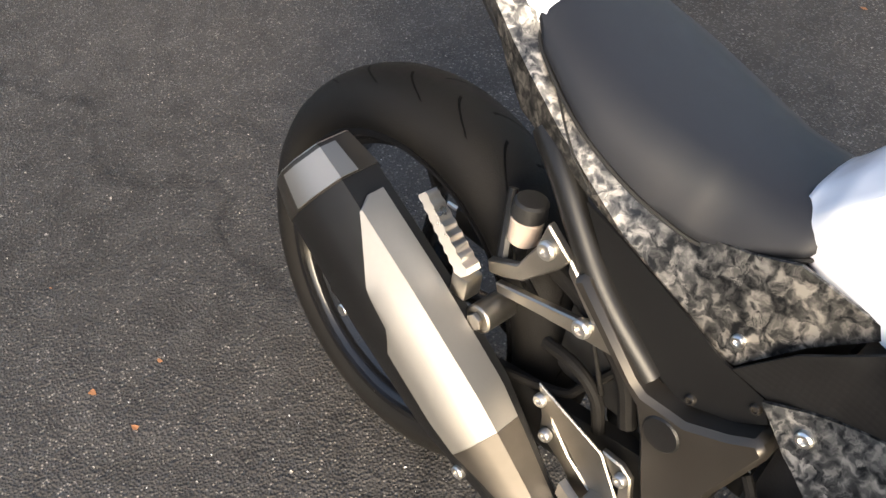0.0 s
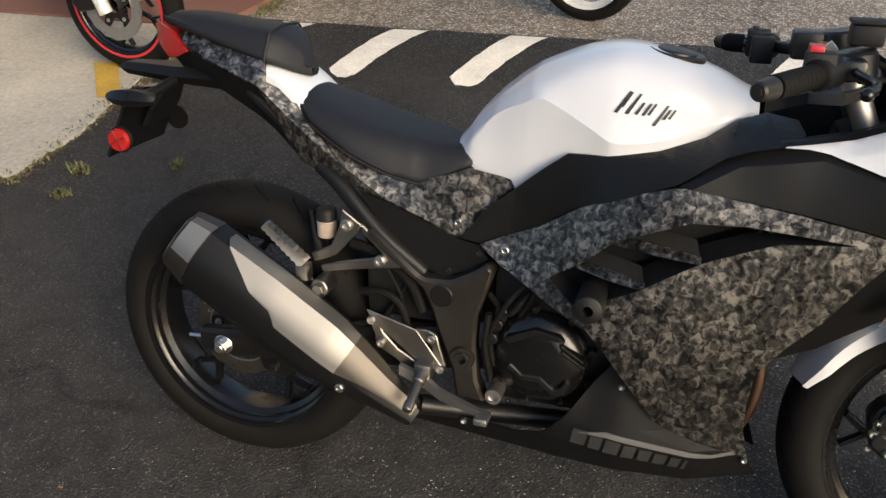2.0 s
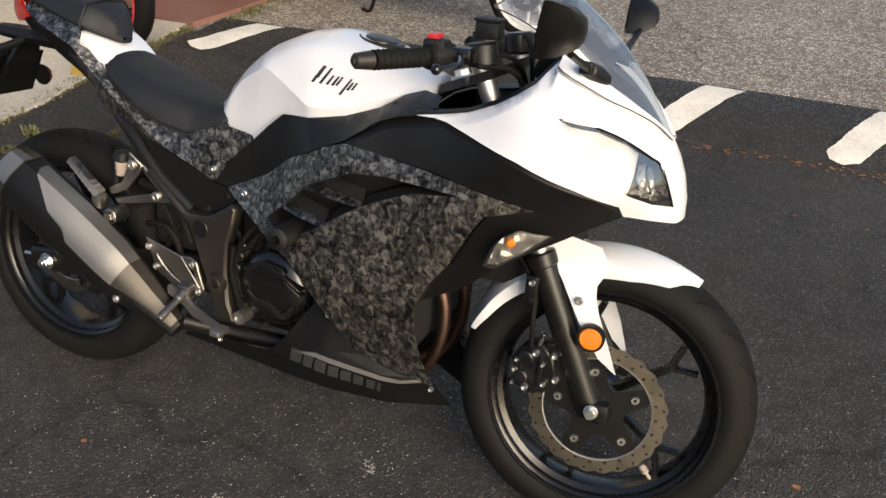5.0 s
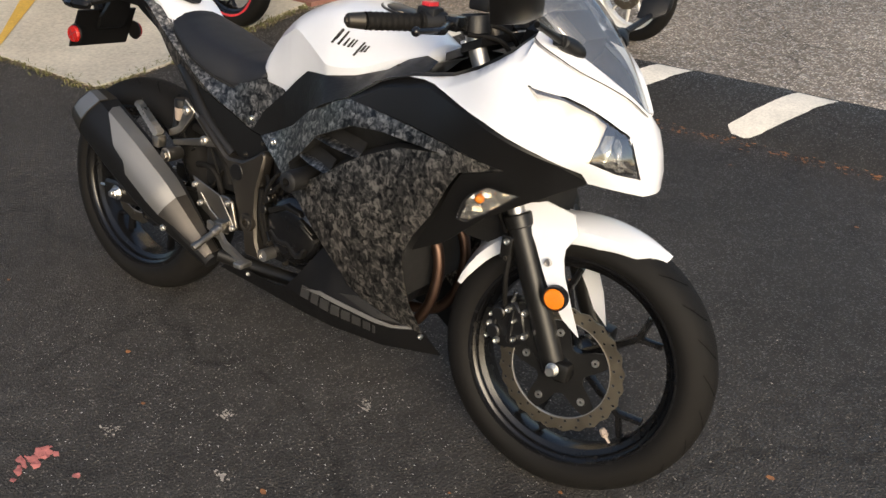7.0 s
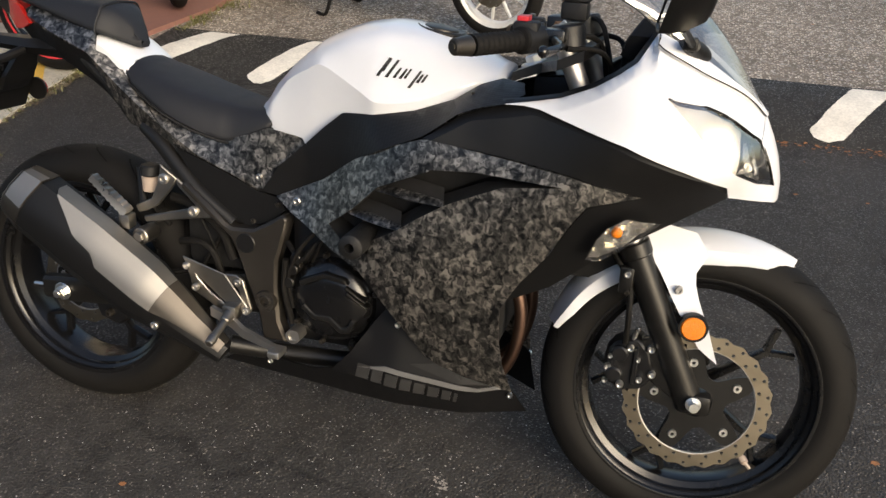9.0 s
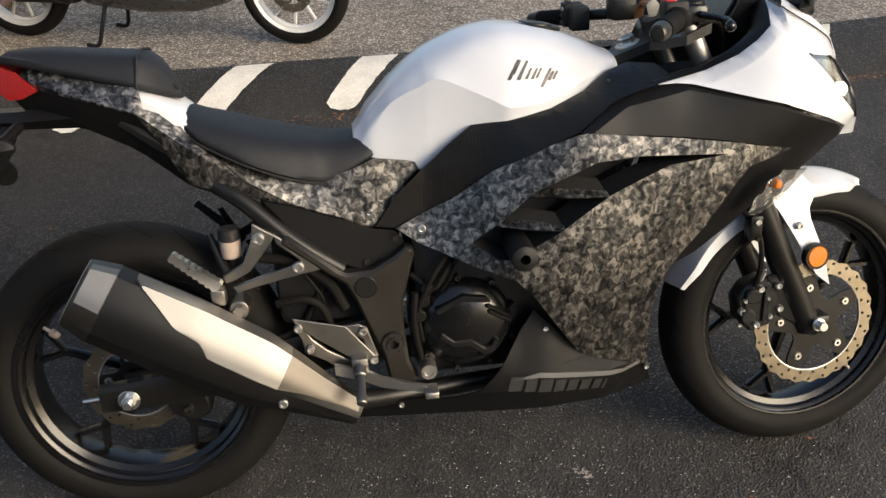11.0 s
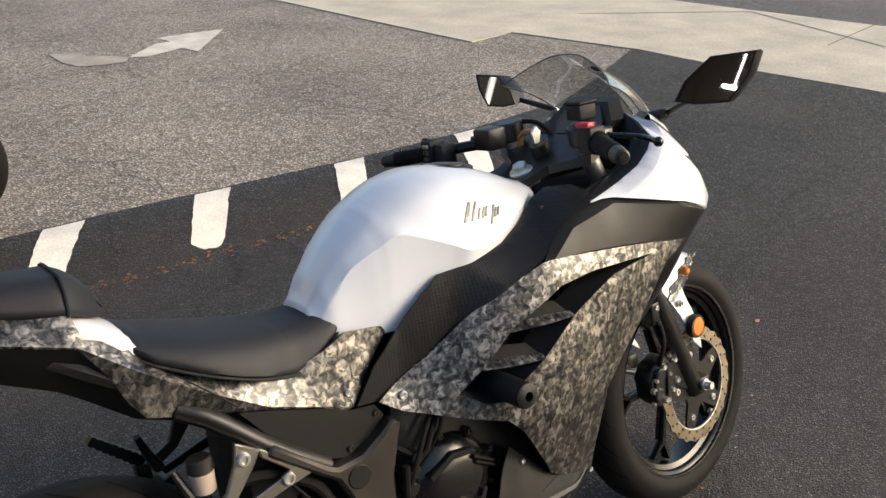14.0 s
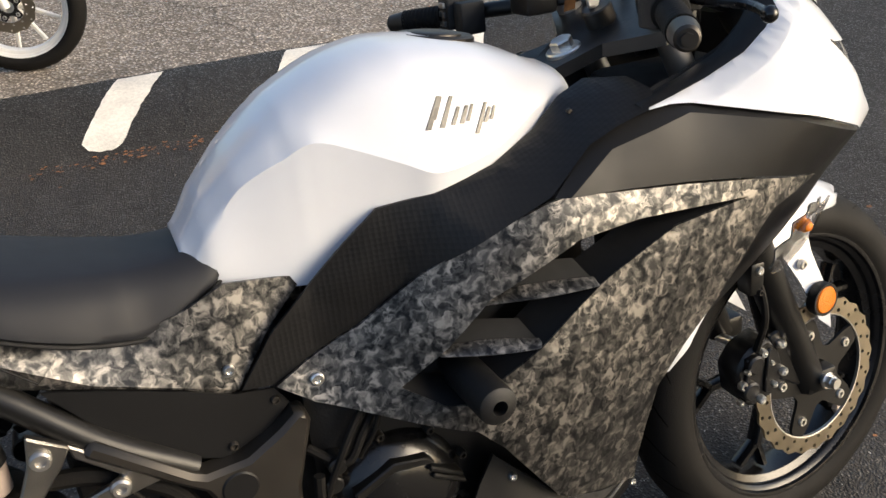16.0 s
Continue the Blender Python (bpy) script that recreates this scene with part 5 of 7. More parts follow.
SEAM = smooth_path([(1.448, 0, .838), (1.446, .010, .8365), (1.419, .042, .865), (1.386, .082, .889), (1.339, .123, .913), (1.293, .143, .937), (1.264, .151, .952), (1.251, .149, .961)], 6)
LOW = smooth_path([(1.444, 0, .842), (1.442, .010, .842), (1.414, .034, .872), (1.38, .066, .902), (1.335, .098, .934), (1.295, .112, .957), (1.27, .118, .969), (1.250, .121, .979)], 6)
TOP = smooth_path([(1.177, 0, 1.106), (1.172, .04, 1.103), (1.160, .09, 1.086), (1.143, .135, 1.063), (1.127, .157, 1.048)], 6)
for s in (-1, 1):
    rows = []
    for k in range(25):
        a, b = between(SEAM, k / 24), between(LOW, k / 24)
        mid = a.lerp(b, .5) + Vector((.003, .004, .004))
        rows.append([(p.x, s * p.y, p.z) for p in (a - Vector((.004, .010, .016)), a - Vector((0, .001, .001)), a.lerp(mid, .5) + Vector((.001, .001, .001)), mid, b, b - Vector((0, .01, .01)))])
    part("screen_base", loft(bmesh.new(), rows, closed=False, caps=False), WHITE, moto, "glossy white panel below the windscreen", 50)
    bm = bmesh.new()
    tube(bm, [(p.x + .0005, s * (p.y + .0005), p.z) for p in SEAM[6:]], .0011, 6, 1)
    part("panel_seam", bm, DARK, moto)
# white strip between the lamps
rows = []
for z, xe, ye, xc in ((.692, 1.482, .047, 1.492), (.727, 1.4745, .064, 1.490), (.768, 1.460, .071, 1.480), (.802, 1.4425, .076, 1.466), (.818, 1.445, .044, 1.458), (.834, 1.447, .012, 1.450)):
    rows.append([(xe + (xc - xe) * math.cos(q * math.pi / 2) ** .8 if abs(q) < 1 else xe, ye * q, z) for q in (-1, -.8, -.5, -.2, 0, .2, .5, .8, 1)])
part("nose_strip", loft(bmesh.new(), rows + [[(x - .02, y, z) for x, y, z in rows[-1]]], closed=False, caps=False), WHITE, moto, "white strip between the headlights", 50)
bm = bmesh.new()
rows = []
for q in range(-12, 13):
    u = abs(q) / 12
    lo, hi = between(LOW, u), between(TOP, u)
    row = []
    for j in range(11):
        v = j / 10
        p = lo.lerp(hi, v)
        bow = math.sin(math.pi * v) * (1 - u * .7)
        p.x += .022 * bow
        p.z += .020 * bow
        row.append(Vector((p.x, math.copysign(p.y, q) if q else 0.0, p.z)))
    rows.append(row)
outer = [[bm.verts.new(p) for p in r] for r in rows]
for a, b in zip(outer, outer[1:]):
    for j in range(10):
        bm.faces.new((a[j], b[j], b[j + 1], a[j + 1]))
screen = part("windscreen", bm, SCREEN, moto, "clear curved windscreen", 60)
bm = bmesh.new()
tube(bm, rows[0][::2] + [rows[i][10] for i in range(1, 24, 2)] + rows[24][::-2], .0014, 6, 2)
part("screen_edge", bm, LOGO_GREY, screen)
screen.visible_shadow = False
# thin black oval laid just inside the screen near its top
bm = bmesh.new()
oval = []
for k in range(20):
    u, v = .22 + .085 * math.cos(math.pi * k / 10), .83 + .030 * math.sin(math.pi * k / 10)
    lo, hi = between(LOW, u), between(TOP, u)
    p = lo.lerp(hi, v)
    bow = math.sin(math.pi * v) * (1 - u * .7)
    oval.append((p.x + .022 * bow - .0015, -p.y, p.z + .020 * bow - .001))
loft(bm, [oval, [(x - .0008, y, z - .0006) for x, y, z in oval]])
part("screen_oval", bm, MATT, screen, "small black oval on the windscreen")
# black cockpit rim that runs from the tank covers up to the screen
for s in (-1, 1):
    edge = [(1.008, .846), (1.05, .852), (1.105, .863), (1.16, .887), (1.196, .910), (1.223, .931), (1.237, .956), (1.248, .978)]
    rows = []
    for x, z in edge:
        w = max(.06, nose_width(x, z) + .001)
        rows.append([(x, s * w, z), (x - .004, s * (w - .012), z + .006), (x - .012, s * (w - .040), z - .004), (x - .01, s * (w - .055), z - .045), (x + .03, s * (w - .06), z - .10)])
    bm = loft(bmesh.new(), rows, closed=False, caps=False)
    part("cockpit_rim", bm, MATT, moto, "matt black cockpit rim", 50)
bm = bmesh.new()
loft(bm, [[(1.185, -.08, .93), (1.20, -.09, .965), (1.225, -.06, 1.0), (1.225, .06, 1.0), (1.20, .09, .965), (1.185, .08, .93)], [(1.21, -.085, .92), (1.235, -.095, .965), (1.255, -.065, 1.005), (1.255, .065, 1.005), (1.235, .095, .965), (1.21, .085, .92)], [(1.28, -.06, .90), (1.30, -.07, .93), (1.31, -.05, .96), (1.31, .05, .96), (1.30, .07, .93), (1.28, .06, .90)]])
dash = part("instrument_panel", bm, MATT, moto, "black instrument panel with a grey display")
bm = bmesh.new()
loft(bm, [[(1.186, -.062, .937), (1.199, -.068, .962), (1.2185, -.045, .992), (1.2185, .045, .992), (1.199, .068, .962), (1.186, .062, .937)], [(1.183, -.06, .938), (1.196, -.066, .963), (1.2155, -.043, .993), (1.2155, .043, .993), (1.196, .066, .963), (1.183, .06, .938)]])
part("display", bm, LOGO_GREY, dash, "grey instrument display")
bm = bmesh.new()
box(bm, (1.10, -.08, .50), (1.30, .08, .84), .02)
box(bm, (1.29, -.05, .72), (1.43, .05, .825), .01)
part("inner_cowl", bm, DARK, moto)

# ---- handlebars ----
bm = bmesh.new()
top = [(1.045, -.055), (1.085, -.135), (1.13, -.135), (1.145, -.06), (1.14, .06), (1.13, .135), (1.085, .135), (1.045, .055), (.99, .03), (.985, -.03)]
lower = [bm.verts.new((x, y, .872 + (x - 1.02) * .44)) for x, y in top]
upper = [bm.verts.new((x, y, .890 + (x - 1.02) * .44)) for x, y in top]
bm.faces.new(lower[::-1])
bm.faces.new(upper)
for i in range(len(top)):
    bm.faces.new((lower[i], lower[(i + 1) % len(top)], upper[(i + 1) % len(top)], upper[i]))
clamp = part("triple_clamp", bm, ENGINE, moto, "black top fork clamp")
bm = bmesh.new()
cyl(bm, (1.022, 0, .888), (1.015, 0, .906), .016, seg=6, bev=.002)
cyl(bm, (1.022, 0, .886), (1.0195, 0, .894), .025, seg=24, bev=.002)
part("stem_nut", bm, CHROME, clamp, "zinc stem nut")
bm = bmesh.new()
cyl(bm, (1.085, 0, .912), (1.073, 0, .940), .021, seg=22, bev=.002)
ign = part("ignition_lock", bm, GUNMETAL, clamp)
bm = bmesh.new()
plate(bm, [(1.062, .938), (1.076, .938), (1.082, .962), (1.070, .975), (1.056, .962)], -.003, .003, .001)
key = part("key", bm, CHROME, ign, "steel key")
bm = bmesh.new()
loft(bm, [[(x + dx, y, z + dz) for dx, dz in ((-.009, -.004), (.009, -.002), (.010, .004), (-.008, .003))] for x, y, z in ((1.066, .006, .962), (1.058, .018, .966), (1.052, .028, .955), (1.052, .032, .938))])
part("key_fob", bm, FOB, key, "brown leather key fob")
for s in (-1, 1):
    root, tip = (Vector((1.085, -.125, .957)), Vector((.958, -.328, .952))) if s < 0 else (Vector((1.066, .122, .938)), Vector((.905, .322, .914)))
    way = (tip - root).normalized()
    bm = bmesh.new()
    cyl(bm, root - way * .01, tip - way * .012, .0115, seg=16)
    bar = part("handlebar", bm, SATIN, moto, "black clip-on handlebar")
    bm = bmesh.new()
    cyl(bm, Vector((1.099, s * .108, .937)), Vector((1.092, s * .108, .978)), .030, seg=22, bev=.004)
    if s > 0:
        box(bm, (1.020, .092, .925), (1.072, .146, .972), .006)
    part("bar_clamp", bm, ENGINE, bar)
    bm = bmesh.new()
    u = way.orthogonal().normalized()
    v = way.cross(u)
    rings = []
    for k in range(41):
        d = (.095 + .115 * k / 40) if s < 0 else (.165 + .07 * k / 40)
        r = .0165 + (.0012 if k % 4 < 2 else 0) + (.005 if k < 3 else 0)
        rings.append([root + way * d + (u * math.cos(a) + v * math.sin(a)) * r for a in (2 * math.pi * i / 18 for i in range(18))])
    loft(bm, rings)
    part("grip", bm, RUBBER, bar, "ribbed black rubber grip")
    bm = bmesh.new()
    cyl(bm, tip - way * .028, tip + way * .008, .0165, .0135, 20, bev=.003)
    cyl(bm, tip + way * .008, tip + way * .011, .007, seg=6)
    part("bar_end", bm, GUNMETAL, bar)
    # switch gear
    bm = bmesh.new()
    d = .072 if s < 0 else .138
    cyl(bm, root + way * (d - .027), root + way * (d + .025), .0235, .0225, 14, bev=.004)
    p = root + way * d
    box(bm, p + Vector((-.030, -.018, -.020)), p + Vector((.012, .018, .030)), .005)
    if s > 0:
        box(bm, p + Vector((-.022, -.050, -.026)), p + Vector((.018, -.020, .022)), .004)
    sw = part("switch_block", bm, GRAIN, bar, "black switch block")
    bm = bmesh.new()
    q = p + Vector((-.016, .008, .030))
    k = 1.6 if s < 0 else 1.0
    box(bm, q + Vector((-.006 * k, -.010 * k, -.002)), q + Vector((.006 * k, .010 * k, .005 * k)), .0015)
    part("switch_button", bm, RED_PAINT if s < 0 else LOGO_GREY, sw, "red switch" if s < 0 else "grey switch")
    if s > 0:
        for dz in (-.010, .004, .017):
            bm = bmesh.new()
            box(bm, p + Vector((-.034, -.012, dz - .004)), p + Vector((-.029, .006, dz + .004)), .001)
            part("switch_button", bm, LOGO_GREY if dz < .01 else STEEL, sw, "small switch")
    # lever
    bm = bmesh.new()
    base = root + way * .045 + Vector((.028, 0, .004))
    end = Vector((1.088, -.300, .952)) if s < 0 else Vector((1.03, .30, .918))
    tube(bm, [base, base + way * .04 + Vector((.02, 0, 0)), base.lerp(end, .62) + Vector((.018, 0, 0)), end], .0065, 10, 6, .0055)
    bmesh.ops.create_uvsphere(bm, u_segments=12, v_segments=8, radius=.0095, matrix=Matrix.Translation(end))
    part("lever", bm, GLOSS, bar, "black lever with a ball end")
    bm = bmesh.new()
    box(bm, base + Vector((-.03, -.02, -.014)), base + Vector((.012, .02, .014)), .004)
    part("lever_perch", bm, GLOSS, bar)
bm = bmesh.new()
box(bm, (1.08, -.120, .985), (1.126, -.080, 1.016), .005)
res = part("brake_fluid_box", bm, GRAIN, moto, "black square brake fluid box")
bm = bmesh.new()
box(bm, (1.078, -.122, 1.0162), (1.128, -.078, 1.0222), .002)
part("lid", bm, GRAIN, res)
for p0, p1, p2 in (((1.10, -.14, .94), (1.16, -.10, .93), (1.19, -.05, .85)), ((1.09, .14, .94), (1.17, .11, .93), (1.18, .05, .85)), ((1.06, -.16, .955), (1.14, -.06, .95), (1.16, .02, .86)), ((1.06, .16, .955), (1.13, .06, .97), (1.17, 0, .87))):
    bm = bmesh.new()
    tube(bm, [p0, p1, p2], .005, 8, 7)
    part("cable", bm, RUBBER, moto)

# ---- mirrors ----
for s in (-1, 1):
    bm = bmesh.new()
    foot = Vector((1.305, s * .126, .957))
    neck = Vector((1.290, .225 * s, .995)) if s < 0 else Vector((1.30, .295, .99))
    tube(bm, [foot, foot + Vector((0, s * .02, .006)), foot.lerp(neck, .6), neck], .0075, 10, 4, .0062)
    out = (neck - foot).normalized()
    wide, tall = Vector((.96, 0, -.28)), out.cross(Vector((.96, 0, -.28))).normalized()
    loft(bm, [[foot + out * d + wide * (a * math.cos(q)) + tall * (b * math.sin(q)) for q in (math.pi * k / 8 for k in range(16))] for d, a, b in ((-.026, .030, .016), (-.014, .030, .017), (-.004, .024, .016), (.006, .018, .014), (.016, .015, .012), (.019, .009, .008))])
    box(bm, foot + out * .022 + Vector((-.013, -.008, -.011)), foot + out * .022 + Vector((.011, .008, .011)), .004)
    mirror = part("mirror", bm, MATT, moto, "angular black rear-view mirror on a stalk")
    RIM = [(.214, .998), (.233, 1.036), (.284, 1.080), (.377, 1.087), (.366, 1.044), (.331, .996), (.263, .992)]
    if s > 0:
        RIM = [(.285 + (y - .214) * .70, .978 + (z - .992) * .86) for y, z in RIM]
    cy, cz = (.30, 1.037) if s < 0 else (.343, 1.017)
    def mring(x, k):
        return [(x + (.10 if s < 0 else -.25) * (y - cy) * k + (.2 if s < 0 else .1) * (z - cz) * k, s * (cy + (y - cy) * k), cz + (z - cz) * k) for y, z in RIM]
    bm = bmesh.new()
    loft(bm, [mring(1.267, .90), mring(1.262, .93), mring(1.262, 1.0), mring(1.274, 1.0), mring(1.300, .86), mring(1.322, .55), mring(1.328, .25)])
    part("mirror_shell", bm, MATT, mirror, angle=42)
    bm = bmesh.new()
    bm.faces.new([bm.verts.new(p) for p in mring(1.264, .9)])
    part("mirror_glass", bm, MIRROR, mirror, "mirror glass")

# ---- engine bay ----
bm = bmesh.new()
box(bm, (.56, -.115, .27), (.98, .115, .60), .03)
engine = part("engine_block", bm, ENGINE, moto, "black engine block")
bm = bmesh.new()
c = Vector((.662, -.118, .388))
spin(bm, [(.0001, -.034), (.045, -.034), (.062, -.028), (.082, -.018), (.092, -.006), (.098, .02), (.098, .04), (.0001, .04)], c, seg=48, closed=False)
cover = part("clutch_cover", bm, GLOSS, engine, "glossy black engine cover")
for poly in ([(.60, .435), (.655, .46), (.70, .452), (.71, .44), (.655, .447), (.605, .422)], [(.605, .375), (.632, .352), (.665, .352), (.692, .330), (.715, .335), (.725, .36), (.715, .362), (.708, .347), (.695, .343), (.668, .365), (.635, .364), (.612, .384)],
             [(.700, .43), (.745, .405), (.747, .410), (.703, .437)], [(.703, .418), (.748, .393), (.750, .398), (.706, .425)]):
    bm = bmesh.new()
    plate(bm, poly, -.156, -.130, .002)
    part("cover_rib", bm, SATIN, cover)
for i in range(9):
    a = 2 * math.pi * i / 9 + .3
    bolt(cover, (c.x + .1 * math.cos(a), -.125, c.z + .1 * math.sin(a)), .0065, GUNMETAL, .008)
bm = bmesh.new()
cyl(bm, (.582, -.150, .300), (.582, -.11, .300), .016, seg=20, hollow=.010)
cyl(bm, (.582, -.146, .300), (.582, -.11, .300), .0099, seg=16)
part("oil_window", bm, STEEL, engine, "round oil sight glass")
bm = bmesh.new()
box(bm, (.70, -.11, .52), (.98, .11, .74), .03)
part("airbox", bm, DARK, moto)
bm = bmesh.new()
box(bm, (.985, -.145, .33), (1.01, .145, .62), .008)
radiator = part("radiator", bm, DARK, moto, "black radiator")
for s in (-1, 1):
    bm = bmesh.new()
    tube(bm, [(.985, s * .05, .47), (1.032, s * .055, .45), (1.048, s * .058, .38), (1.03, s * .06, .29), (.975, s * .055, .225), (.85, s * .04, .205)], .0135, 14, 8)
    part("header_pipe", bm, COPPER, engine, "heat-tinted exhaust header")
bm = bmesh.new()
tube(bm, [(.85, -.05, .225), (.66, -.08, .228), (.53, -.115, .240), (.44, -.160, .262)], .020, 14, 6)
part("link_pipe", bm, SATIN, exhaust)
for pts, r in (([(.56, -.12, .50), (.60, -.14, .475), (.63, -.135, .51), (.66, -.12, .54)], .006), ([(.575, -.13, .36), (.57, -.14, .43), (.60, -.145, .50), (.64, -.13, .55)], .005), ([(.57, -.125, .32), (.56, -.138, .40), (.565, -.14, .47)], .007),
               ([(.62, -.13, .47), (.645, -.145, .52), (.655, -.13, .57)], .004)):
    bm = bmesh.new()
    tube(bm, pts, r, 8, 6)
    part("engine_hose", bm, RUBBER, engine)
for z in (.42, .475, .45):
    bm = bmesh.new()
    cyl(bm, (.572 + (z - .42) * .3, -.145, z), (.572 + (z - .42) * .3, -.115, z), .012, seg=14, bev=.002)
    part("engine_plug", bm, SATIN, engine)

# ---- frame, swingarm ----
FRAME_SIDE = [(.335, .607), (.425, .527), (.44, .519), (.489, .522), (.53, .545), (.556, .565), (.571, .553), (.555, .50), (.543, .46), (.540, .40), (.545, .322), (.565, .275), (.505, .275), (.495, .339), (.468, .41), (.452, .46), (.435, .497), (.405, .520), (.32, .592)]
for s in (-1, 1):
    bm = bmesh.new()
    plate(bm, FRAME_SIDE, s * .138, s * .100, .006)
    fr = part("frame_plate", bm, GUNMETAL, moto, "dark grey steel frame side plate")
    bm = bmesh.new()
    cyl(bm, (.473, s * .1405, .490), (.473, s * .13, .490), .022, seg=28, bev=.002)
    part("pivot_cap", bm, MATT, fr)
    bm = bmesh.new()
    spin(bm, [(.009, s * .010), (.013, s * .010), (.015, s * .006), (.022, s * .006), (.024, 0), (.024, -s * .01), (.009, -s * .01)], (.517, s * .140, .368), seg=26)
    piv = part("swingarm_pivot", bm, GUNMETAL, fr, "drilled pivot boss")
    # solid black discs give the boss the dark of drilled holes
    for i in range(4):
        a = math.pi / 2 * i + .5
        bm = bmesh.new()
        cyl(bm, (.517 + .0185 * math.cos(a), s * .1465, .368 + .0185 * math.sin(a)), (.517 + .0185 * math.cos(a), s * .144, .368 + .0185 * math.sin(a)), .0028, seg=10)
        part("pivot_hole_shade", bm, DARK, piv)
    bm = bmesh.new()
    tube(bm, [(.215, s * .085, .700), (.262, s * .100, .668), (.345, s * .114, .588), (.43, s * .110, .520)], .0165, 14, 5)
    part("subframe_tube", bm, SATIN, fr)
    bm = bmesh.new()
    rings = []
    for x, z, hh, yc in ((-.05, .306, .026, .128), (.02, .309, .030, .128), (.16, .325, .036, .120), (.32, .348, .042, .110), (.50, .37, .045, .10)):
        rings.append([(x, s * (yc + .016), z - hh * .7), (x, s * (yc + .016), z + hh * .7), (x, s * (yc + .010), z + hh), (x, s * (yc - .010), z + hh), (x, s * (yc - .016), z + hh * .7), (x, s * (yc - .016), z - hh * .7), (x, s * (yc - .010), z - hh), (x, s * (yc + .010), z - hh)])
    loft(bm, rings)
    arm = part("swingarm", bm, SATIN, moto, "black box-section swingarm")
    bm = bmesh.new()
    cyl(bm, (REAR.x, s * .160, REAR.z), (REAR.x, s * .1445, REAR.z), .0135, seg=6, bev=.0015)
    cyl(bm, (REAR.x, s * .1475, REAR.z), (REAR.x, s * .1443, REAR.z), .021, seg=24, bev=.001)
    cyl(bm, (REAR.x, s * .168, REAR.z), (REAR.x, s * .1601, REAR.z), .009, seg=14, bev=.001)
    part("axle_nut", bm, CHROME, arm, "zinc axle nut")
    bm = bmesh.new()
    tube(bm, [(-.045, s * .13, .307), (-.085, s * .13, .305)], .004, 8, 0)
    part("chain_adjuster", bm, CHROME, arm)
bm = bmesh.new()
plate(bm, [(.06, .275), (.075, .24), (.12, .225), (.15, .245), (.145, .29), (.10, .30)], -.115, -.04, .006)
rear_cal = part("rear_caliper", bm, ENGINE, moto, "black rear brake caliper")
bolt(rear_cal, (.105, -.117, .258), .010, GUNMETAL, .01)
bm = bmesh.new()
tube(bm, [(.40, -.09, .50), (.36, -.10, .43), (.33, -.11, .40), (.20, -.135, .375), (.05, -.14, .36), (.0, -.12, .345)], .006, 8, 6)
part("rear_brake_hose", bm, RUBBER, moto)
bm = bmesh.new()
cyl(bm, (.40, 0, .32), (.45, 0, .62), .045, seg=24, bev=.006)
part("shock_absorber", bm, SATIN, moto)
bm = bmesh.new()
box(bm, (.30, -.09, .40), (.50, .09, .66), .02)
part("battery_box", bm, DARK, moto)
for pts, r in (([(.28, -.10, .555), (.33, -.105, .545), (.40, -.11, .50), (.43, -.115, .44)], .011), ([(.30, -.11, .46), (.35, -.12, .47), (.385, -.12, .45), (.40, -.115, .40)], .008), ([(.36, -.12, .52), (.385, -.125, .48), (.39, -.12, .46)], .003)):
    bm = bmesh.new()
    tube(bm, pts, r, 10, 6)
    part("hose", bm, RUBBER, moto)

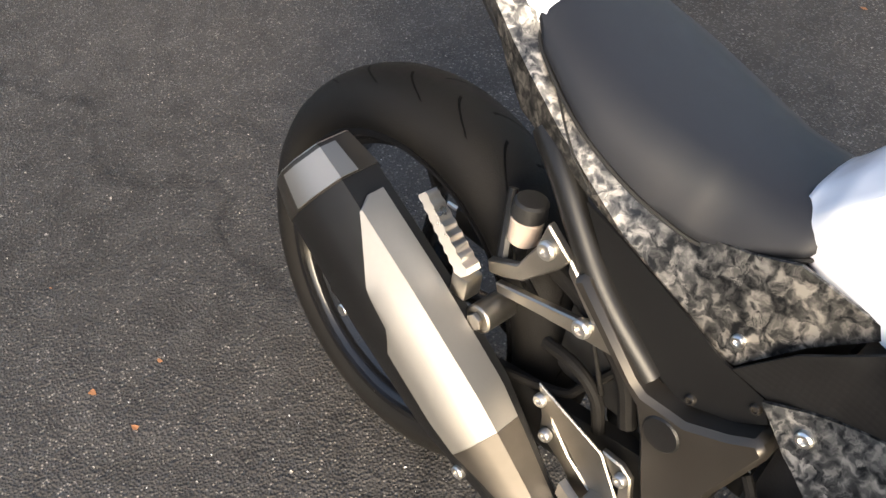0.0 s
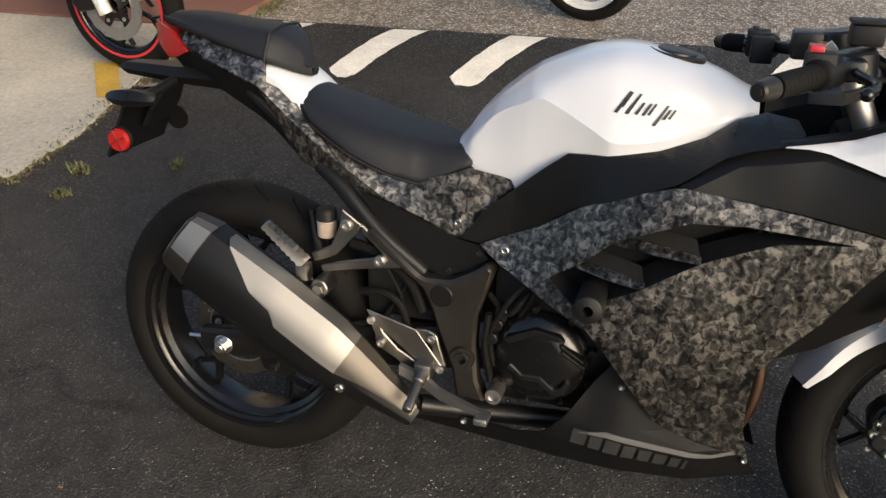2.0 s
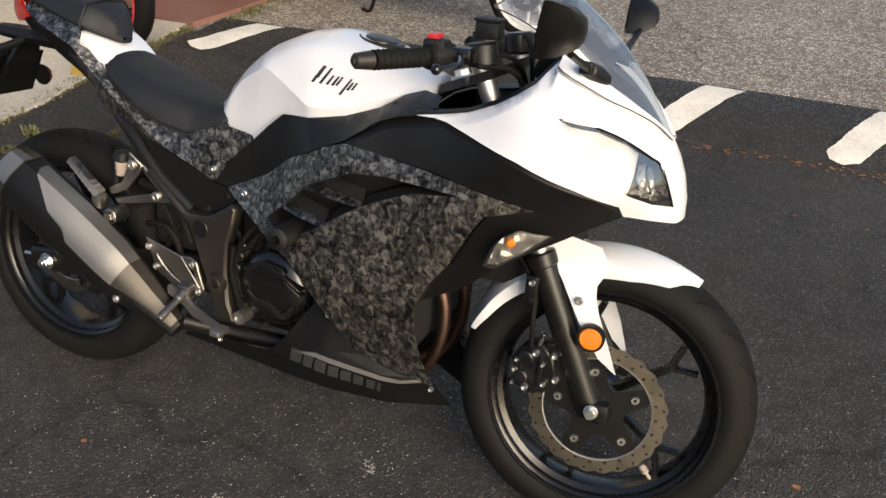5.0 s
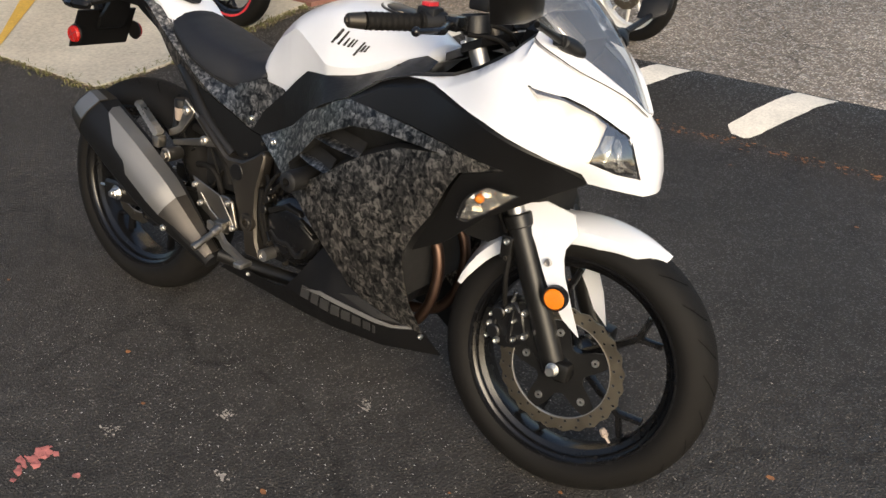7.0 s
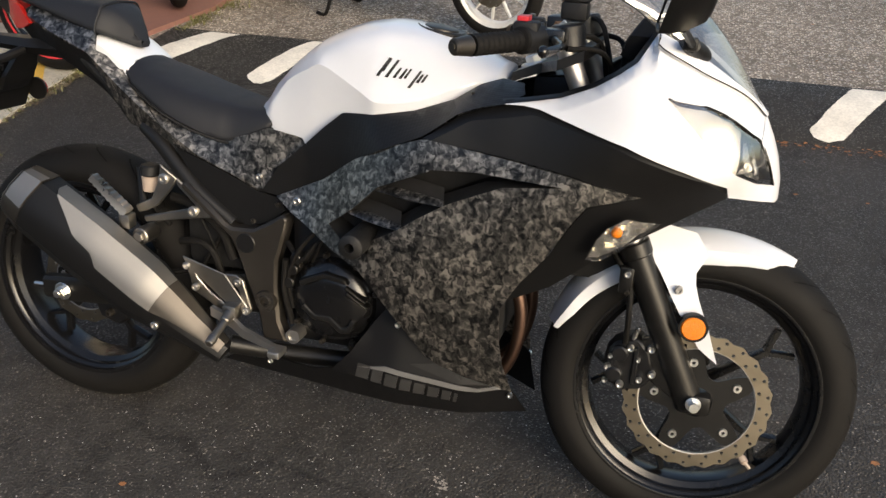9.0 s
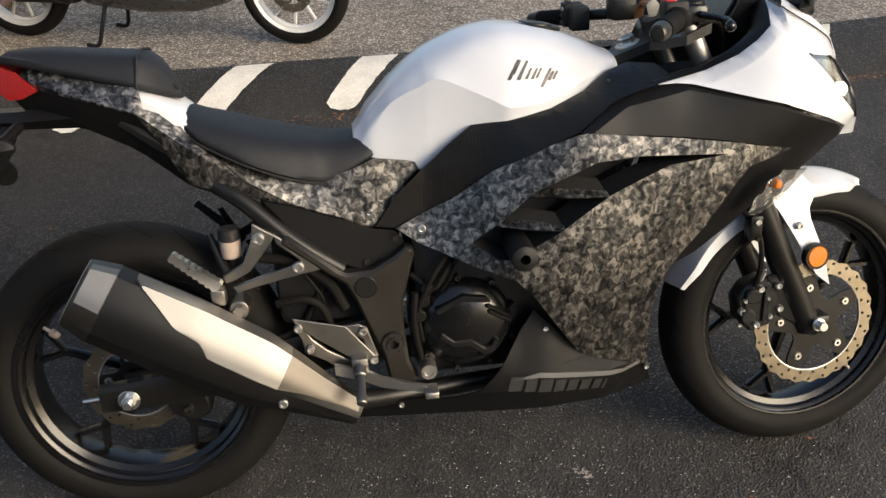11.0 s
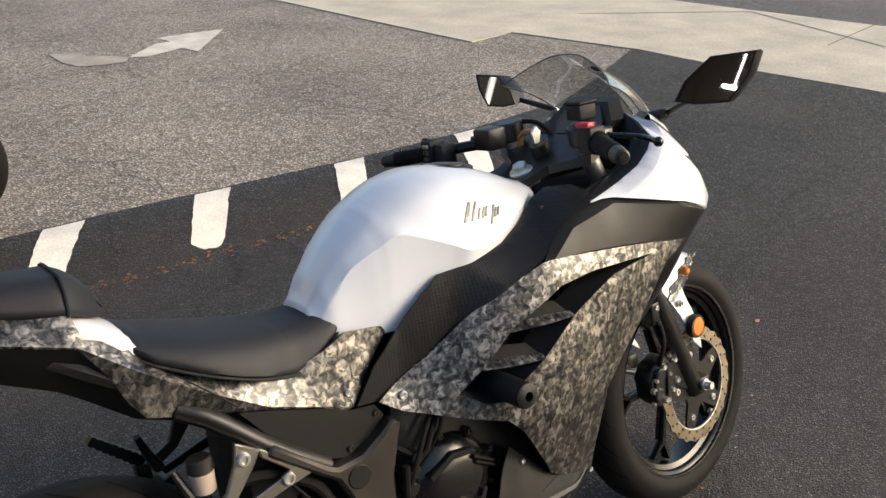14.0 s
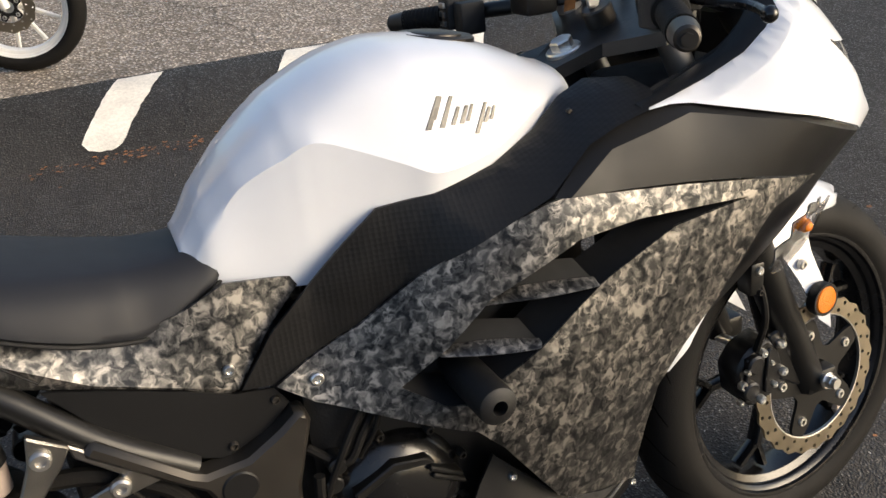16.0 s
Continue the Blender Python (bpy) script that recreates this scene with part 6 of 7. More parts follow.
# ---- passenger and rider foot rests ----
for s in (-1, 1):
    bm = bmesh.new()
    plate(bm, [(.276, .634), (.314, .608), (.302, .588), (.262, .541), (.236, .527), (.215, .520), (.209, .536), (.250, .557), (.269, .598)], s * .134, s * .122, .002)
    hanger = part("footrest_hanger", bm, CAST if s < 0 else SATIN, moto, "cast aluminium passenger footrest hanger")
    bm = bmesh.new()
    plate(bm, [(.367, .561), (.398, .533), (.351, .525), (.290, .513), (.232, .500), (.226, .513), (.290, .531), (.344, .546)], s * .1335, s * .1225, .002)
    part("hanger_arm", bm, CAST if s < 0 else SATIN, hanger)
    bm = bmesh.new()
    plate(bm, [(.311, .611), (.314, .592), (.358, .551), (.369, .561)], s * .133, s * .124, .002)
    part("hanger_strap", bm, CAST if s < 0 else SATIN, hanger)
    bm = bmesh.new()
    tube(bm, [(.222, s * .118, .522), (.205, s * .10, .560), (.190, s * .085, .605)], .011, 10, 4, .006)
    part("hanger_lug", bm, SATIN, hanger)
    for x, z in ((.284, .604), (.350, .541)):
        bolt(hanger, (x, s * .135, z), .0115, STEEL, .006)
    bm = bmesh.new()
    cyl(bm, (.236, s * .165, .478), (.236, s * .115, .478), .0185, seg=26, bev=.002)
    cyl(bm, (.236, s * .172, .478), (.236, s * .1651, .478), .0115, seg=6, bev=.001)
    part("hanger_bolt", bm, CAST if s < 0 else SATIN, hanger)
    a, b = Vector((.208, s * .158, .527)), Vector((.131, s * .163, .598))
    w = (b - a).normalized()
    up = w.cross(Vector((0, 1, 0))).normalized()
    side_v = Vector((0, 1, 0))
    bm = bmesh.new()
    rings = []
    for k in range(33):
        t = k / 32
        hh = (.0105 if k % 4 < 2 else .0128) * (1 - .25 * t)
        ww = .0108 * (1 - .2 * t)
        p = a.lerp(b, t)
        rings.append([p + up * hh + side_v * ww, p + up * hh - side_v * ww, p - up * hh * .8 - side_v * ww, p - up * hh * .8 + side_v * ww])
    loft(bm, rings)
    part("passenger_footrest", bm, CHROME if s < 0 else SATIN, hanger, "ribbed folded passenger footrest")
    bm = bmesh.new()
    box(bm, (.190, s * .156 - .014, .492), (.216, s * .156 + .014, .524), .004)
    part("footrest_hinge", bm, CAST if s < 0 else SATIN, hanger)
    bm = bmesh.new()
    plate(bm, [(.328, .445), (.428, .418), (.482, .346), (.449, .334), (.440, .343), (.336, .426)], s * .152, s * .148, .0015)
    guard = part("heel_guard", bm, CAST, moto, "cast aluminium heel guard")
    bm = bmesh.new()
    plate(bm, [(.424, .417), (.452, .418), (.468, .408), (.472, .392), (.486, .345), (.480, .332), (.466, .336), (.458, .385), (.440, .398)], s * .1475, s * .138, .002)
    part("guard_arm", bm, CAST, guard)
    bm = bmesh.new()
    plate(bm, [(.330, .427), (.348, .428), (.360, .398), (.390, .368), (.428, .345), (.445, .335), (.452, .315), (.416, .316), (.386, .345), (.345, .368), (.342, .392)], s * .1475, s * .138, .002)
    part("guard_bracket", bm, CAST, guard)
    for x, z in ((.338, .424), (.357, .378), (.459, .405), (.476, .342)):
        bolt(guard, (x, s * .153, z), .0085, STEEL, .005)
    a, b = Vector((.448, s * .160, .342)), Vector((.446, s * .254, .306))
    bm = bmesh.new()
    cyl(bm, a, a.lerp(b, .35), .014, .012, 16, bev=.002)
    cyl(bm, a.lerp(b, .35), a.lerp(b, .8), .0085, .0085, 14)
    cyl(bm, a.lerp(b, .8), b, .0105, .0095, 14, bev=.002)
    box(bm, a + Vector((-.016, -.016, -.016)), a + Vector((.016, .016, .016)), .004)
    part("rider_footrest", bm, CAST, guard, "aluminium rider footrest")
    bm = bmesh.new()
    loft(bm, [[(x, s * y - .006, z - h), (x, s * y + .006, z - h), (x, s * y + .006, z + h), (x, s * y - .006, z + h)] for x, y, z, h in ((.40, .162, .335, .010), (.455, .172, .322, .012), (.49, .19, .312, .010), (.575, .205, .296, .006))])
    box(bm, (.566, s * .214 - .020, .288), (.592, s * .214 + .020, .302), .003)
    part("brake_pedal" if s < 0 else "gear_pedal", bm, STEEL, guard, "steel foot pedal")
bm = bmesh.new()
cyl(bm, (.228, -.10, .562), (.228, -.10, .596), .0185, .0195, 22, bev=.002)
pot = part("rear_fluid_pot", bm, RESERVOIR, moto, "milky brake fluid pot with a black cap")
bm = bmesh.new()
cyl(bm, (.228, -.10, .5962), (.228, -.10, .620), .0215, .020, 22, bev=.003)
part("cap", bm, GRAIN, pot)
bm = bmesh.new()
cyl(bm, (.228, -.10, .545), (.228, -.10, .5618), .008, seg=12)
tube(bm, [(.228, -.10, .556), (.236, -.10, .52), (.27, -.10, .49)], .006, 8, 5)
part("outlet", bm, RUBBER, pot)

# ---- tail ----
for s in (-1, 1):
    bm = panel(bmesh.new(), [(-.172, .928), (-.150, .934), (-.105, .921), (-.066, .889), (-.098, .875), (-.125, .872), (-.155, .895)], lambda x, z: np.interp(x, [-.175, -.15, -.13, -.06], [.010, .032, .045, .075]) - .1 * abs(z - .895), .01, .015, s)
    part("tail_lamp", bm, RED, moto, "red tail lamp")
bm = bmesh.new()
loft(bm, [[(x, -w, z), (x, -w * .6, z + h), (x, w * .6, z + h), (x, w, z), (x, w * .6, z - h), (x, -w * .6, z - h)] for x, z, w, h in ((.10, .80, .06, .02), (-.02, .835, .055, .022), (-.12, .832, .045, .016), (-.20, .835, .035, .014), (-.245, .836, .028, .012), (-.26, .836, .018, .008))])
tongue = part("rear_mudguard", bm, MATT, moto, "matt black rear mudguard")
bm = bmesh.new()
loft(bm, [[(x, -w, z), (x, w, z), (x + .02, w, z + .01), (x + .02, -w, z + .01)] for x, z, w in ((-.15, .83, .03), (-.17, .79, .035), (-.19, .755, .045), (-.21, .72, .04))])
part("plate_arm", bm, MATT, tongue)
bm = bmesh.new()
loft(bm, [[(-.262, y, .668), (-.256, y, .666), (-.204, y, .775), (-.210, y, .777)] for y in (-.095, .095)])
holder = part("plate_holder", bm, MATT, tongue, "black number plate holder")
bm = bmesh.new()
box(bm, (-.235, -.03, .765), (-.19, .03, .80), .006)
part("plate_lamp", bm, GLOSS, tongue, "small plate lamp")
for s in (-1, 1):
    bm = bmesh.new()
    spin(bm, [(.0001, s * .008), (.021, s * .007), (.0235, s * .003), (.0235, -s * .003), (.0001, -s * .003)], (-.219, s * .104, .709), seg=28, closed=False)
    part("side_marker", bm, RED, holder, "round red reflector")
    bm = bmesh.new()
    spin(bm, [(.0001, s * .002), (.0265, s * .002), (.0275, 0), (.0265, -s * .004), (.0001, -s * .004)], (-.219, s * .0995, .709), seg=28, closed=False)
    part("marker_back", bm, MATT, holder)
    for a in (.5, .5 + math.pi / 2):
        dx, dz = .021 * math.cos(a), .021 * math.sin(a)
        ux, uz = .0014 * math.sin(a), -.0014 * math.cos(a)
        bm = bmesh.new()
        plate(bm, [(-.219 - dx - ux, .709 - dz - uz), (-.219 + dx - ux, .709 + dz - uz), (-.219 + dx + ux, .709 + dz + uz), (-.219 - dx + ux, .709 - dz + uz)], s * .1125, s * .108, .0003)
        part("marker_rib", bm, RED_DARK, holder)
    bm = bmesh.new()
    rings = []
    for t, k in ((0, .35), (.12, .75), (.35, 1), (.7, .95), (.92, .7), (1, .3)):
        x = -.205 + .105 * t
        rings.append([(x, s * (.135 + .022 * k), .806), (x, s * (.135 + .010 * k), .806 + .017 * k), (x, s * (.135 - .014 * k), .806 + .014 * k), (x, s * (.135 - .02 * k), .806), (x, s * (.135 - .012 * k), .806 - .016 * k), (x, s * (.135 + .012 * k), .806 - .014 * k)])
    loft(bm, rings)
    ind = part("rear_indicator", bm, MATT, tongue, "black rear indicator with a clear lens")
    bm = bmesh.new()
    tube(bm, [(-.14, s * .13, .806), (-.13, s * .09, .812), (-.12, s * .04, .825)], .010, 10, 4)
    part("indicator_stalk", bm, MATT, ind)
    bm = bmesh.new()
    loft(bm, [[(x, s * (.1375 + .022 * k), .806), (x, s * (.1375 + .010 * k), .806 + .0165 * k), (x, s * (.1375 + .012 * k), .806 - .0135 * k)] for x, k in ((-.205, .4), (-.19, .8), (-.17, 1), (-.15, 1))])
    part("indicator_lens", bm, GLOSS, ind, "smoked indicator lens")

# ---- side stand ----
bm = bmesh.new()
tube(bm, [(.50, .12, .26), (.53, .20, .16), (.56, .265, .063)], .013, 12, 4)
stand = part("side_stand", bm, SATIN, moto, "black steel side stand")
bm = bmesh.new()
cyl(bm, (.56, .262, .072), (.562, .268, .056), .022, seg=18, bev=.003)
part("stand_foot", bm, SATIN, stand)

# ---- plain decals in place of lettering ----
TANK_RINGS = {}
for v in tank.data.vertices:
    if v.co.y < -.03:
        TANK_RINGS.setdefault(round(v.co.x, 4), []).append((v.co.z, -v.co.y))


def tank_half(x, z):
    """Half width of the tank at a place on its side."""
    xs = sorted(TANK_RINGS)
    near = [max(q for q in xs if q <= x), min(q for q in xs if q > x)]
    wide = [float(np.interp(z, *zip(*sorted(TANK_RINGS[q])))) for q in near]
    return wide[0] + (wide[1] - wide[0]) * (x - near[0]) / (near[1] - near[0])


# slanting brush dashes of one slant, thick and thin by turns, with a flick below the last
for x0, z0, high, thick in ((.754, .863, .032, .0042), (.764, .872, .022, .003), (.771, .862, .030, .0042), (.786, .862, .017, .0036), (.797, .861, .017, .0036), (.806, .862, .016, .003), (.815, .846, .030, .0036), (.829, .856, .014, .0036), (.838, .857, .013, .003)):
    lean = high * .62
    thick *= 1.5
    poly = [(x0, z0), (x0 + thick, z0 - .001), (x0 + thick + lean, z0 + high), (x0 + lean + thick * .3, z0 + high + .001)]
    part("logo_mark", panel(bmesh.new(), poly, lambda x, z: tank_half(x, z) + .0016, .0014, .006, -1), LOGO_BLACK, tank, "plain black logo dash")
for x0, x1 in ((.735, .762), (.768, .79), (.796, .822), (.828, .85), (.856, .878), (.884, .906), (.912, .93), (.936, .942)):
    z0 = np.interp(x0, [.73, .95], [.252, .214])
    z1 = np.interp(x0, [.73, .95], [.284, .240])
    poly = [(x0, z0), (x1, z0 - .002), (x1 + .006, z1 - .002), (x0 + .006, z1)]
    part("logo_mark", panel(bmesh.new(), poly, lambda x, z: belly_width(x, z) + .002, .002, .02, -1), LOGO_GREY, moto, "plain grey logo mark")

# ---- parked machines beyond the berm ----
def at_place(ob, x, y, yaw, lean=0.0, z=0.0):
    ob.matrix_world = pose(x, y, z, lean, 0, yaw)
    return ob


def body_loft(stations):
    """A closed shell along x; each station is x, half width, low z, high z."""
    rings = []
    for x, w, z0, z1 in stations:
        m = (z0 + z1) / 2
        h = (z1 - z0) / 2
        rings.append([(x, w * math.sin(a) * (1 if abs(math.cos(a)) < .8 else .96), m - h * math.cos(a)) for a in (2 * math.pi * i / 16 for i in range(16))])
    return loft(bmesh.new(), rings)


def scooter(label, paint, wheel_paint, x, y, yaw, z=0.0, R=.25, base=1.36):
    root = new("scooter")
    tagged(root, label, "scooter")
    f, b = Vector((base / 2, 0, R)), Vector((-base / 2, 0, R))
    wf = wheel(root, "front_wheel", f, R, .045, R - .058, .034, .04, 10, RUBBER, wheel_paint, "cast multi-spoke front wheel", None, .2, "i")
    wheel(root, "rear_wheel", b, R, .05, R - .058, .036, .05, 10, RUBBER, wheel_paint, "cast multi-spoke rear wheel", None, .5, "i")
    brake_disc(wf, f + Vector((0, -.06, 0)), .06, .10, GOLDTINT, 12, 2, .004, SATIN, .025)
    for s in (-1, 1):
        bm = bmesh.new()
        tube(bm, [(f.x, s * .07, f.z), (f.x - .05, s * .075, f.z + .15), (f.x - .17, s * .06, f.z + .45)], .02, 12, 4)
        part("fork_leg", bm, SILVER, root)
        bm = bmesh.new()
        loft(bm, [[(xx, s * .09 - .014, zz - h), (xx, s * .09 + .014, zz - h), (xx, s * .09 + .014, zz + h), (xx, s * .09 - .014, zz + h)] for xx, zz, h in ((b.x - .04, b.z, .03), (b.x + .2, b.z + .02, .04), (b.x + .42, b.z + .05, .06))])
        part("swingarm", bm, SATIN, root)
    part("floor_body", body_loft([(-.42, .10, .22, .45), (-.3, .17, .17, .46), (0, .19, .15, .36), (.25, .18, .16, .34), (.4, .13, .20, .42)]), paint, root, "painted lower body shell")
    part("rear_body", body_loft([(-.95, .05, .62, .72), (-.8, .13, .50, .80), (-.5, .17, .40, .78), (-.2, .17, .36, .74), (-.05, .12, .36, .60)]), paint, root)
    part("seat", body_loft([(-.85, .08, .76, .82), (-.6, .15, .75, .85), (-.25, .16, .72, .82), (-.05, .10, .70, .76)]), VINYL, root, "black seat")
    part("leg_shield", body_loft([(.30, .16, .30, .80), (.38, .20, .34, .95), (.46, .16, .42, 1.0), (.56, .06, .55, .92)]), paint, root)
    bm = bmesh.new()
    tube(bm, [(.36, -.34, 1.0), (.40, -.2, 1.03), (.42, 0, 1.02), (.40, .2, 1.03), (.36, .34, 1.0)], .016, 10, 5)
    part("handlebar", bm, SATIN, root)
    vs = []
    for k in range(15):
        a = radians(165 - 105 * k / 14)
        d = Vector((math.cos(a), 0, math.sin(a)))
        vs.append([f + d * (R + .02) + Vector((0, -.06, 0)), f + d * (R + .035), f + d * (R + .02) + Vector((0, .06, 0)), f + d * (R + .016) + Vector((0, .055, 0)), f + d * (R + .016) + Vector((0, -.055, 0))])
    part("front_fender", loft(bmesh.new(), vs), paint, root)
    for s in (-1, 1):
        bm = bmesh.new()
        tube(bm, [(-.22, s * .10, .20), (-.24, s * .14, .10), (-.27, s * .16, .013), (-.33, s * .16, .012)], .011, 8, 4)
        part("centre_stand", bm, SATIN, root)
    bm = bmesh.new()
    cyl(bm, (-.35, -.15, .26), (-.85, -.17, .40), .05, .065, 18, bev=.01)
    part("silencer", bm, SATIN, root)
    bm = bmesh.new()
    box(bm, (-.72, -.12, .20), (-.35, .10, .40), .03)
    part("engine", bm, ENGINE, root)
    return at_place(root, x, y, yaw, 0, z)


scooter("dark grey scooter with silver spoked wheels on its stand", material("grey_scooter_paint", (0.045, 0.045, 0.045), 0.3, metal=0.3, coat=0.4, vary=0.05), SILVER, -.43, 3.06, -16, -.006, R=.272, base=1.47)
scooter("black scooter parked on the red floor", GLOSS, SATIN, -1.99, 3.35, -51, .02, R=.24, base=1.24)


def naked_bike(label, x, y, yaw, z, stripe, disc_mat, fork_mat, steer=0.0):
    root = new("parked_motorcycle")
    tagged(root, label, "motorcycle")
    R = .298
    f, b = Vector((.70, 0, R)), Vector((-.70, 0, R))
    wf = wheel(root, "front_wheel", f, R, .054, .230, .048, .045, 5, RUBBER, GLOSS, "black front wheel with a red rim stripe" if stripe else "black front wheel", stripe, .9)
    wheel(root, "rear_wheel", b, R + .01, .075, .226, .06, .05, 5, RUBBER, GLOSS, "black rear wheel", stripe, .3)
    brake_disc(wf, f + Vector((0, -.078, 0)), .10, .15, disc_mat, 16, 2, .0045, SATIN, .03, "grey wave-edged brake disc")
    up = Vector((-.42, 0, .9)).normalized()
    turned = [wf]
    for s in (-1, 1):
        bm = bmesh.new()
        foot = f + Vector((-.02, s * .11, 0))
        cyl(bm, foot - up * .03, foot + up * .32, .030, .026, 20, bev=.004)
        cyl(bm, foot + up * .32, foot + up * .68, .021, .021, 18)
        turned.append(part("fork_leg", bm, fork_mat, root, "silver fork leg"))
        bm = bmesh.new()
        loft(bm, [[(xx, s * .12 - .016, zz - h), (xx, s * .12 + .016, zz - h), (xx, s * .12 + .016, zz + h), (xx, s * .12 - .016, zz + h)] for xx, zz, h in ((b.x - .05, b.z, .028), (b.x + .25, b.z + .03, .04), (-.2, b.z + .07, .045))])
        part("swingarm", bm, SATIN, root)
        bm = bmesh.new()
        plate(bm, [(.52, .30), (.57, .40), (.62, .42), (.66, .36), (.63, .28), (.56, .26)], s * .125, s * .075, .008)
        turned.append(part("caliper", bm, ENGINE, root))
    part("engine", body_loft([(-.3, .14, .25, .60), (-.1, .19, .20, .64), (.2, .18, .18, .62), (.38, .12, .24, .58)]), ENGINE, root)
    part("fuel_tank", body_loft([(-.18, .08, .72, .84), (0, .15, .70, .95), (.2, .17, .70, 1.0), (.38, .10, .74, .94)]), RED_PAINT if stripe else GLOSS, root)
    part("seat", body_loft([(-.75, .07, .88, .93), (-.5, .12, .82, .90), (-.2, .14, .74, .82), (-.1, .09, .74, .80)]), VINYL, root)
    part("tail", body_loft([(-.85, .04, .86, .92), (-.55, .10, .74, .86), (-.2, .12, .64, .76)]), GLOSS, root)
    bm = bmesh.new()
    tube(bm, [(.22, -.36, 1.04), (.30, -.2, 1.06), (.34, 0, 1.04), (.30, .2, 1.06), (.22, .36, 1.04)], .014, 10, 5)
    part("handlebar", bm, SATIN, root)
    part("headlamp", body_loft([(.36, .10, .82, 1.02), (.44, .12, .80, 1.0), (.52, .08, .83, .95)]), GLOSS, root)
    vs = []
    for k in range(15):
        a = radians(160 - 95 * k / 14)
        d = Vector((math.cos(a), 0, math.sin(a)))
        vs.append([f + d * (R + .012) + Vector((0, -.068, 0)), f + d * (R + .03), f + d * (R + .012) + Vector((0, .068, 0)), f + d * (R + .008) + Vector((0, .062, 0)), f + d * (R + .008) + Vector((0, -.062, 0))])
    turned.append(part("front_fender", loft(bmesh.new(), vs), GLOSS, root))
    for ob in turned:
        ob.matrix_basis = Matrix.Translation(f) @ pose(0, 0, 0, 0, 0, steer) @ Matrix.Translation(-f)
    bm = bmesh.new()
    tube(bm, [(-.05, .14, .26), (-.08, .22, .14), (-.10, .30, .008)], .012, 8, 4)
    part("side_stand", bm, SATIN, root)
    return at_place(root, x, y, yaw, -6, z)


naked_bike("black motorcycle with a red rim stripe on the walk", -2.13, 2.31, -43, .012, RED_PAINT, STEEL, SILVER, 40)

# ---- building behind the camera, seen in the mirrors ----
SHOP_TURN = pose(0, 0, 0, 0, 0, -90)


def turned(ob):
    ob.matrix_world = SHOP_TURN
    return ob


bm = bmesh.new()
for lo, hi in (((-14, -7.3, 0), (-7.5, -7, 5.6)), ((-1.2, -7.3, 0), (-0.6, -7, 5.6)), ((-7.5, -7.3, 4.5), (-1.2, -7, 5.6))):
    box(bm, lo, hi)
BAY = material("dim_bay_paint", (0.03, 0.03, 0.03), 0.9, vary=0.3, scale=4)
SHOP = material("weathered_brown_wall", (0.11, 0.098, 0.085), 0.85, vary=0.15, scale=12, bump=0.4, bump_scale=60)
tagged(turned(part("wall_shop", bm, SHOP)), "weathered brown shop wall with a wide open bay", "wall", kind="structure")
bm = bmesh.new()
for lo, hi in (((-7.6, -13, 0), (-7.5, -7.3, 4.6)), ((-1.2, -13, 0), (-1.1, -7.3, 4.6)), ((-7.6, -13.1, 0), (-1.1, -13, 4.6)), ((-7.6, -13.1, 4.6), (-1.1, -7.3, 4.7)), ((-7.5, -13, 0), (-1.2, -7.3, .02))):
    box(bm, lo, hi)
tagged(turned(part("wall_bay", bm, BAY)), "dim inside walls of the shop bay", "wall", kind="structure")
TUBE_LIGHT = material("lit_tube", (1, 1, 1), 0.4, emit=(1.0, 0.97, 0.9, 6.0))
for i in range(3):
    for j in range(2):
        bm = bmesh.new()
        box(bm, (-6.3 + 2.0 * i, -11.6 + 2.4 * j, 2.98), (-5.6 + 2.0 * i, -11.53 + 2.4 * j, 3.03), .01)
        for x in (-6.1, -5.8):
            cyl(bm, (x + 2.0 * i, -11.565 + 2.4 * j, 3.02), (x + 2.0 * i, -11.565 + 2.4 * j, 4.6), .008, seg=6)
        tagged(turned(part("tube_light", bm, TUBE_LIGHT)), "lit white fluorescent tube on a dim ceiling", "ceiling light", "tube lights in the bay")

# unseen plain wall added behind the camera to block low sky and darken reflections
bm = bmesh.new()
box(bm, (-16, -9.3, 0), (2.6, -9.0, 3.6))
tagged(part("wall_light_block", bm, SHOP), "unseen plain brown wall added behind the camera to cut sky light", "wall", kind="structure")

# ---- loose things on the ground ----
def scatter(name, label, category, mat, places, size, rnd, flat=.15, curl=.3):
    """Small torn flakes lying about."""
    verts, faces = [], []
    for x, y, z in places:
        r = size * rnd.uniform(.5, 1.4)
        n = rnd.randint(5, 7)
        a0 = rnd.uniform(0, 6.28)
        k = len(verts)
        verts.append((x, y, z + r * flat))
        for i in range(n):
            a = a0 + 2 * math.pi * i / n
            q = r * rnd.uniform(.45, 1.1)
            verts.append((x + q * math.cos(a), y + q * math.sin(a) * .7, z + .0012 + r * curl * rnd.random() * .5))
        faces += [(k, k + 1 + i, k + 1 + (i + 1) % n) for i in range(n)]
    me = bpy.data.meshes.new(name)
    me.from_pydata(verts, [], faces)
    me.materials.append(mat)
    return tagged(new(name, me), label, category, kind="stuff")


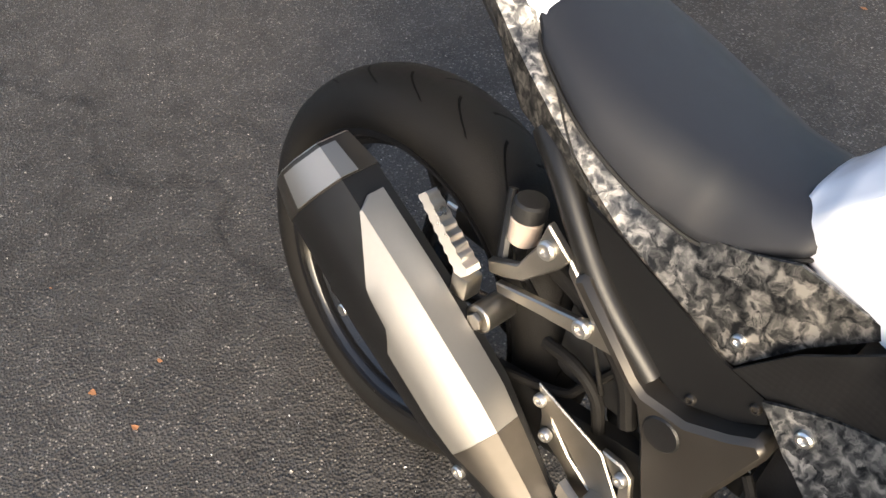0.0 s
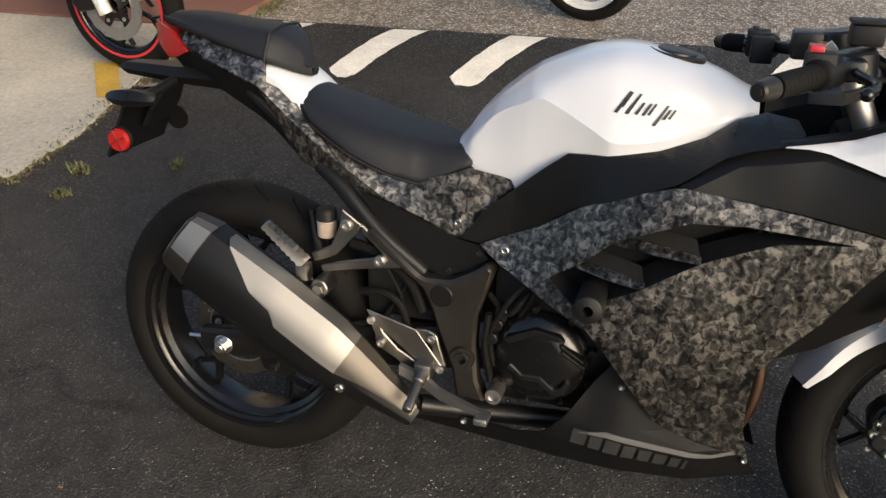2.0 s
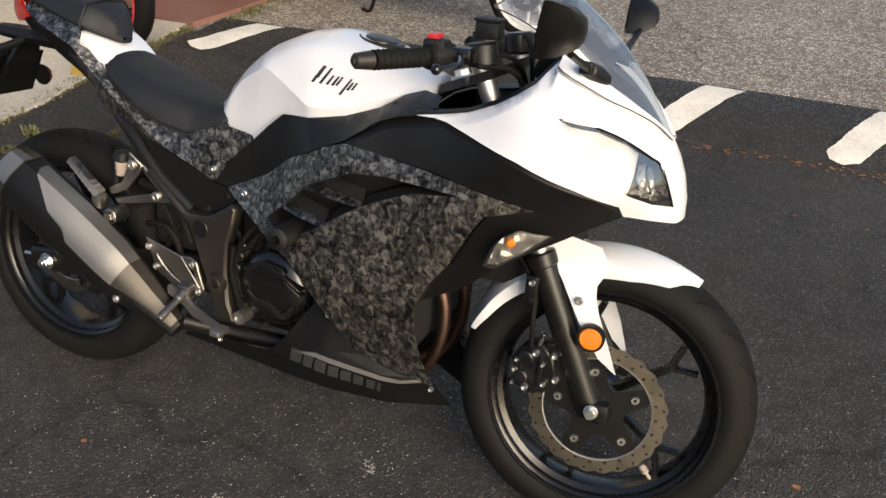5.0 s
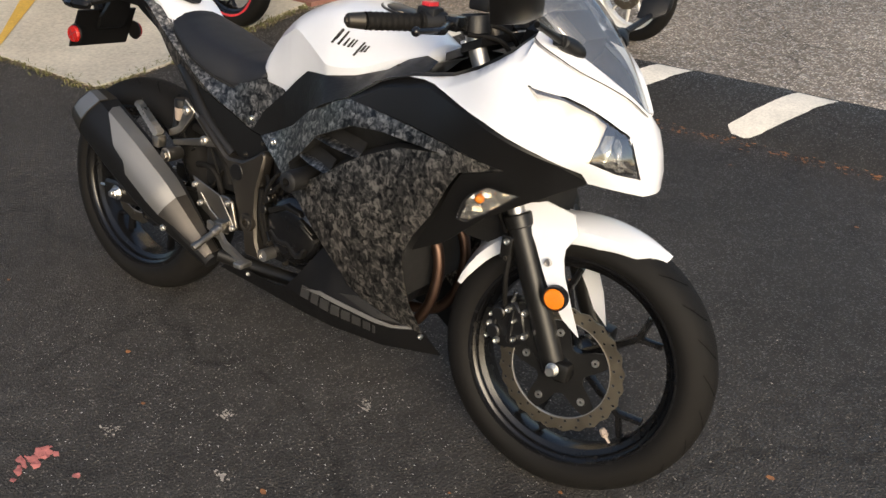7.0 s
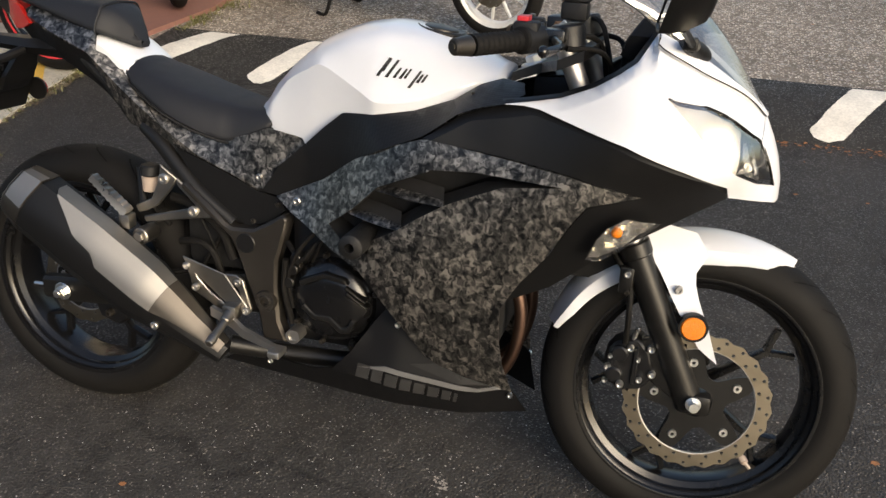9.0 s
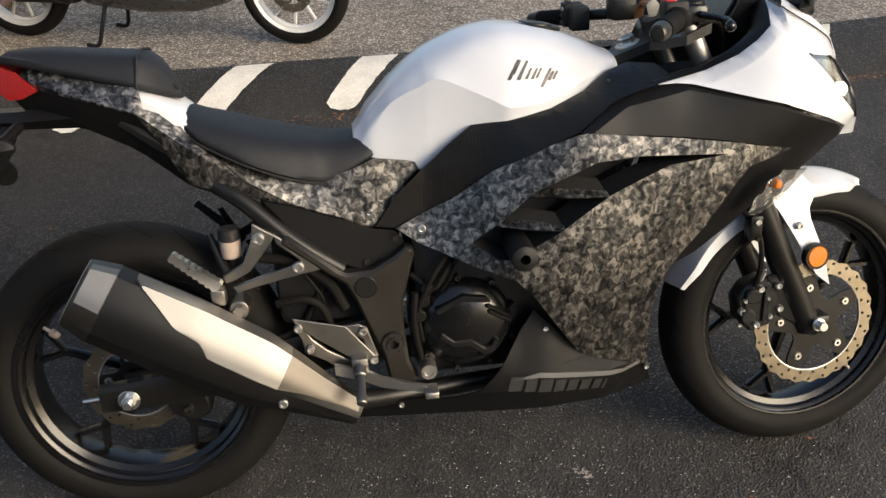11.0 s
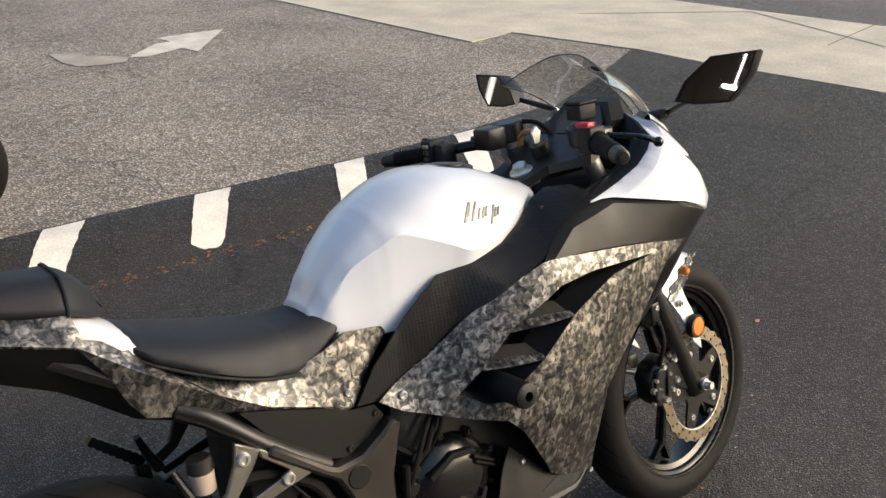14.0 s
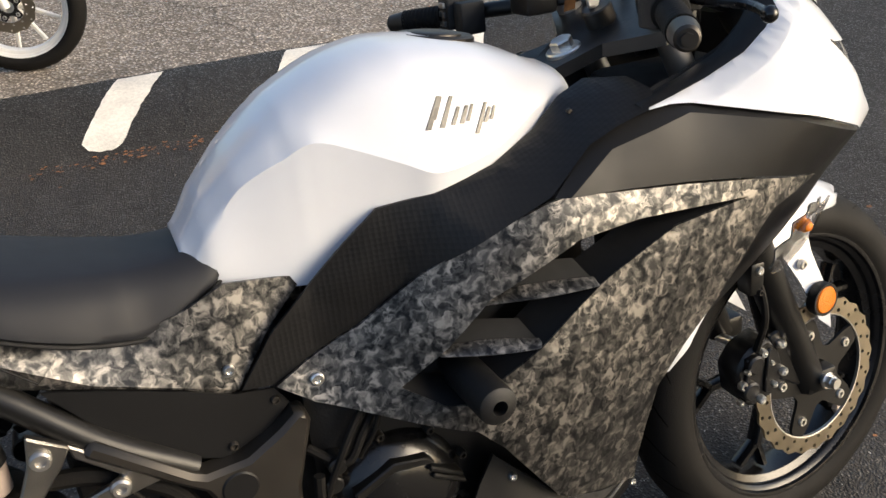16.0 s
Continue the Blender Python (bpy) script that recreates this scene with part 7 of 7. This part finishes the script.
rnd = random.Random(4)
GRIT = material("pale_grit", (0.34, 0.31, 0.27), 0.8, vary=0.3)
scatter("grit", "pale grit and paint specks scattered on the asphalt", "grit", GRIT, [(x, y, fall(x, y)) for x, y in ((rnd.uniform(-1.4, 5), rnd.uniform(-1.6, 1.95)) for _ in range(2000))], .0032, rnd)
# stone chips coloured pale to imitate sparkle on the lot
GLINT = material("painted_glints", (0.62, 0.60, 0.56), 0.35, vary=0.3)
scatter("stone_glints", "small pale stone chips standing in for glints off the asphalt", "grit", GLINT, [(x, y, -.0006) for x, y in ((rnd.gauss(.80, .45), rnd.gauss(-.28, .30)) for _ in range(900))], .0021, rnd, .5, .2)
scatter("smudge_grit", "pale crushed grit in small patches", "grit", GRIT, [(cx + rnd.gauss(0, .014), cy + rnd.gauss(0, .010), 0) for cx, cy in ((.905, -.136), (.644, -.356), (.45, -.55), (.78, -.50)) for _ in range(26)], .0045, rnd)
scatter("dry_leaves", "brown dry leaf scraps along the berm foot", "leaves", DRY, [(x, y, fall(x, y) + .002) for x, y in ((rnd.uniform(.2, 3.6), FOOT_Y - .03 + rnd.gauss(0, .028)) for _ in range(420))] + [(x, y, fall(x, y)) for x, y in ((rnd.uniform(-1, 5), rnd.uniform(-1, 2.0)) for _ in range(60))] + [(rnd.uniform(-1, 4), rnd.uniform(2.8, 5.5), -.005) for _ in range(60)], .009, rnd)
scatter("pink_scraps", "torn pink paper scraps on the asphalt", "litter", PINK, [(.384 + rnd.gauss(0, .014), -.706 + rnd.gauss(0, .018), 0) for _ in range(34)] + [(.509, -.69, 0), (.40, -.78, 0), (2.3, .3, 0), (1.9, .05, 0)], .012, rnd, .3, .5)


def grass(name, spots, blades, height, rnd):
    verts, faces = [], []
    for x, y, z, spread in spots:
        for _ in range(blades):
            px, py = x + rnd.gauss(0, spread), y + rnd.gauss(0, spread)
            h = height * rnd.uniform(.3, 1.2)
            a = rnd.uniform(0, 6.28)
            w = .003 * rnd.uniform(.6, 1.8)
            dx, dy = math.cos(a), math.sin(a)
            bend = h * rnd.uniform(.3, 1.2)
            k = len(verts)
            verts += [(px - dy * w, py + dx * w, z), (px + dy * w, py - dx * w, z), (px + dx * bend * .4 + dy * w * .7, py + dy * bend * .4 - dx * w * .7, z + h * .6), (px + dx * bend * .4 - dy * w * .7, py + dy * bend * .4 + dx * w * .7, z + h * .6), (px + dx * bend, py + dy * bend, z + h * .8)]
            faces += [(k, k + 1, k + 2, k + 3), (k + 3, k + 2, k + 4)]
    me = bpy.data.meshes.new(name)
    me.from_pydata(verts, [], faces)
    me.materials.append(LEAF)
    return tagged(new(name, me), "low weeds and grass in the pavement joints", "grass", kind="stuff")


spots = []
for k in range(60):
    t = k / 59
    spots.append((-1.46 - .06 * t + rnd.gauss(0, .015), .86 + 1.45 * t, 0, .022))
for k in range(45):
    spots.append((-3.2 + 1.75 * k / 44, .82 + rnd.gauss(0, .012), 0, .02))
for k in range(40):
    spots.append((-1.38 + rnd.gauss(0, .02), 2.55 + 1.3 * k / 39, 0, .035))
SOIL = material("soil_crumbs", (0.115, 0.085, 0.05), 0.95, vary=0.4, scale=60)
scatter("soil_crumbs", "brown soil and leaf crumbs in the joint beside the walk", "soil", SOIL, [(x + rnd.gauss(0, .022), y + rnd.gauss(0, .018), .003) for x, y in ((-1.45 - .05 * t, .86 + 1.45 * t) for t in (rnd.random() for _ in range(900)))] + [(rnd.uniform(-3.2, -1.45), .825 + rnd.gauss(0, .016), .003) for _ in range(900)], .009, rnd, .35, .5)
grass("weeds", [q for k, q in enumerate(spots) if k % 5 not in (1, 2)], 15, .026, rnd)
grass("weeds", [(q[0] + rnd.gauss(0, .01), q[1] + rnd.gauss(0, .02), 0, .014) for k, q in enumerate(spots) if k % 3], 12, .016, rnd)
grass("weeds", [(-1.25, .95, 0, .02), (-1.2, .78, 0, .015), (-.9, 1.05, 0, .01), (-1.35, 2.7, 0, .05), (-1.36, 3.0, 0, .06)], 60, .035, rnd)

for w, p in ((front, Vector((1.508, -.045, .163))), (rear, Vector((-.142, -.060, .432)))):
    bm = bmesh.new()
    c = FRONT if w is front else REAR
    way = Vector((c.x - p.x, 0, c.z - p.z)).normalized()
    cyl(bm, p - way * .012, p + way * .002, .0035, seg=10)
    cyl(bm, p + way * .002, p + way * .010, .0075, .0085, 12, bev=.002)
    cyl(bm, p + way * .010, p + way * .022, .0085, .0065, 12, bev=.002)
    part("valve_cap", bm, RESERVOIR, w, "pale novelty valve cap")
